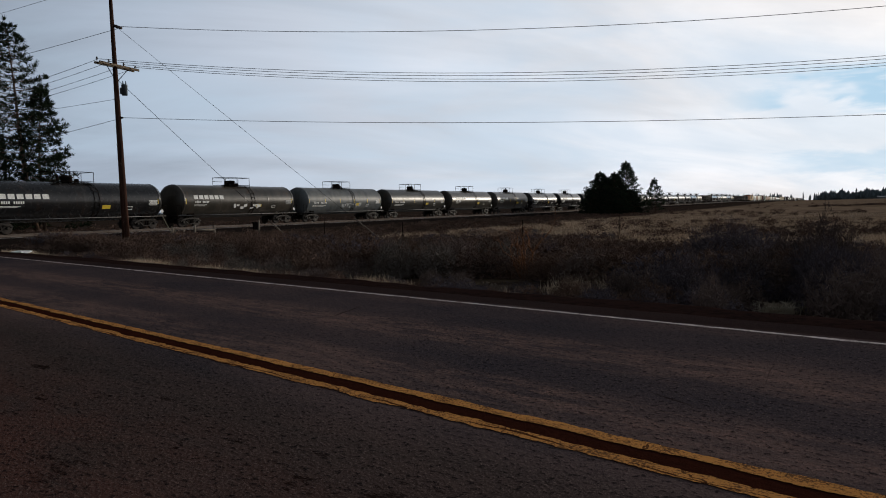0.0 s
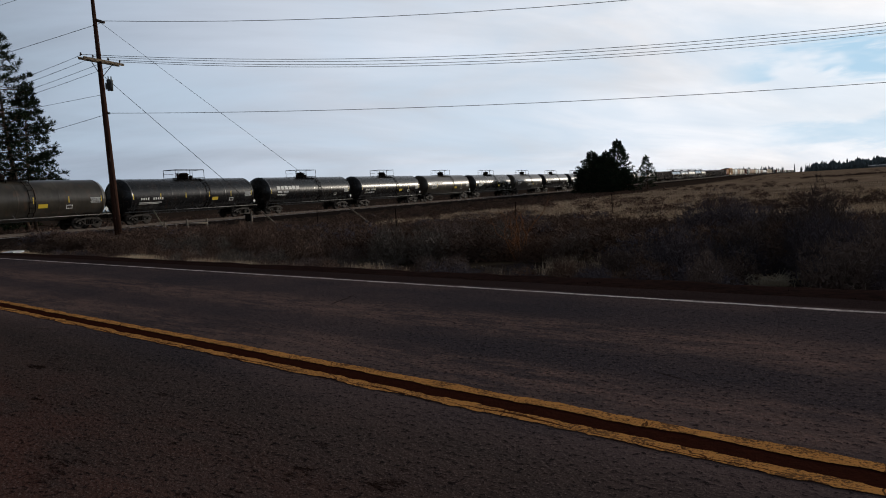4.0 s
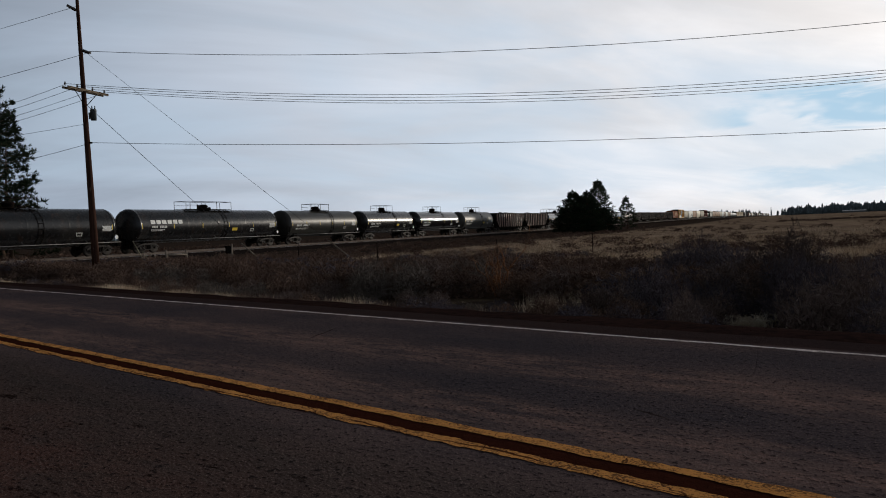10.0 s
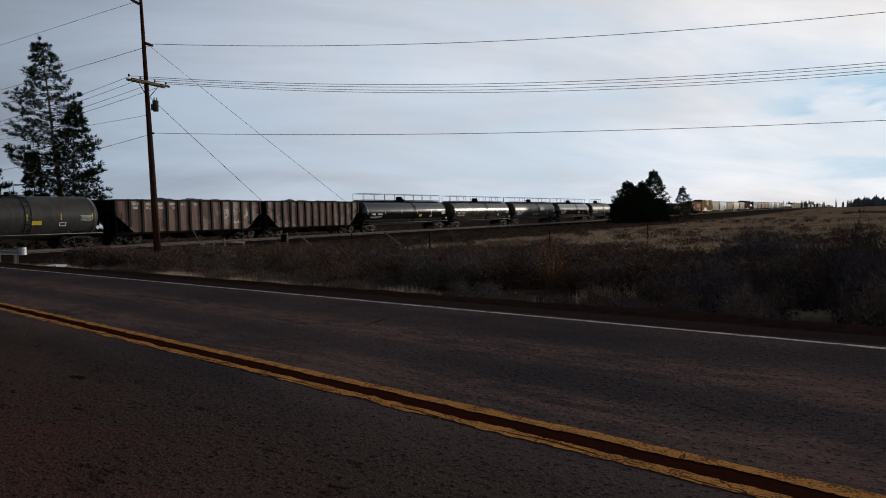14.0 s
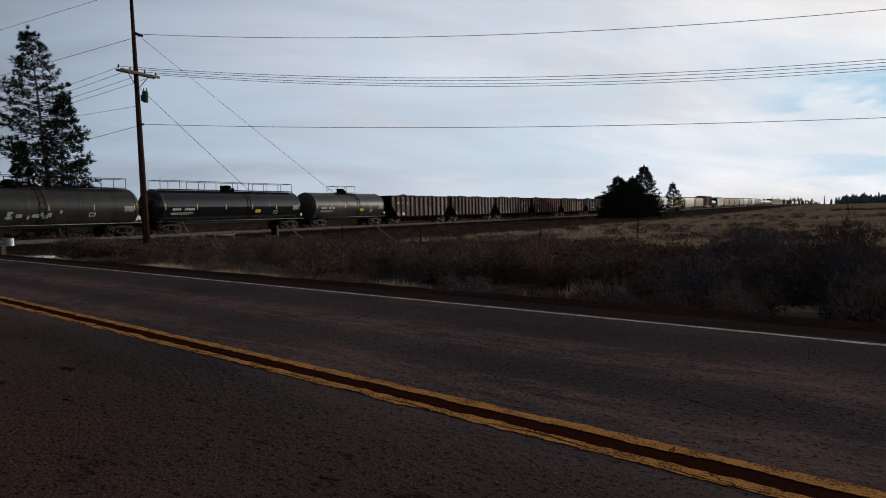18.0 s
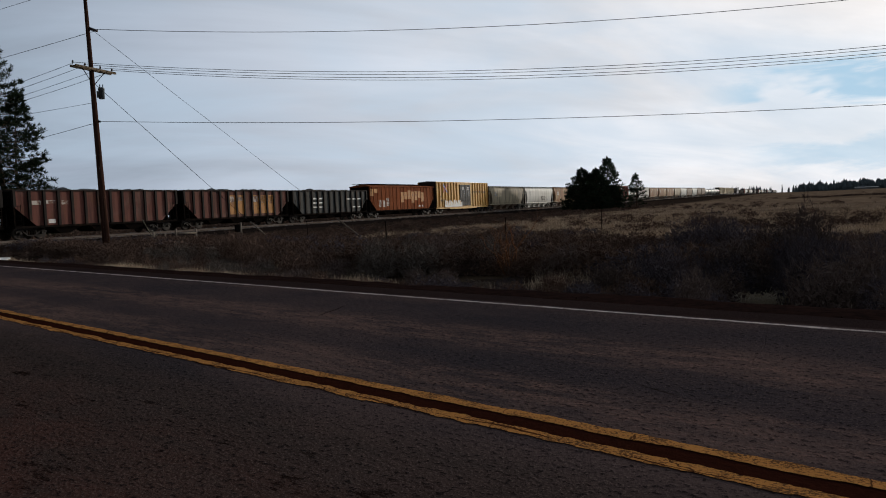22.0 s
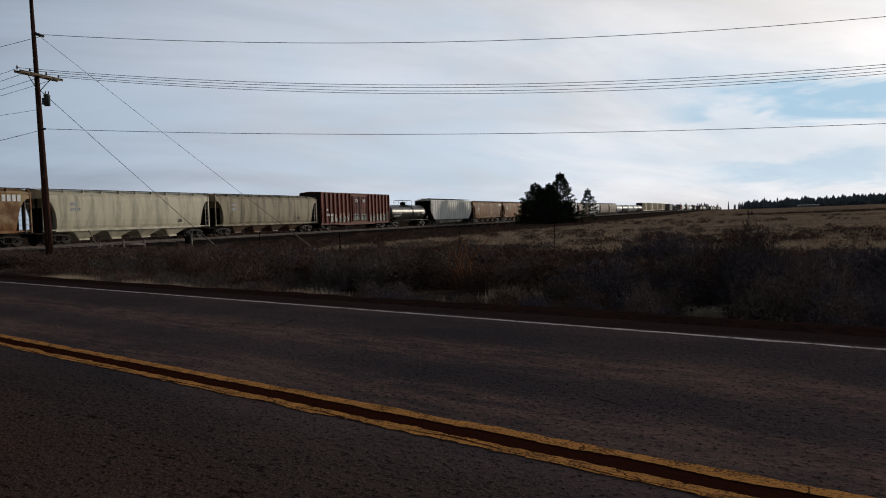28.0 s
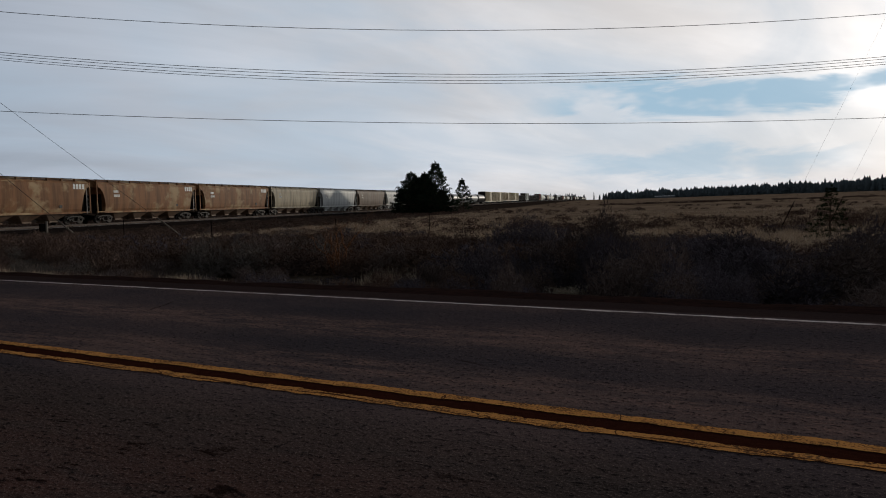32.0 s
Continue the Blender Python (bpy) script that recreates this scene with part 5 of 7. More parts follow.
TANK = "black tank car with dusty weathered paint"


def build_train():
    def chain(start, cars):
        s = start
        for end, build, kw in cars:
            place(s, end, build, **kw)
            s = end
        return s

    tank = lambda end, colour="tank_black", **kw: (end, tank_car, dict(colour=colour, **kw))  # noqa: E731
    lettered = "black tank car with white block lettering and top platform"
    brown = "dusty brown-black tank car with white block lettering"
    plain = "dark tank car with small white markings and top platform"
    longt = "long dark tank car with a full-length roof railing"
    s = chain(12.9, [
        tank(33.9, label=lettered), tank(54.94, label=lettered), tank(76.04, "tank_brown", label=brown, stains=1),
        tank(96.93, "tank_slate", word=False, label="slate grey tank car with pale worn scrawls", stains=2),
        tank(118.12, "tank_olive", word=False, label=plain), tank(138.97, "tank_brown", label=brown), tank(159.57, "tank_brown", label=brown),
        tank(180.29, word=False, label=plain), tank(200.88, label=lettered), tank(221.9, word=False, label=plain), tank(242.2, "tank_brown", label=brown),
        tank(264.0, label=lettered), tank(285.0, "tank_brown", label=brown, stains=2), tank(306.55, label=lettered), tank(328.6, label=lettered),
        tank(353.7, style="mid", label="long black tank car with white block lettering"), tank(373.1, "tank_olive", word=False, label=plain), tank(391.5, word=False, label=plain),
        tank(411.2, "tank_gloss", word=False, label="glossy black tank car with small white markings"), tank(429.9, "tank_dim", word=False, label="dull grey-black tank car with small white markings"),
    ])
    coal = lambda end, colour="coal_car", **kw: (end, ribbed_hopper, dict(colour=colour, **kw))  # noqa: E731
    cl = "faded brown ribbed hopper car heaped with coal"
    ghost = [("lettering", "worn_white", [(i, 3.3, 0.5, 0.22) for i in range(1, 7)] + [(i, 2.98, 0.4, 0.2) for i in range(1, 5)])]
    circle = [("emblem", "worn_white", [(9, 2.4, 0.5, 0.9), (10, 2.75, 0.8, 0.3), (10, 1.7, 0.8, 0.3), (11, 2.4, 0.4, 0.9)])]
    letters = [("lettering", "worn_white", [(1, 2.7, 0.6, 0.3), (2, 2.75, 0.7, 0.25), (3, 2.7, 0.5, 0.3)]), ("stencil", "mark_white", [(2, 1.3, 0.5, 0.3)])]
    santa = [("lettering", "worn_white", [(5, 2.75, 0.5, 0.55), (6, 2.8, 0.6, 0.4), (8, 2.75, 0.6, 0.6), (9, 2.7, 0.5, 0.7), (10, 2.75, 0.6, 0.5)]),
             ("paint_patch", "worn_orange", [(i, 2.2, 0.85, 1.9) for i in (5, 6, 8, 9, 10)])]
    dark = [("lettering", "mark_white", [(3, 2.7, 0.7, 0.18), (4, 2.7, 0.6, 0.18), (3, 2.2, 0.7, 0.16), (4, 2.2, 0.6, 0.16), (3, 1.7, 0.7, 0.16), (4, 1.7, 0.6, 0.16)] + [(i, 2.6, 0.8, 0.14) for i in (9, 10, 11)] + [(i, 1.6, 0.6, 0.14) for i in (10, 11)])]
    orange = [("paint_patch", "worn_orange", [(0, 3.4, 0.85, 0.9), (1, 3.6, 0.85, 0.5)] + [(i, 2.9 + 0.2 * math.sin(i * 2.1), 0.9, 1.3 + 0.3 * math.cos(i * 1.7)) for i in range(8, 15)]),
              ("lettering", "worn_white", [(2, 1.9, 0.6, 0.9), (3, 1.9, 0.6, 0.9), (4, 2.1, 0.7, 1.1), (13, 1.4, 0.5, 0.3), (14, 1.4, 0.4, 0.3)])]
    s = chain(s, [
        coal(449.9, label=cl, patches=ghost + circle), coal(469.0, label=cl),
        tank(494.8, "tank_gloss", style="long", word=False, label="long glossy black tank car with a full-length roof railing"), tank(520.4, "tank_tan", style="long", word=False, label="long dusty tan tank car with a full-length roof railing"), tank(545.8, "tank_olive", style="long", word=False, label=longt, stains=2),
        tank(570.0, "tank_gloss", style="long", word=False, label="long glossy black tank car with a full-length roof railing"), tank(589.0, "tank_dim", word=False, label="dull grey-black tank car with small white markings"),
        coal(608.3, label=cl, patches=letters), coal(627.0, label=cl), coal(645.9, label=cl, patches=circle), coal(665.0, "coal_car_maroon", label="maroon ribbed hopper car heaped with coal", patches=letters),
        coal(683.9, "coal_car_maroon", label="maroon and orange hopper car with faded lettering", patches=santa), coal(703.1, "coal_car_black", label="black ribbed hopper car heaped with coal", patches=dark),
        (726.0, ribbed_hopper, dict(colour="orange", top=4.25, ribs=19, roof=True, rib="orange", label="rusty orange ribbed covered hopper car", patches=orange, name="covered_hopper_car")),
        (751.4, boxcar, dict(colour="box_yellow", door="door_black", kind=1, label="yellow boxcar with black double doors and white scrawl")),
    ])
    flow = lambda end, colour, label, **kw: (end, centre_flow, dict(colour=colour, label=label, **kw))  # noqa: E731
    s = chain(s, [
        flow(774.0, "hopper_tan", "stained tan covered hopper car with bulged sides"), flow(796.8, "hopper_white", "white covered hopper car with a black scrawl", spray=True),
        flow(819.7, "hopper_rust", "rust-orange covered hopper car with bulged sides", marks=1), flow(843.5, "hopper_cream", "cream covered hopper car with bulged sides"), flow(867.5, "hopper_tan", "stained tan covered hopper car with bulged sides"),
        (891.7, boxcar, dict(colour="box_red", kind=2, label="red boxcar with double doors and sprayed scrawls")),
        tank(909.7, "tank_olive", word=False, label="short black tank car with yellow markings", r=1.18),
        (934.8, ribbed_hopper, dict(colour="hopper_pale", top=4.4, ribs=20, roof=True, rib="hopper_pale", label="light grey ribbed covered hopper car", name="covered_hopper_car")),
        flow(957.8, "hopper_rust", "rust-orange covered hopper car with bulged sides", marks=1), flow(980.5, "hopper_rust", "rust-orange covered hopper car with bulged sides", marks=1),
        flow(1004.4, "hopper_rust", "rust-orange covered hopper car with bulged sides", marks=1), flow(1027.4, "hopper_tan", "stained tan covered hopper car with bulged sides"),
        flow(1051.0, "hopper_grey", "grey covered hopper car with a white patch"), flow(1074.2, "hopper_brown", "brown covered hopper car with bulged sides"), flow(1097.0, "hopper_grey", "grey covered hopper car with bulged sides"),
    ])
    # the far rear of the train
    far = dict(far=True)
    end = s
    rear = []
    for _ in range(2):
        end += 22.5
        rear.append(flow(end, "hopper_brown", "brown covered hopper car with bulged sides", **far))
    while end < 1232 - 12:
        end += 19.2
        rear.append(tank(end, "tank_grey" if len(rear) % 3 else "tank_olive", word=False, label="pale tank car with weathered paint", **far))
    for _ in range(4):
        end += 33.4
        rear.append((end, boxcar, dict(colour="box_tan", kind=3, label="cream boxcar with plain double doors", **far)))
    rng = random.Random(4)
    kinds = ["coal", "coal", "box", "coal", "coal", "coal", "coal", "red", "white", "tank", "coal", "tan", "tank", "white", "tank"]
    i = 0
    while end < 2700:
        k = kinds[i % len(kinds)]
        i += 1
        end += 19.3 if k in ("coal", "tank") else 23.5
        if k == "coal":
            rear.append(coal(end, "coal_car_black" if i % 3 else "coal_car", label="dark ribbed hopper car heaped with coal", **far))
        elif k == "box":
            rear.append((end, boxcar, dict(colour="hopper_grey", kind=3, label="grey boxcar with plain double doors", **far)))
        elif k == "red":
            rear.append((end, boxcar, dict(colour="box_red", kind=3, label="red boxcar with plain double doors", **far)))
        elif k == "tank":
            rear.append(tank(end, "tank_grey", word=False, label="pale tank car with weathered paint", **far))
        else:
            rear.append(flow(end, "hopper_white" if k == "white" else "hopper_tan", "pale covered hopper car with bulged sides", **far))
    chain(s, rear)


build_train()


# ---- utility line ----
POLE = Vector((-20.58, 47.81, -0.6))
WIRE_PHI, WIRE_SPAN = -11.0, 76.0
# height at the pole, at the next pole, places along the crossarm, sag, radius, sag and height of the span over the road
WIRES = [
    (13.95, 14.2, (0.35,), 2.17, 0.02, 0.25, 13.85),
    (11.55, 11.5, (-1.65, -0.7, 0.55, 1.55), 2.54, 0.017, 1.2, 11.5),
    (8.12, 6.8, (0.2,), 1.08, 0.018, 1.1, 8.1),
]
WIRE_WAY = Vector((math.cos(radians(WIRE_PHI)), math.sin(radians(WIRE_PHI)), 0))
ARM_WAY = Vector((0.35, 0.94, 0)).normalized()


def sagging(a, b, sag, r, name="wire", n=28, parent=None, label=""):
    """A wire between two points that hangs by sag in its middle."""
    a, b = Vector(a), Vector(b)
    pts = [a.lerp(b, i / n) - Vector((0, 0, sag * 4 * (i / n) * (1 - i / n))) for i in range(n + 1)]
    return Shape().path(pts, r * 0.82, 4).mesh(name, M["wire"], True)


def build_pole(name, base, height, label, lean=0.02, detail=True):
    pole = thing(name, pose(*base), label, "utility pole")
    sh = Shape()
    zs = [-0.3] + [height * (i + 1) / 9 for i in range(9)]
    sh.pipe([(-lean * z, 0, z) for z in zs], [0.235 - 0.008 * max(z, 0) for z in zs], 12)
    part("pole_shaft", sh.mesh("pole_shaft", M["pole_wood"], True), pole)
    if not detail:
        return pole
    a = ARM_WAY
    zc = 11.35
    c = Vector((-lean * zc, 0, zc))
    turn = Matrix.Rotation(math.atan2(a.y, a.x), 3, "Z")
    across = Vector((a.y, -a.x, 0))
    for q in (-0.2, 0.2):
        o = Vector((c.x + 0.2, c.y - 0.1, zc)) + across * q
        part("crossarm", Shape().box(o.x, o.y, zc, 3.3, 0.1, 0.14, turn).mesh("crossarm", M["arm_wood"]), pole, "weathered wooden crossarm")
    for q in (-1.5, -0.85, 0.85, 1.5):
        o = Vector((c.x + 0.2, c.y - 0.1, zc + 0.01)) + a * q
        part("spacer_bolt", Shape().tube(o - across * 0.3, o + across * 0.3, 0.03, 0.03, 6).mesh("spacer_bolt", M["steel_dark"]), pole)
    for s in (-1, 1):
        foot = Vector((-lean * 10.5 + 0.1, -0.1, 10.35))
        part("brace", Shape().tube(foot, Vector((c.x + 0.2, c.y - 0.1, zc)) + a * 0.95 * s, 0.025, 0.025, 5).mesh("brace", M["steel_dark"]), pole)
    pin = kept("insulator", lambda: Shape().lathe([(0, 0.02), (0.1, 0.02), (0.11, 0.06), (0.16, 0.07), (0.18, 0.045), (0.24, 0.05), (0.27, 0.02)], 10, "z"), M["insulator"])
    for q in (-1.65, -0.7, 0.55, 1.55):
        p = Vector((c.x + 0.2, c.y - 0.1, zc + 0.06)) + a * q
        part("insulator", pin, pole, at=pose(*p))
    part("transformer", Shape().lathe([(0, 0.02), (0.0, 0.17), (0.62, 0.19), (0.65, 0.21), (0.69, 0.17), (0.73, 0.02)], 14, "z", (0.36, -0.1, 9.5)).lathe([(0, 0.05), (0.25, 0.03), (0.27, 0.01)], 8, "z", (0.3, -0.15, 10.15))
         .lathe([(0, 0.05), (0.25, 0.03), (0.27, 0.01)], 8, "z", (0.44, -0.05, 10.15)).box(0.15, -0.05, 9.8, 0.2, 0.1, 0.4).mesh("transformer", M["can_grey"]), pole, "grey can transformer")
    for z, s in ((14.05, 1), (16.6, -1)):
        part("post_insulator", Shape().tube((-lean * z + 0.12 * s, 0, z - 0.1), (-lean * z + 0.62 * s, -0.05, z + (-0.28 if s > 0 else 0.2)), 0.1, 0.085, 8).mesh("post_insulator", M["insulator"]), pole)
    part("bracket", Shape().box(-lean * 8.1 + 0.2, 0, 8.1, 0.2, 0.1, 0.12).mesh("bracket", M["steel_dark"]), pole)
    return pole


def build_line():
    build_pole("utility_pole", POLE, 17.6, "tall brown wooden utility pole with a crossarm and transformer")
    end = POLE + WIRE_WAY * WIRE_SPAN
    build_pole("utility_pole", Vector((end.x, end.y, ground_z(end.x, end.y))), 17.6, "tall brown wooden utility pole beside the field", 0.0, False)
    other = POLE + Vector((-0.838, 0.545, 0)) * 55
    build_pole("utility_pole", Vector((other.x, other.y, ground_z(other.x, other.y))), 17.6, "tall brown wooden utility pole beyond the crossing", 0.0, False)
    base = POLE + Vector((-0.02 * 11 + 0.2, -0.1, 0))
    for z, ze, offs, sag, r, gl, zl in WIRES:
        for q in offs:
            a = base + ARM_WAY * q + Vector((0, 0, z))
            b = Vector((end.x, end.y, POLE.z)) + ARM_WAY * q + Vector((0, 0, ze))
            c = Vector((other.x, other.y, POLE.z)) + ARM_WAY * q + Vector((0, 0, zl))
            thing("power_line", pose(0, 0, 0), "thin dark overhead wire strung between poles", "wire", "overhead wires", sagging(a, b, sag, r))
            thing("power_line", pose(0, 0, 0), "thin dark overhead wire strung between poles", "wire", "overhead wires", sagging(base + ARM_WAY * q + Vector((0, 0, zl)), c, gl, r))
    top = POLE + Vector((-0.33, 0, 16.75))
    thing("power_line", pose(0, 0, 0), "thin dark overhead wire strung between poles", "wire", "overhead wires", sagging(top, other + Vector((0, 0, 17.4)), 0.0, 0.017))
    thing("power_line", pose(0, 0, 0), "thin dark overhead wire strung between poles", "wire", "overhead wires", sagging(POLE + Vector((-0.2, 0, 9.3)), other + Vector((0, 0, 10.6)), 0.3, 0.014))
    # guy wires down to anchors in the grass
    for zt, foot, r in ((10.5, (-11.48, 55.25), 0.019), (14.0, (-4.66, 53.47), 0.013)):
        foot = Vector((*foot, ground_z(*foot) - 0.05))
        a = POLE + Vector((-0.02 * zt + 0.1, 0.1, zt))
        guy = thing("guy_wire", pose(0, 0, 0), "steel guy wire from the pole to a ground anchor", "wire", "guy wires")
        part("strand", sagging(a, foot, 0.05, r, n=6), guy)
        part("guard", Shape().tube(foot, foot + (a - foot).normalized() * 2.3, 0.055, 0.05, 6).mesh("guard", M["post_wood"]), guy, "pale plastic guard sleeve")
    for px, py, mat in ((16.4, 19.9, 0), (17.6, 19.2, 0), (19.6, 19.1, 0)):
        k = 1.75
        x, y = px * k, py * k
        foot = Vector((x, y, ground_z(x, y)))
        way = (Vector((0.42, -0.2, 1.0))).normalized()
        guy = thing("guy_wire", pose(0, 0, 0), "steel guy wire with a dark sleeve, anchored in brush", "wire", "guy wires")
        part("strand", sagging(foot, foot + way * 14, 0.0, 0.005, n=2), guy)
        part("guard", Shape().tube(foot, foot + way * 1.75, 0.026, 0.026, 6).mesh("guard", M["steel_dark"]), guy)


build_line()


# ---- fence, guard rail, litter ----
def on_ray(x, y, d):
    return Vector((x, y)).normalized() * d


def build_fence():
    shaft = kept("post_shaft", lambda: Shape().tube((0, 0, -0.3), (0, 0, 1.3), 0.075, 0.065, 9), M["post_wood"])
    thin = kept("post_steel", lambda: Shape().box(0, 0, 0.5, 0.05, 0.012, 1.7).box(0, 0.02, 0.5, 0.012, 0.04, 1.7), M["steel_dark"])
    spots = [(-28.02, 76.21, 55, 0.85), (-27.3, 77.5, 55.5, 0.7), (-26.57, 78.88, 56, 0.95), (-25.42, 82.04, 57, 0.95), (-15.96, 63.99, 59, 1.1)]
    for x, y, d, hh in spots:
        p = on_ray(x, y, d)
        post = thing("fence_post", pose(p.x, p.y, ground_z(*p), 0, random.uniform(-3, 3)), "weathered grey wooden fence post in the grass", "fence post", "fence posts", shaft)
        post.scale = (1.1, 1.1, hh)
    p0, p1 = on_ray(-26.57, 78.88, 56), on_ray(-25.42, 82.04, 57)
    z0 = ground_z(*p0) + 0.9
    thing("fence_rail", pose(0, 0, 0), "weathered wooden rail between two posts", "fence rail", "", Shape().tube((p0.x, p0.y, z0), (p1.x, p1.y, z0 - 0.05), 0.06, 0.06, 7).mesh("fence_rail", M["post_wood"]))
    p = on_ray(-17.2, 68, 60.5)
    blk = thing("junction_box", pose(p.x, p.y, ground_z(*p), 0, 0, 30), "dark squat box on a short post", "box")
    part("box_body", Shape().box(0, 0, 0.95, 0.5, 0.4, 0.55).box(0, 0, 1.24, 0.56, 0.46, 0.05).mesh("box_body", M["steel_dark"]), blk)
    part("stand", Shape().box(0, 0, 0.3, 0.14, 0.14, 0.9).mesh("stand", M["post_wood"]), blk)
    for x, y, d in ((-9.64, 60.15, 58), (-2.1, 39.0, 39.5), (5.3, 48.6, 46), (12.5, 52, 50)):
        p = on_ray(x, y, d)
        thing("fence_post", pose(p.x, p.y, ground_z(*p), 0, random.uniform(-3, 3), random.uniform(0, 90)), "thin dark steel fence post among brush", "fence post", "steel fence posts", thin)
    # yellow sleeve on a slack guy near the posts
    p = on_ray(-34.73, 95.93, 56)
    q = Vector((p.x, p.y, ground_z(*p)))
    thing("guy_guard", pose(0, 0, 0), "leaning pale yellowish guy-wire sleeve beside the fence", "guy guard", "", Shape().tube(q, q + Vector((-0.9, -0.2, 2.0)), 0.04, 0.035, 6).tube(q + Vector((0.5, 0, 0)), q + Vector((-0.35, 0, 1.2)), 0.035, 0.03, 6).mesh("guy_guard", M["guard_yellow"]))


def build_guardrail():
    c = road_point(9.6, 38.4)
    rail = thing("guard_rail", pose(c.x, c.y, ground_z(c.x, c.y), 0, 0, ROAD_TURN), "galvanised steel guard rail with a rounded end", "guard rail")
    wave = [(0.0, 0.42), (0.05, 0.47), (0.05, 0.53), (0.0, 0.57), (0.05, 0.62), (0.05, 0.68), (0.0, 0.73)]
    sh = Shape()
    verts = [(x, y, z) for x in (-14, 0) for y, z in wave]
    n = len(wave)
    sh.add(verts, [(i, i + 1, n + i + 1, n + i) for i in range(n - 1)])
    sh.add([(x, y - 0.012, z) for x, y, z in verts], [(i, n + i, n + i + 1, i + 1) for i in range(n - 1)])
    part("rail_beam", sh.mesh("rail_beam", M["galvanised"]), rail)
    end = Shape()
    for i in range(9):
        a0, a1 = math.pi * i / 9, math.pi * (i + 1) / 9
        end.add([(0.2 * math.sin(a0), 0.2 - 0.2 * math.cos(a0), 0.4), (0.2 * math.sin(a1), 0.2 - 0.2 * math.cos(a1), 0.4),
                 (0.2 * math.sin(a1), 0.2 - 0.2 * math.cos(a1), 0.76), (0.2 * math.sin(a0), 0.2 - 0.2 * math.cos(a0), 0.76)], [(0, 1, 2, 3)], False)
    part("rail_end", end.mesh("rail_end", M["galvanised"]), rail)
    for i in range(5):
        part("rail_post", kept("rail_post", lambda: Shape().box(0, 0.16, 0.25, 0.18, 0.2, 1.0), M["post_wood"]), rail, at=pose(-0.9 - 3.2 * i, 0, 0))
    p = road_point(10.0, 34.5)
    sh = Shape()
    sheet = [(0.5 * math.cos(a) * (0.8 + 0.3 * math.sin(3 * a)), 0.5 * math.sin(a) * (0.8 + 0.2 * math.cos(5 * a)), 0.06 + 0.05 * math.sin(4 * a)) for a in (i * 2 * math.pi / 16 for i in range(16))]
    sh.add([(0, 0, 0.14)] + sheet + [(x, y, z - 0.05) for x, y, z in sheet], [(0, 1 + i, 1 + (i + 1) % 16) for i in range(16)] + [(1 + i, 17 + i, 17 + (i + 1) % 16, 1 + (i + 1) % 16) for i in range(16)])
    thing("paper_sheet", pose(p.x, p.y, ground_z(p.x, p.y) + 0.02, 0, 0, 20), "crumpled white sheet lying on the roadside", "litter", "", sh.mesh("paper_sheet", M["paper"]))


def build_plastic():
    p = on_ray(-17.40, 53.23, 56.5)
    sh, n = Shape(), 9
    rows = [(-0.9 + 1.8 * i / n, 0.05 * math.sin(i * 2.1), 0.06 + 0.04 * math.sin(i * 1.3)) for i in range(n + 1)]
    verts = [(x, y, z + 0.22) for x, y, z in rows] + [(x, y - 0.16, 0.16 + z * 0.5) for x, y, z in rows]
    sh.add(verts, [(i, i + 1, n + 2 + i, n + 1 + i) for i in range(n)])
    sh.add([(x, y + 0.02, z) for x, y, z in verts], [(i, n + 1 + i, n + 2 + i, i + 1) for i in range(n)])
    thing("plastic_sheet", pose(p.x, p.y, ground_z(*p) + 0.02, 0, 0, TRACK_TURN), "torn white plastic sheet caught behind fence posts", "litter", "", sh.mesh("plastic_sheet", M["paper"]))


build_fence()
build_guardrail()
build_plastic()


# ---- trees ----
def tuft(sh, p, way, size, count, rng, width=0.08):
    """A needle brush: narrow blades that fan forwards and upwards from a twig end."""
    verts, faces = [], []
    for _ in range(count):
        d = (way + Vector((rng.gauss(0, 0.75), rng.gauss(0, 0.75), rng.gauss(0.35, 0.6)))).normalized()
        q = d.cross(Vector((rng.gauss(0, 1), rng.gauss(0, 1), rng.gauss(0, 1)))).normalized() * size * width
        e = p + d * size * rng.uniform(0.6, 1.2)
        k = len(verts)
        m = p.lerp(e, 0.5)
        verts += [p, m + q, e, m - q]
        faces.append((k, k + 1, k + 2, k + 3))
    sh.add(verts, faces)


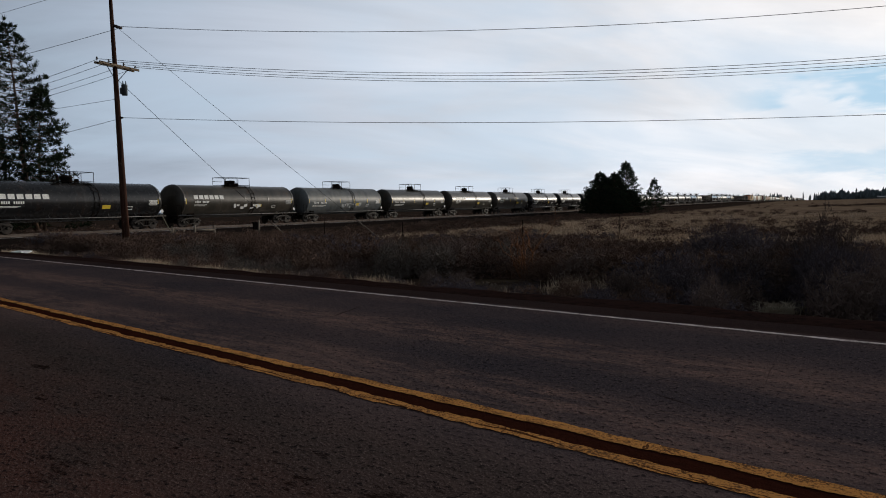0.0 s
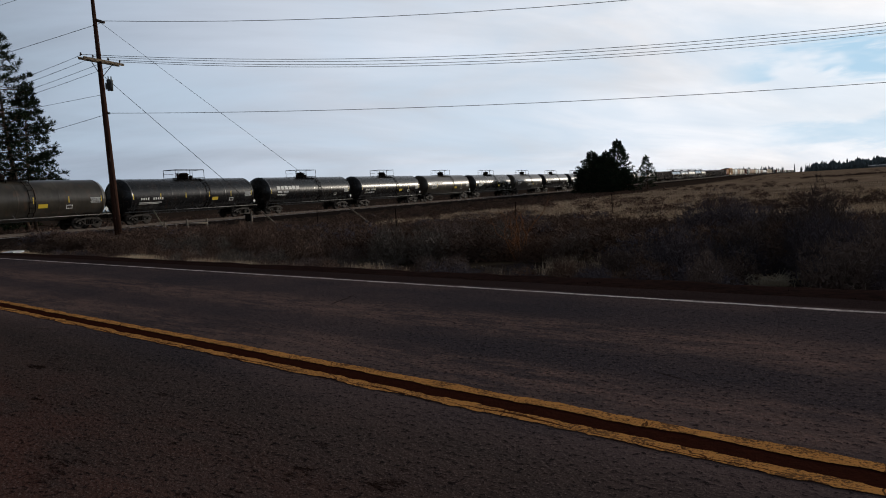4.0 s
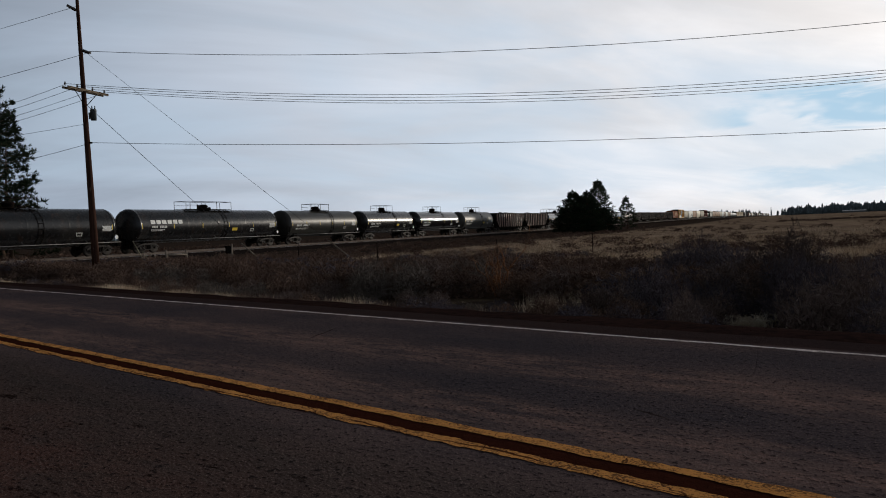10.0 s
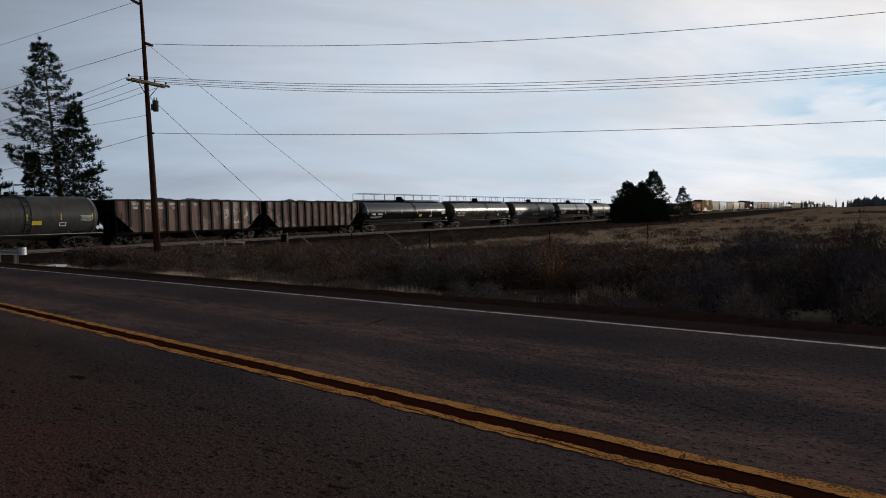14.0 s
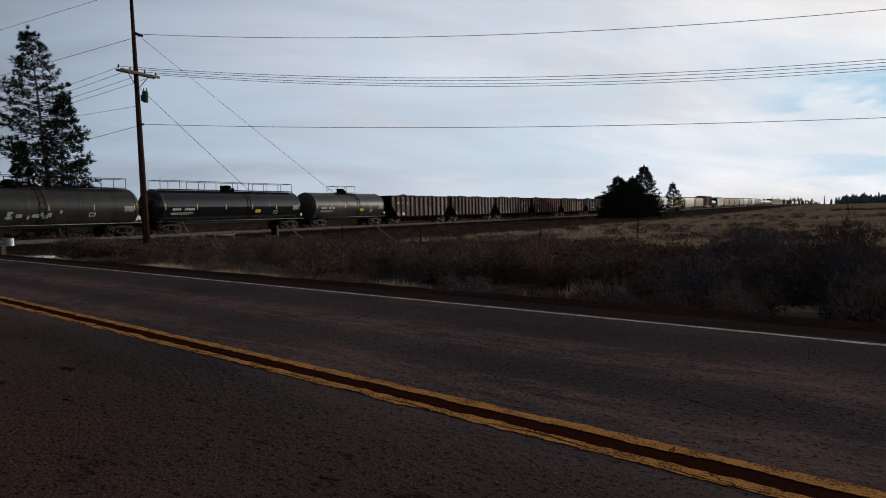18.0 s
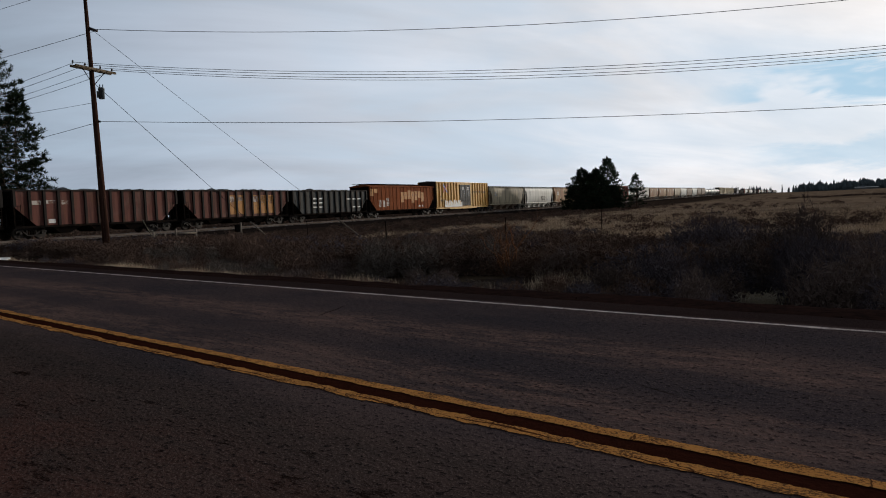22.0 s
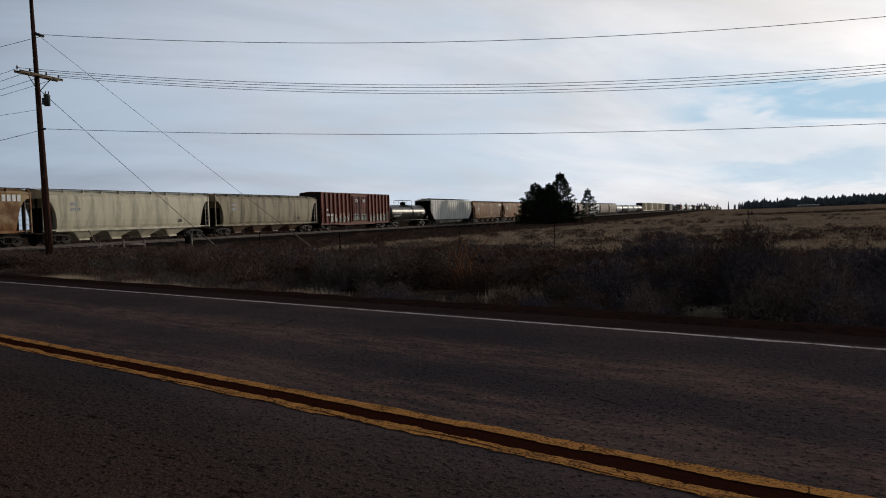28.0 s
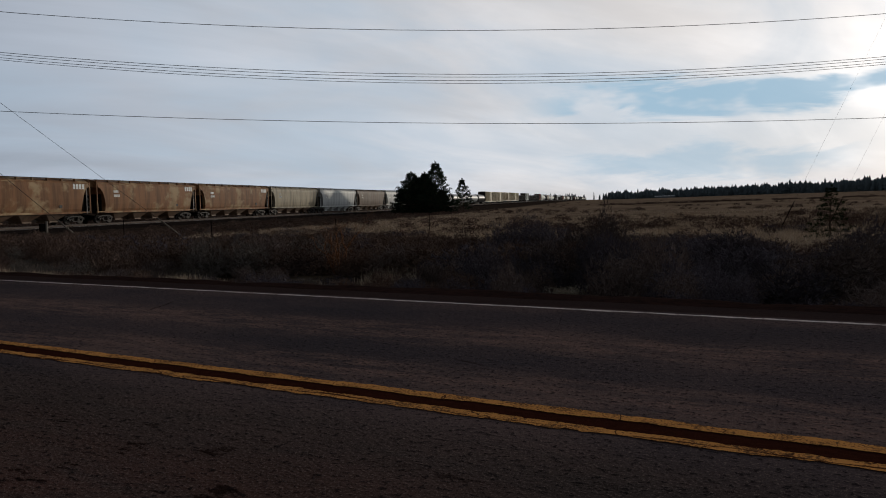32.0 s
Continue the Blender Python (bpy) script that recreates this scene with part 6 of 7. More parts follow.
def pine(name, base, height, spread, seed, mat, label, low=0.12, whorl=0.6, size=0.4, lean=(0, 0), group="pines", blades=11, taper=1.1, thin_foot=1.0, gap=0.0, width=0.075, per=(3, 4, 5)):
    """A pine: whorls of limbs that droop below and rise above, bare inside, with needle brushes towards their upturned tips.
    taper: how far down from the top the crown reaches its full width; thin_foot: length of the lowest limbs."""
    rng = random.Random(seed)
    tree = thing(name, pose(*base), label, "tree", group)
    trunk, crown = Shape(), Shape()
    n = 12

    def axis(f):
        return Vector((lean[0] * f + 0.15 * math.sin(f * 5 + seed) * height / 15, lean[1] * f + 0.15 * math.cos(f * 4 + seed) * height / 15, height * f))

    r0 = height * 0.013 + 0.02
    trunk.pipe([axis(0) - Vector((0, 0, 0.4))] + [axis((i + 1) / n) for i in range(n)], [r0 * (1 - 0.95 * i / n) for i in range(n + 1)], 9)
    f = low
    while f < 0.975:
        g = (f - low) / (1 - low)
        k, a0 = rng.choice(per), rng.uniform(0, 6.283)
        for j in range(k):
            a = a0 + 6.283 * j / k + rng.gauss(0, 0.25)
            if noise.noise((math.cos(a) * 1.3 + seed, math.sin(a) * 1.3, g * 6)) < gap - 0.5:
                continue
            reach = spread * (0.03 + 0.97 * min(1.0, (1 - g) * taper) ** 0.95) * (thin_foot + (1 - thin_foot) * smooth(g, 0.0, 0.4)) * rng.choice((0.62, 0.8, 0.92, 1.0, 1.1))
            out, side = Vector((math.cos(a), math.sin(a), 0)), Vector((-math.sin(a), math.cos(a), 0))
            p0 = axis(f + rng.gauss(0, 0.006))
            slope = -0.26 + 0.36 * g + rng.gauss(0, 0.08)

            def limb(u):
                return p0 + out * reach * u + Vector((0, 0, reach * (slope * u + 0.26 * u ** 3)))

            lr = 0.006 + 0.014 * reach
            trunk.tube(p0, limb(0.5), lr, lr * 0.65, 5, False)
            trunk.tube(limb(0.5), limb(0.97), lr * 0.65, lr * 0.2, 4, False)
            steps = max(3, int(reach * 0.68 / (size * 0.55)))
            for i in range(steps):
                u = 0.32 + 0.68 * (i + rng.random()) / steps
                s = (-1 if i % 2 else 1) * (size * 0.4 + reach * rng.uniform(0.1, 0.34) * (1.2 - u))
                p = limb(u)
                e = p + side * s + out * abs(s) * 0.8 + Vector((0, 0, 0.1 * abs(s) + rng.gauss(0, 0.12 * size)))
                way = (e - p).normalized() * 0.5 + out * 0.3 + Vector((0, 0, 0.3))
                tuft(crown, e, way, size * rng.uniform(0.75, 1.15), blades, rng, width)
                if abs(s) > size:
                    trunk.tube(p, e, 0.03 * size, 0.015 * size, 3, False)
                    tuft(crown, p.lerp(e, 0.55), way, size * rng.uniform(0.6, 0.9), blades - 2, rng, width)
            tuft(crown, limb(1.0), out * 0.7 + Vector((0, 0, 0.45)), size * (0.7 + 0.3 * (1 - g)), blades + 2, rng, width)
        f += whorl * rng.uniform(0.7, 1.3) * (1 - 0.5 * g) / height
    tuft(crown, axis(1.0), Vector((0, 0, 1.6)), size * 1.2, blades + 4, rng, width)
    part("trunk", trunk.mesh("trunk", M["bark"]), tree)
    part("crown", crown.mesh("crown", M[mat]), tree)
    return tree


def build_trees():
    big = "tall dark green pine with an open ragged crown"
    for x, y, h, spread, seed, low, lean, whorl, taper, foot in (
            (-39.8, 72.6, 21.0, 3.9, 3, 0.1, (-2.2, -0.8), 0.55, 2.1, 0.5), (-39.9, 73.6, 14.8, 4.3, 8, 0.08, (0.3, 0), 0.48, 1.05, 0.9),
            (-43.0, 71.6, 10.2, 1.5, 5, 0.08, (0, 0), 0.62, 1.1, 1.0), (-48.6, 71.0, 12.0, 3.2, 6, 0.05, (0, 0), 0.36, 1.9, 1.0), (-51.5, 70.0, 15.0, 4.2, 9, 0.08, (0, 0), 0.55, 1.4, 1.0)):
        pine("pine_tree", (x, y, ground_z(x, y)), h, spread, seed, "needles", big, low, whorl, 0.5, lean, blades=17, taper=taper, thin_foot=foot, gap=0.1, width=0.07)
    clump = "dense dark pine in a clump beside the railway"
    for x, y, h, spread, seed, taper in ((33.2, 154.5, 8.5, 4.0, 21, 1.5), (35.9, 153.4, 8.3, 3.6, 22, 1.5), (38.5, 154.2, 10.6, 4.5, 23, 1.1), (36.6, 157.0, 7.4, 4.6, 24, 1.8), (40.4, 155.5, 4.6, 1.9, 25, 1.3), (31.4, 155.5, 4.8, 2.4, 26, 1.4), (34.6, 155.6, 7.6, 3.8, 27, 1.8)):
        pine("pine_tree", (x, y, ground_z(x, y)), h, spread, seed, "needles_dark", clump, 0.02, 0.34, 0.55, (0, 0), "pines beside the railway", 11, taper, 1.0, -0.1, 0.09, (4, 5, 6))
    pine("pine_tree", (44.9, 155.0, ground_z(44.9, 155)), 7.1, 2.0, 31, "needles_dark", "small dark pine standing alone beside the railway", 0.14, 0.42, 0.42, (-0.2, 0), "pines beside the railway", 12, 1.3, 0.9, 0.0, 0.09)
    x, y = 25.6, 27.7
    pine("young_pine", (x, y, ground_z(x, y)), 2.3, 0.95, 41, "needles_young", "young green pine growing among roadside brush", 0.05, 0.3, 0.17, (0.1, 0), "", 14, 1.1, 1.0, 0.0, 0.055, (3, 4, 5))


def far_conifer(sh, x, y, z, h, w, rng):
    """A far conifer: ragged tiers of branch tips round a stem."""
    tiers = 5
    verts, faces = [(x, y, z + h * 0.97)], []
    for i in range(tiers):
        f = (i + 1) / tiers
        zz = z + h * (1 - f) * 0.95
        k = len(verts)
        n = 6
        for j in range(n):
            a = 2 * math.pi * (j + rng.random() * 0.7) / n
            rr = w * (0.16 + 0.84 * min(1, f * 1.5) ** 0.75) * rng.uniform(0.45, 1.1)
            verts.append((x + rr * math.cos(a), y + rr * math.sin(a), zz - rng.uniform(0, 0.06) * h))
        k0 = len(verts)
        verts.append((x, y, min(z + h, zz + h * 0.34)))
        faces += [(k0, k + j, k + (j + 1) % n) for j in range(n)]
    sh.add(verts, faces)


def build_far_woods():
    rng = random.Random(12)
    sh = Shape()
    # a wood that slants away from the field's far side to the end of the railway
    for i in range(2900):
        f = rng.random()
        az = radians(27.2 + (60 - 27.2) * f)
        d = 1 / ((1 - f) / 1330 + f / 720) * rng.uniform(1.0, 1.2)
        x, y = d * math.sin(az), d * math.cos(az)
        far_conifer(sh, x, y, ground_z(x, y) - 1, (11.5 + 3.5 * noise.noise((az * 60, 2, 2)) + rng.uniform(-4, 2.2)) * (1 + 0.3 * rng.random() ** 7) * 1.15, rng.uniform(3.4, 5.4), rng)
    for i in range(420):
        az = radians(rng.uniform(18, 29))
        d = rng.uniform(1700, 2500)
        x, y = d * math.sin(az), d * math.cos(az)
        if abs(Vector((x, y)).dot(TRACK_N) - TRACK_C) > 30:
            far_conifer(sh, x, y, ground_z(x, y) - 2, rng.uniform(9, 22) if az < radians(27) else rng.uniform(8, 13), rng.uniform(2.5, 4.5), rng)
    for i in range(26):
        az = radians(rng.uniform(21, 27.5))
        d = rng.uniform(1250, 1600)
        x, y = d * math.sin(az), d * math.cos(az)
        if abs(Vector((x, y)).dot(TRACK_N) - TRACK_C) > 20:
            far_conifer(sh, x, y, ground_z(x, y) - 1, rng.uniform(9, 17), rng.uniform(2.0, 3.2), rng)
    for i in range(500):
        az = radians(rng.uniform(-60, 20))
        d = rng.uniform(600, 900)
        x, y = d * math.sin(az), d * math.cos(az)
        far_conifer(sh, x, y, ground_z(x, y) - 1, rng.uniform(2, 4), rng.uniform(2.0, 3.4), rng)
    tagged(new("distant_woods", sh.mesh("distant_woods", M["far_trees_hazed"])), "dark line of conifer woods at the far edge of the field, haze in its colour", "woods", kind="stuff")


def build_far_shed():
    for az, d, length in ((31.3, 1090, 26),):
        x, y = d * math.sin(radians(az)), d * math.cos(radians(az))
        shed = thing("farm_shed", pose(x, y, ground_z(x, y), 0, 0, -az), "long low pale metal shed before distant woods", "shed", "distant sheds")
        part("shed_wall", Shape().box(0, 0, 0.9, length, 8, 2.6).mesh("shed_wall", M["transformer"]), shed)
        part("shed_roof", Shape().add([(-length / 2 - 0.5, -4.6, 2.1), (length / 2 + 0.5, -4.6, 2.1), (length / 2 + 0.5, 0, 3.2), (-length / 2 - 0.5, 0, 3.2), (length / 2 + 0.5, 4.6, 2.1), (-length / 2 - 0.5, 4.6, 2.1)],
                                      [(0, 1, 2, 3), (3, 2, 4, 5)]).mesh("shed_roof", M["transformer"]), shed)


build_trees()
build_far_woods()
build_far_shed()


# ---- brush and grass ----
def shrub_shape(seed, stems, blades, spread=0.9, width=0.006, reach=(0.07, 0.2), split=False, core=0):
    """A leafless roadside shrub, one metre high: bare stems under a lumpy rounded head of fine twigs; core: short stout twigs within."""
    rng = random.Random(seed)
    sh = Shape()

    def head(a, q):
        """A point on the uneven outline: bearing a, height q from 0 to 1."""
        flat = math.sqrt(max(0.0, 1 - q * q)) * (0.82 + 0.36 * noise.noise((math.cos(a) * 1.4, math.sin(a) * 1.4, q * 2 + seed)))
        lump = 1 + 0.34 * noise.noise((math.cos(a) * 2.2 * flat + seed, math.sin(a) * 2.2 * flat, q * 2.0))
        return Vector((math.cos(a) * flat * spread * lump, math.sin(a) * flat * spread * lump, 0.04 + 0.9 * q * lump))

    for _ in range(stems):
        tip = head(rng.uniform(0, 6.283), rng.random()) * rng.uniform(0.8, 1.1)
        sh.tube((tip.x * 0.15 + rng.gauss(0, 0.03), tip.y * 0.15 + rng.gauss(0, 0.03), -0.05), tip, width * 1.1, width * 0.3, 3, False)
    verts, faces = [], []

    def twig(s, d, length, w):
        q = d.cross(Vector((rng.gauss(0, 1), rng.gauss(0, 1), rng.gauss(0, 1)))).normalized() * w
        k = len(verts)
        verts.extend((s - q, s + q, s + d * length))
        faces.append((k, k + 1, k + 2))

    for _ in range(core):
        tip = head(rng.uniform(0, 6.283), rng.random())
        d = Vector((rng.gauss(0, 0.5), rng.gauss(0, 0.5), rng.gauss(0.2, 0.5))).normalized()
        twig(tip * rng.uniform(0.3, 0.84), d, rng.uniform(0.1, 0.22), width * 5)
    # sprays of fine twigs that fan from a common joint
    while len(faces) < blades + core:
        tip = head(rng.uniform(0, 6.283), rng.random() ** 0.85)
        joint = tip * (0.5 + 0.5 * rng.random() ** 0.45)
        way = (tip * 0.8 + Vector((rng.gauss(0, 0.45), rng.gauss(0, 0.45), 0.3 + rng.gauss(0, 0.35)))).normalized()
        for _ in range(6):
            d = (way + Vector((rng.gauss(0, 0.42), rng.gauss(0, 0.42), rng.gauss(0, 0.42)))).normalized()
            twig(joint + Vector((rng.gauss(0, 0.02), rng.gauss(0, 0.02), rng.gauss(0, 0.02))), d, rng.uniform(*reach), width)
    if split:
        return sh, Shape().add(verts, faces)
    return sh.add(verts, faces)


# bleached weeds at the foot of the brush
WEEDS = [(5.87, 12.92), (6.03, 12.98), (5.72, 12.84), (6.80, 13.61), (7.50, 14.01), (2.57, 14.00), (2.78, 13.64), (5.55, 11.32), (6.24, 10.84)]


def build_brush():
    rng = random.Random(77)
    forms = {}
    for mat in ("twig", "twig_grey", "twig_mid", "twig_backlit"):
        forms[mat] = []
        for i in range(4):
            wood, twigs = shrub_shape(100 + i, 30, 3400, 0.95, 0.0046, (0.05, 0.15), True, 900)
            forms[mat].append((wood.mesh("woody_base", M["shrub_wood"]), twigs.mesh("crown", M[mat])))
    words = {"twig": "leafless brown roadside shrub with fine stems", "twig_grey": "grey-brown leafless shrub among dry grass", "twig_mid": "dull brown leafless shrub among darker brush", "twig_backlit": "dense leafless roadside shrub with backlit shade in its colour"}
    spots = []
    weeds = [Vector((*w, 0)) for w in WEEDS]

    def bare(p, r):
        """The trodden strips between the road and the weeds."""
        return any(abs(p.x * w.y - p.y * w.x) < r * w.length and p.length < w.length + 0.3 for w in weeds[:3] + weeds[7:])

    def shrub(a, b, hgt, wid, mat):
        p = road_point(a, b)
        ob = thing("shrub", pose(p.x, p.y, ground_z(p.x, p.y) - 0.03, 0, 0, rng.uniform(0, 360)), words[mat], "shrub", "roadside shrubs")
        wood, twigs = rng.choice(forms[mat])
        part("woody_base", wood, ob)
        part("crown", twigs, ob)
        ob.scale = (wid, wid * rng.uniform(0.85, 1.15), hgt)

    tries = 0
    while len(spots) < 290 and tries < 16000:
        tries += 1
        b = rng.uniform(-34, 34)
        right = smooth(-b, -12, 6)
        a = 10.6 + 9.5 * rng.random() ** 1.15 + 0.5 * (1 - right)
        p = road_point(a, b)
        if not -38 < math.degrees(math.atan2(p.x, p.y)) < 56:
            continue
        # big mounds first, small ones in what is left between them
        size = (1.0 if tries < 800 else 0.72 if tries < 3200 else 0.45) * rng.uniform(0.8, 1.2)
        if a < 12.3:
            size = min(size, 0.3 + 0.28 * (a - 10.6))
        wid = size * (0.85 + 0.5 * right)
        if any((a - q) ** 2 + (b - w) ** 2 < (0.55 * (wid + r)) ** 2 for q, w, r in spots):
            continue
        if bare(p, 0.2 + 0.7 * wid):
            continue
        thin = noise.noise((a * 0.25, b * 0.12, 2))
        if thin < (-0.12 if b > 8 else -0.5):
            continue
        spots.append((a, b, wid))
        kind = noise.noise((a * 0.3, b * 0.16, 11)) + rng.gauss(0, 0.26)
        # shrubs turn darker towards the right, carrying backlit shade in their colour
        mat = "twig_mid" if b < 20 and rng.random() < 0.45 else "twig_backlit" if kind + 1.3 * smooth(-b, -16, -3) > 0.62 else "twig_grey" if kind < -0.08 and b > 8 else "twig"
        crest = 1 + 0.4 * noise.noise((a * 0.12, b * 0.3, 31))
        shrub(a, b, size * rng.choice((0.8, 0.95, 1.1, 1.3)) * (0.82 + 0.86 * right) * crest * (1 - 0.45 * smooth(-b, -0.12 * a, -0.03 * a)), wid, mat)
    strewn = rng.getstate()
    # taller dark shrubs that break the straw behind the brush
    for x, y, k in ((7.3, 20.6, 1.25), (8.3, 21.6, 1.6), (8.9, 21.2, 1.5), (10.2, 21.4, 1.2), (6.2, 23.5, 0.8), (3.9, 26.5, 0.8), (9.4, 25.0, 0.9)):
        p = Vector((x, y))
        shrub(p.dot(ROAD_M), p.dot(ROAD_U), k, 0.95 * k, "twig_backlit")
    # the orange-stemmed bush
    ob = thing("red_stem_bush", pose(2.3, 20.85, ground_z(2.3, 20.85)), "upright bush with forked orange-brown stems among grey brush", "shrub")
    spray = shrub_shape(55, 30, 620, 0.62, 0.0052, (0.05, 0.15))
    part("crown", Shape().add([(x, y, 1.15 * z) for x, y, z in spray.v], spray.f).mesh("crown", M["twig_orange"]), ob)
    for i in range(8):
        stem = Shape()
        turn, lean = i * 2.4 + rng.uniform(-0.4, 0.4), rng.uniform(0.1, 0.42)

        def fork(p, d, length, r, depth):
            bend = p + d * (length * 0.5) + Vector((rng.gauss(0, 0.07), rng.gauss(0, 0.07), rng.gauss(0, 0.03))) * length * 1.4
            q = p + d * length
            stem.pipe([p, bend, q], [r, r * 0.85, r * 0.68], 4, False)
            if depth:
                for side in (-1, 1):
                    e = (d + Vector((0.5 * side * math.cos(turn + depth), 0.5 * side * math.sin(turn + depth), rng.uniform(-0.3, 0.3)))).normalized()
                    fork(q, e, length * rng.uniform(0.4, 0.85), r * 0.62, depth - 1)

        d = Vector((math.cos(turn) * lean, math.sin(turn) * lean, 1)).normalized()
        fork(Vector((0.08 * math.cos(turn), 0.08 * math.sin(turn), -0.05)), d, rng.uniform(0.5, 0.95), 0.017, 3)
        part("stem", stem.mesh("stem", M["stem_orange"]), ob)
    rng.setstate(strewn)
    # further brush, too many to count
    forms2 = [shrub_shape(200 + i, 8, 700, 0.95, 0.011, (0.08, 0.2), False, 60) for i in range(5)]
    forms3 = [shrub_shape(300 + i, 4, 210, 1.0, 0.03, (0.12, 0.28), False, 24) for i in range(4)]

    def strew(sh, src, x, y, k, flat, turn):
        c, q, z = math.cos(turn) * k, math.sin(turn) * k, ground_z(x, y)
        sh.add([(x + c * u - q * v, y + q * u + c * v, z + k * flat * w) for u, v, w in src.v], src.f)

    dark, pale = Shape(), Shape()
    n, tries = 0, 0
    while n < 1350 and tries < 40000:
        tries += 1
        a = 16.5 + 36 * rng.random() ** 1.5
        b = rng.uniform(-60, 55)
        p = road_point(a, b)
        if p.to_2d().dot(TRACK_N) > TRACK_C - 5.5 or not -40 < math.degrees(math.atan2(p.x, p.y)) < 58:
            continue
        right = smooth(-b, -2, 16)
        shade = smooth(-b, -18, -2)
        keep = noise.noise((p.x * 0.09, p.y * 0.09, 4)) + 0.5 * noise.noise((p.x * 0.3, p.y * 0.3, 7))
        if keep < (-0.4 if a < 25 else -0.05 if a < 31 else 0.3) - (0.7 if a < 30 else 0.1) * right - 0.75 * (smooth(b, 14, 26) if a < 30 else smooth(-p.x, 6, 16)):
            continue
        k = rng.choice((0.6, 0.8, 1.0, 1.3)) * (1.3 if a < 24 else 1.0 if a < 32 else 0.8) * (0.85 + 0.45 * right * (1 if a < 32 else 0.4))
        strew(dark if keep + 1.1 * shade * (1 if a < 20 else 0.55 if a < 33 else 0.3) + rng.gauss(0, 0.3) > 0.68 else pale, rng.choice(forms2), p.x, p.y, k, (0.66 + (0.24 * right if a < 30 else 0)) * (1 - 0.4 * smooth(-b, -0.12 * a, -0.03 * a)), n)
        n += 1
    for i in range(420):
        b, a = rng.uniform(-34, 18), 10.3 + 2.6 * rng.random()
        p = road_point(a, b)
        if -38 < math.degrees(math.atan2(p.x, p.y)) < 56 and not bare(p, 0.4):
            strew(dark if rng.random() < 0.25 + 0.6 * smooth(-b, -14, -2) else pale, rng.choice(forms2), p.x, p.y, rng.uniform(0.16, 0.42), 0.8, i)
    for i in range(900):
        p = track_point(rng.uniform(-12, 150), rng.uniform(29, 47.2))
        if p.to_2d().dot(ROAD_M) > 13:
            strew(pale, rng.choice(forms3), p.x, p.y, rng.uniform(0.3, 0.75), 0.6, i)
    tagged(new("sagebrush", pale.mesh("sagebrush", M["twig"])), "low grey-brown brush scattered over the dry field", "brush", kind="stuff")
    tagged(new("dark_brush", dark.mesh("dark_brush", M["twig_backlit"])), "leafless brush massed between road and field, coloured dark as backlit", "brush", kind="stuff")
    sh2 = Shape()
    for i in range(420):
        p = track_point(rng.uniform(-25, 170), TRACK_C + rng.uniform(6, 26))
        strew(sh2, rng.choice(forms3), p.x, p.y, rng.uniform(0.8, 1.5), 0.8, i)
    tagged(new("track_brush", sh2.mesh("track_brush", M["twig"])), "dark brush along the far side of the railway", "brush", kind="stuff")
    # low rounded bushes out on the field, and a straggling row of them along an old ditch
    sh = Shape()
    for i in range(3300):
        d = 44 * (9.0 ** rng.random())
        az = radians(rng.uniform(-14, 58))
        x, y = d * math.sin(az), d * math.cos(az)
        if Vector((x, y)).dot(TRACK_N) > TRACK_C - 9 or noise.noise((x * 0.03, y * 0.03, 1)) + 0.7 * noise.noise((x * 0.1, y * 0.1, 6)) < -0.06 + 0.3 * smooth(d, 80, 200):
            continue
        strew(sh, rng.choice(forms3), x, y, rng.choice((0.3, 0.4, 0.55, 0.9)) * rng.uniform(0.8, 1.2), 0.6, i)
    for i in range(420):
        az = rng.uniform(26.5, 52)
        d = 235 + 5.0 * (az - 26.5) + rng.gauss(0, 5) + 14 * noise.noise((az * 0.6, 1, 5))
        if noise.noise((az * 0.9, 3, 2)) < -0.25:
            continue
        strew(sh, rng.choice(forms3), d * math.sin(radians(az)), d * math.cos(radians(az)), rng.uniform(0.7, 1.5), 0.5, i)
    tagged(new("tussocks", sh.mesh("tussocks", M["twig"])), "low brown bushes dotted over the far field", "brush", kind="stuff")


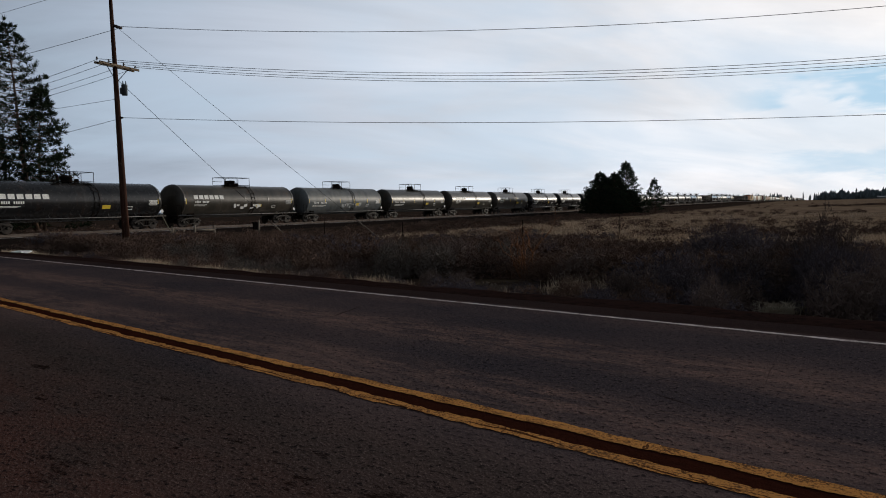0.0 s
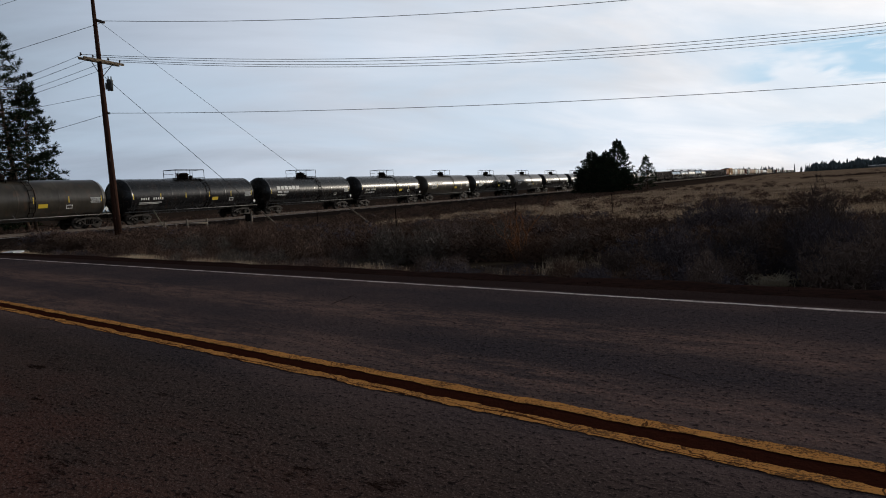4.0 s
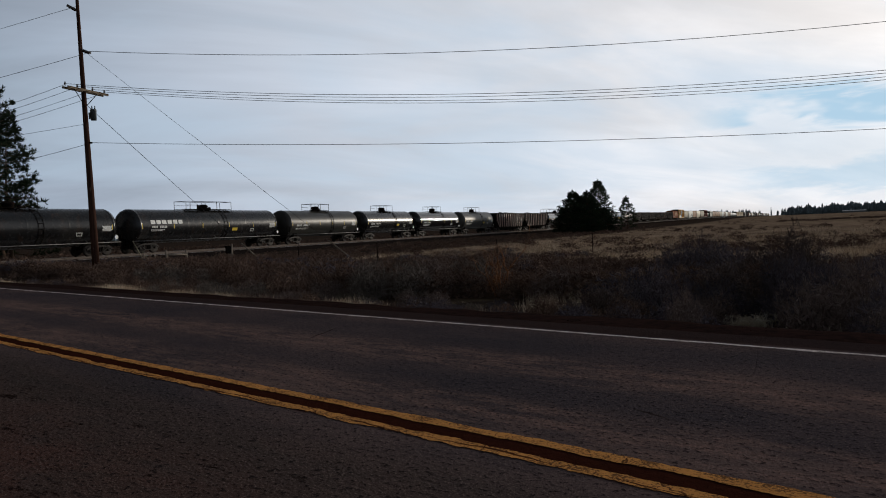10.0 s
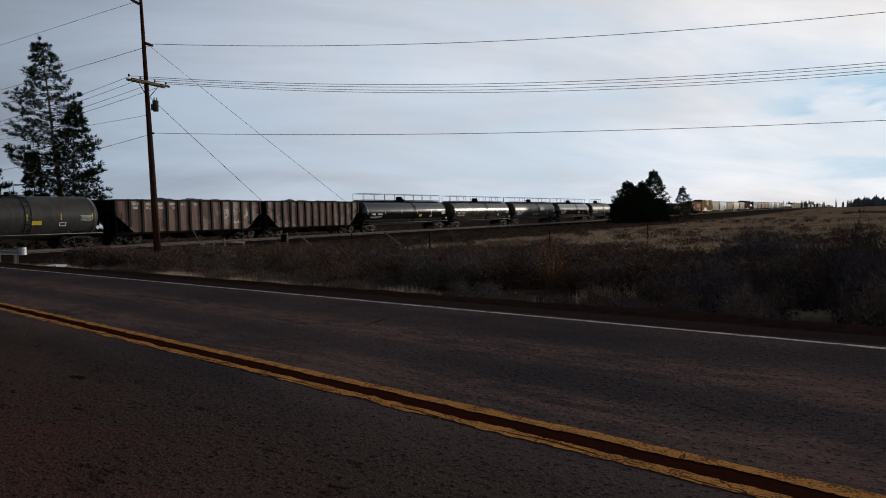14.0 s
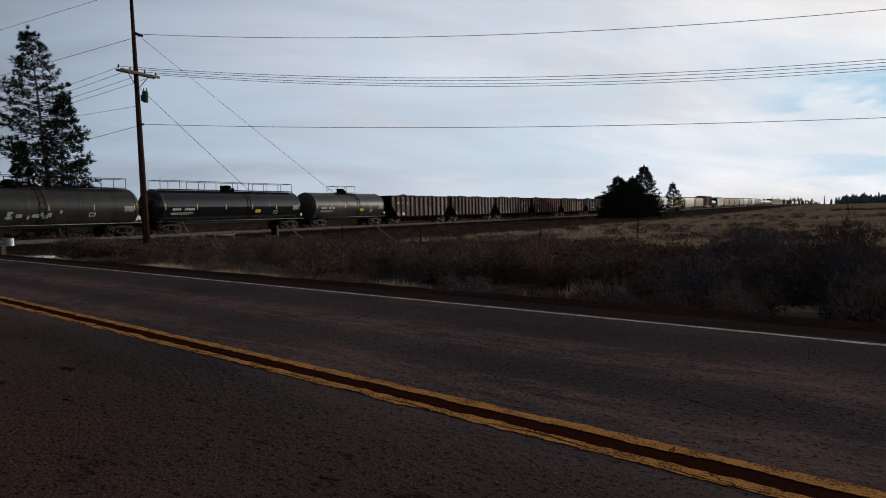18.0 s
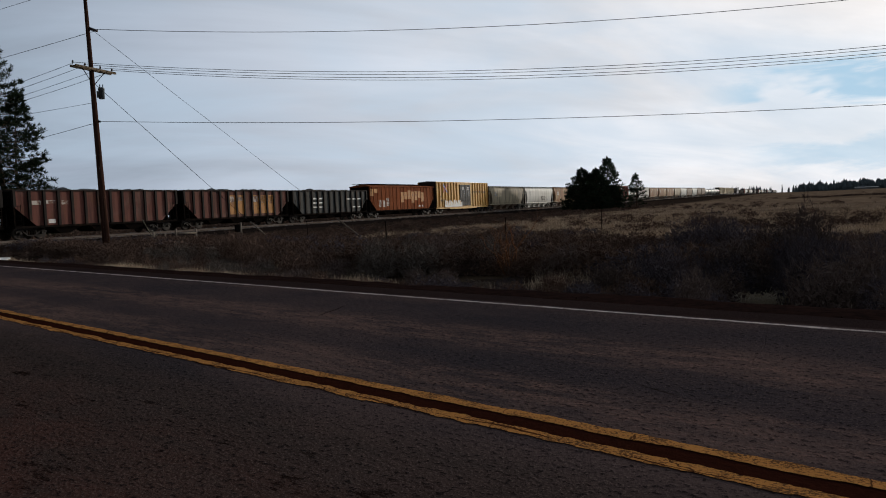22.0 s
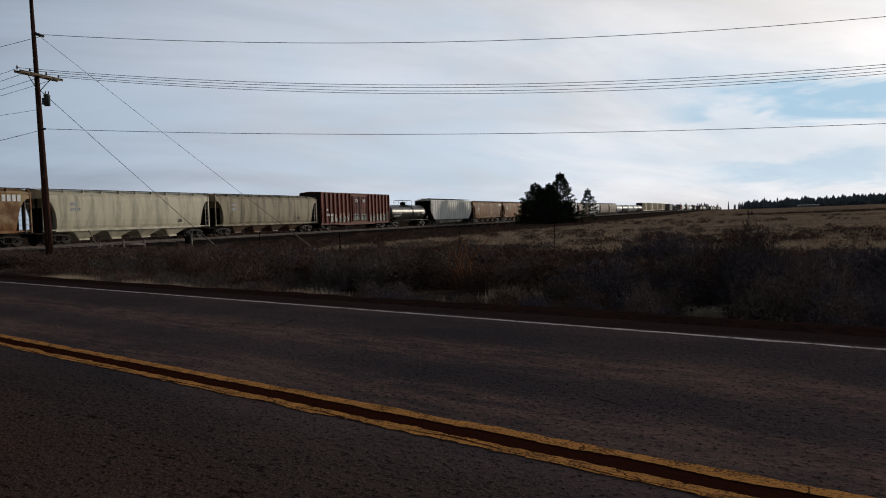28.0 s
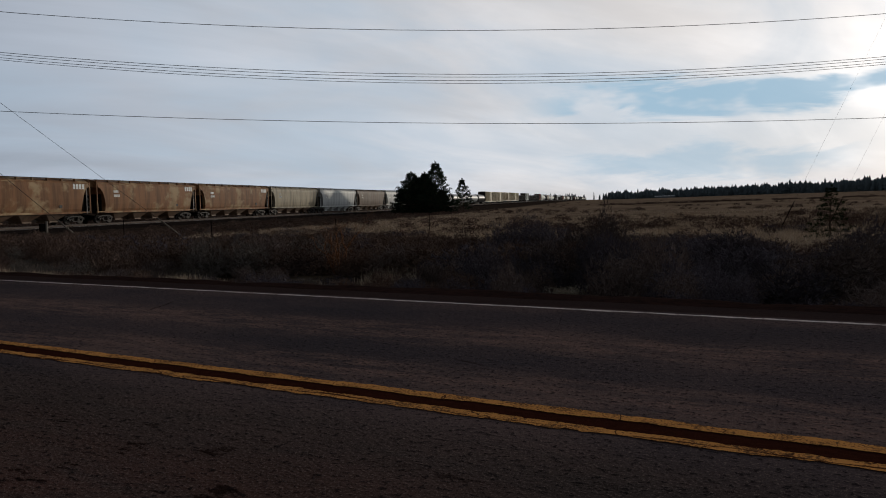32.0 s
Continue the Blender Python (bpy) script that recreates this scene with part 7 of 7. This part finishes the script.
def build_grass():
    rng = random.Random(31)
    sh = Shape()

    def clump(x, y, blades, hgt, wide, w):
        z = ground_z(x, y)
        verts, faces = [], []
        for _ in range(blades):
            a = rng.uniform(0, 6.283)
            o = Vector((x + rng.gauss(0, wide), y + rng.gauss(0, wide), z - 0.02))
            lean = Vector((math.cos(a), math.sin(a), 0)) * hgt * rng.uniform(0.05, 0.75)
            side = Vector((-math.sin(a), math.cos(a), 0)) * w
            k = len(verts)
            verts += [o - side, o + side, o + lean + Vector((0, 0, hgt * rng.uniform(0.5, 1.1)))]
            faces.append((k, k + 1, k + 2))
        sh.add(verts, faces)

    for _ in range(4200):
        b = rng.uniform(-32, 48)
        a = 10.2 + 7.0 * rng.random() ** 1.4
        p = road_point(a, b)
        if noise.noise((a * 0.9, b * 0.3, 9)) + 0.4 * noise.noise((p.x * 1.5, p.y * 1.5, 3)) < (0.34 if b > 8 else 0.62):
            continue
        clump(p.x, p.y, 26, rng.choice((0.08, 0.12, 0.16, 0.24)), 0.13, 0.004)
    for _ in range(1000):
        b = rng.uniform(12, 42)
        a = 10.4 + 3.0 * rng.random() ** 1.4 + 0.4 * noise.noise((b * 0.4, 2, 6))
        if noise.noise((b * 0.36, a * 0.6, 17)) < 0.13:
            continue
        p = road_point(a, b)
        clump(p.x, p.y, 100, rng.uniform(0.1, 0.26), 0.26, 0.008)
    for _ in range(900):
        b, a = rng.uniform(9, 38), 13.0 + 11 * rng.random()
        p = road_point(a, b)
        if noise.noise((a * 0.3, b * 0.22, 51)) < 0.12:
            continue
        clump(p.x, p.y, 30, rng.uniform(0.3, 0.65), 0.2, 0.006)
    for i, (x, y) in enumerate(WEEDS):
        weed, big = Shape(), 1.0 if i < 3 else 0.7
        for _ in range(int(120 * big)):
            a, o = rng.uniform(0, 6.283), Vector((rng.gauss(0, 0.1 * big), rng.gauss(0, 0.1 * big), -0.02))
            out = Vector((math.cos(a), math.sin(a), 0))
            mid = o + out * rng.uniform(0.02, 0.16) * big + Vector((0, 0, rng.uniform(0.12, 0.34) * big))
            tip = mid + Vector((rng.gauss(0, 0.1), rng.gauss(0, 0.1), rng.gauss(0.02, 0.06)))
            weed.tube(o, mid, 0.0036, 0.003, 3, False)
            weed.tube(mid, tip, 0.0042, 0.0012, 3, False)
        thing("dead_weed", pose(x, y, ground_z(x, y)), "bleached curling dead weed at the roadside", "weed", "dead weeds", weed.mesh("dead_weed", M["bleached"]))
    for _ in range(5200):
        d = 17 * (9.0 ** rng.random())
        az = radians(rng.uniform(-36, 58))
        x, y = d * math.sin(az), d * math.cos(az)
        if Vector((x, y)).dot(TRACK_N) > TRACK_C - 22 or Vector((x, y)).dot(ROAD_M) < 12:
            continue
        if noise.noise((x * 0.07, y * 0.07, 14)) < -0.1 + 0.5 * smooth(Vector((x, y)).dot(ROAD_U), 4, 16):
            continue
        k = min(1.0, d / 60)
        clump(x, y, 12, rng.uniform(0.25, 0.5), 0.15 + 0.25 * k, 0.006 + 0.014 * k)
    for _ in range(2600):
        az, d = radians(rng.uniform(-9, 40)), rng.uniform(40, 84)
        x, y = d * math.sin(az), d * math.cos(az)
        if Vector((x, y)).dot(TRACK_N) > 29 + 4 * noise.noise((x * 0.2, y * 0.2, 9)) or noise.noise((x * 0.13, y * 0.13, 41)) < -0.1:
            continue
        clump(x, y, 20, rng.uniform(0.2, 0.42), 0.4, 0.022)
    for _ in range(5200):
        d = 24 * (5.5 ** rng.random())
        az = radians(rng.uniform(-4, 58))
        x, y = d * math.sin(az), d * math.cos(az)
        if Vector((x, y)).dot(TRACK_N) > TRACK_C - 23 or Vector((x, y)).dot(ROAD_M) < 17 or noise.noise((x * 0.16, y * 0.16, 21)) < -0.15:
            continue
        clump(x, y, 9, rng.uniform(0.15, 0.38), 0.2 + d * 0.004, 0.006 + d * 0.00025)
    tagged(new("dry_grass", sh.mesh("dry_grass", M["straw"])), "pale dry grass in tufts along the roadside and field", "grass", kind="stuff")


def build_gravel():
    """Loose cinders and clods along the edge of the asphalt."""
    rng = random.Random(8)
    sh = Shape()
    for _ in range(5200):
        b = rng.uniform(-26, 30)
        a = 7.75 + 3.4 * rng.random() ** 1.2
        p = road_point(a, b)
        z, r = ground_z(p.x, p.y), rng.uniform(0.006, 0.017)
        q = [Vector((p.x + r * rng.uniform(0.6, 1.4) * math.cos(k * 1.57 + 0.5), p.y + r * rng.uniform(0.6, 1.4) * math.sin(k * 1.57 + 0.5), z - 0.01)) for k in range(4)]
        sh.add(q + [Vector((p.x, p.y, z + r * rng.uniform(0.2, 0.5)))], [(0, 1, 4), (1, 2, 4), (2, 3, 4), (3, 0, 4)])
    tagged(new("cinders", sh.mesh("cinders", M["cinder"])), "loose red-brown cinders along the road shoulder", "gravel", kind="stuff")


build_brush()
build_grass()
build_gravel()
build_ties(TRACK)


# ---- what moves ----
def motions():
    for s0, car in CARS:
        stops = {0.0, 0.1, 31.9, 32.0}
        for edge in (500, 412, 325, 237, 150):
            t = (s0 - edge) / SPEED
            if 0.3 < t < 31.7:
                stops.add(round(t * 30) / 30)
        stops |= {8.0, 16.0, 24.0}
        walk(car, [(t, car_pose(s0, t)) for t in sorted(stops)])


motions()
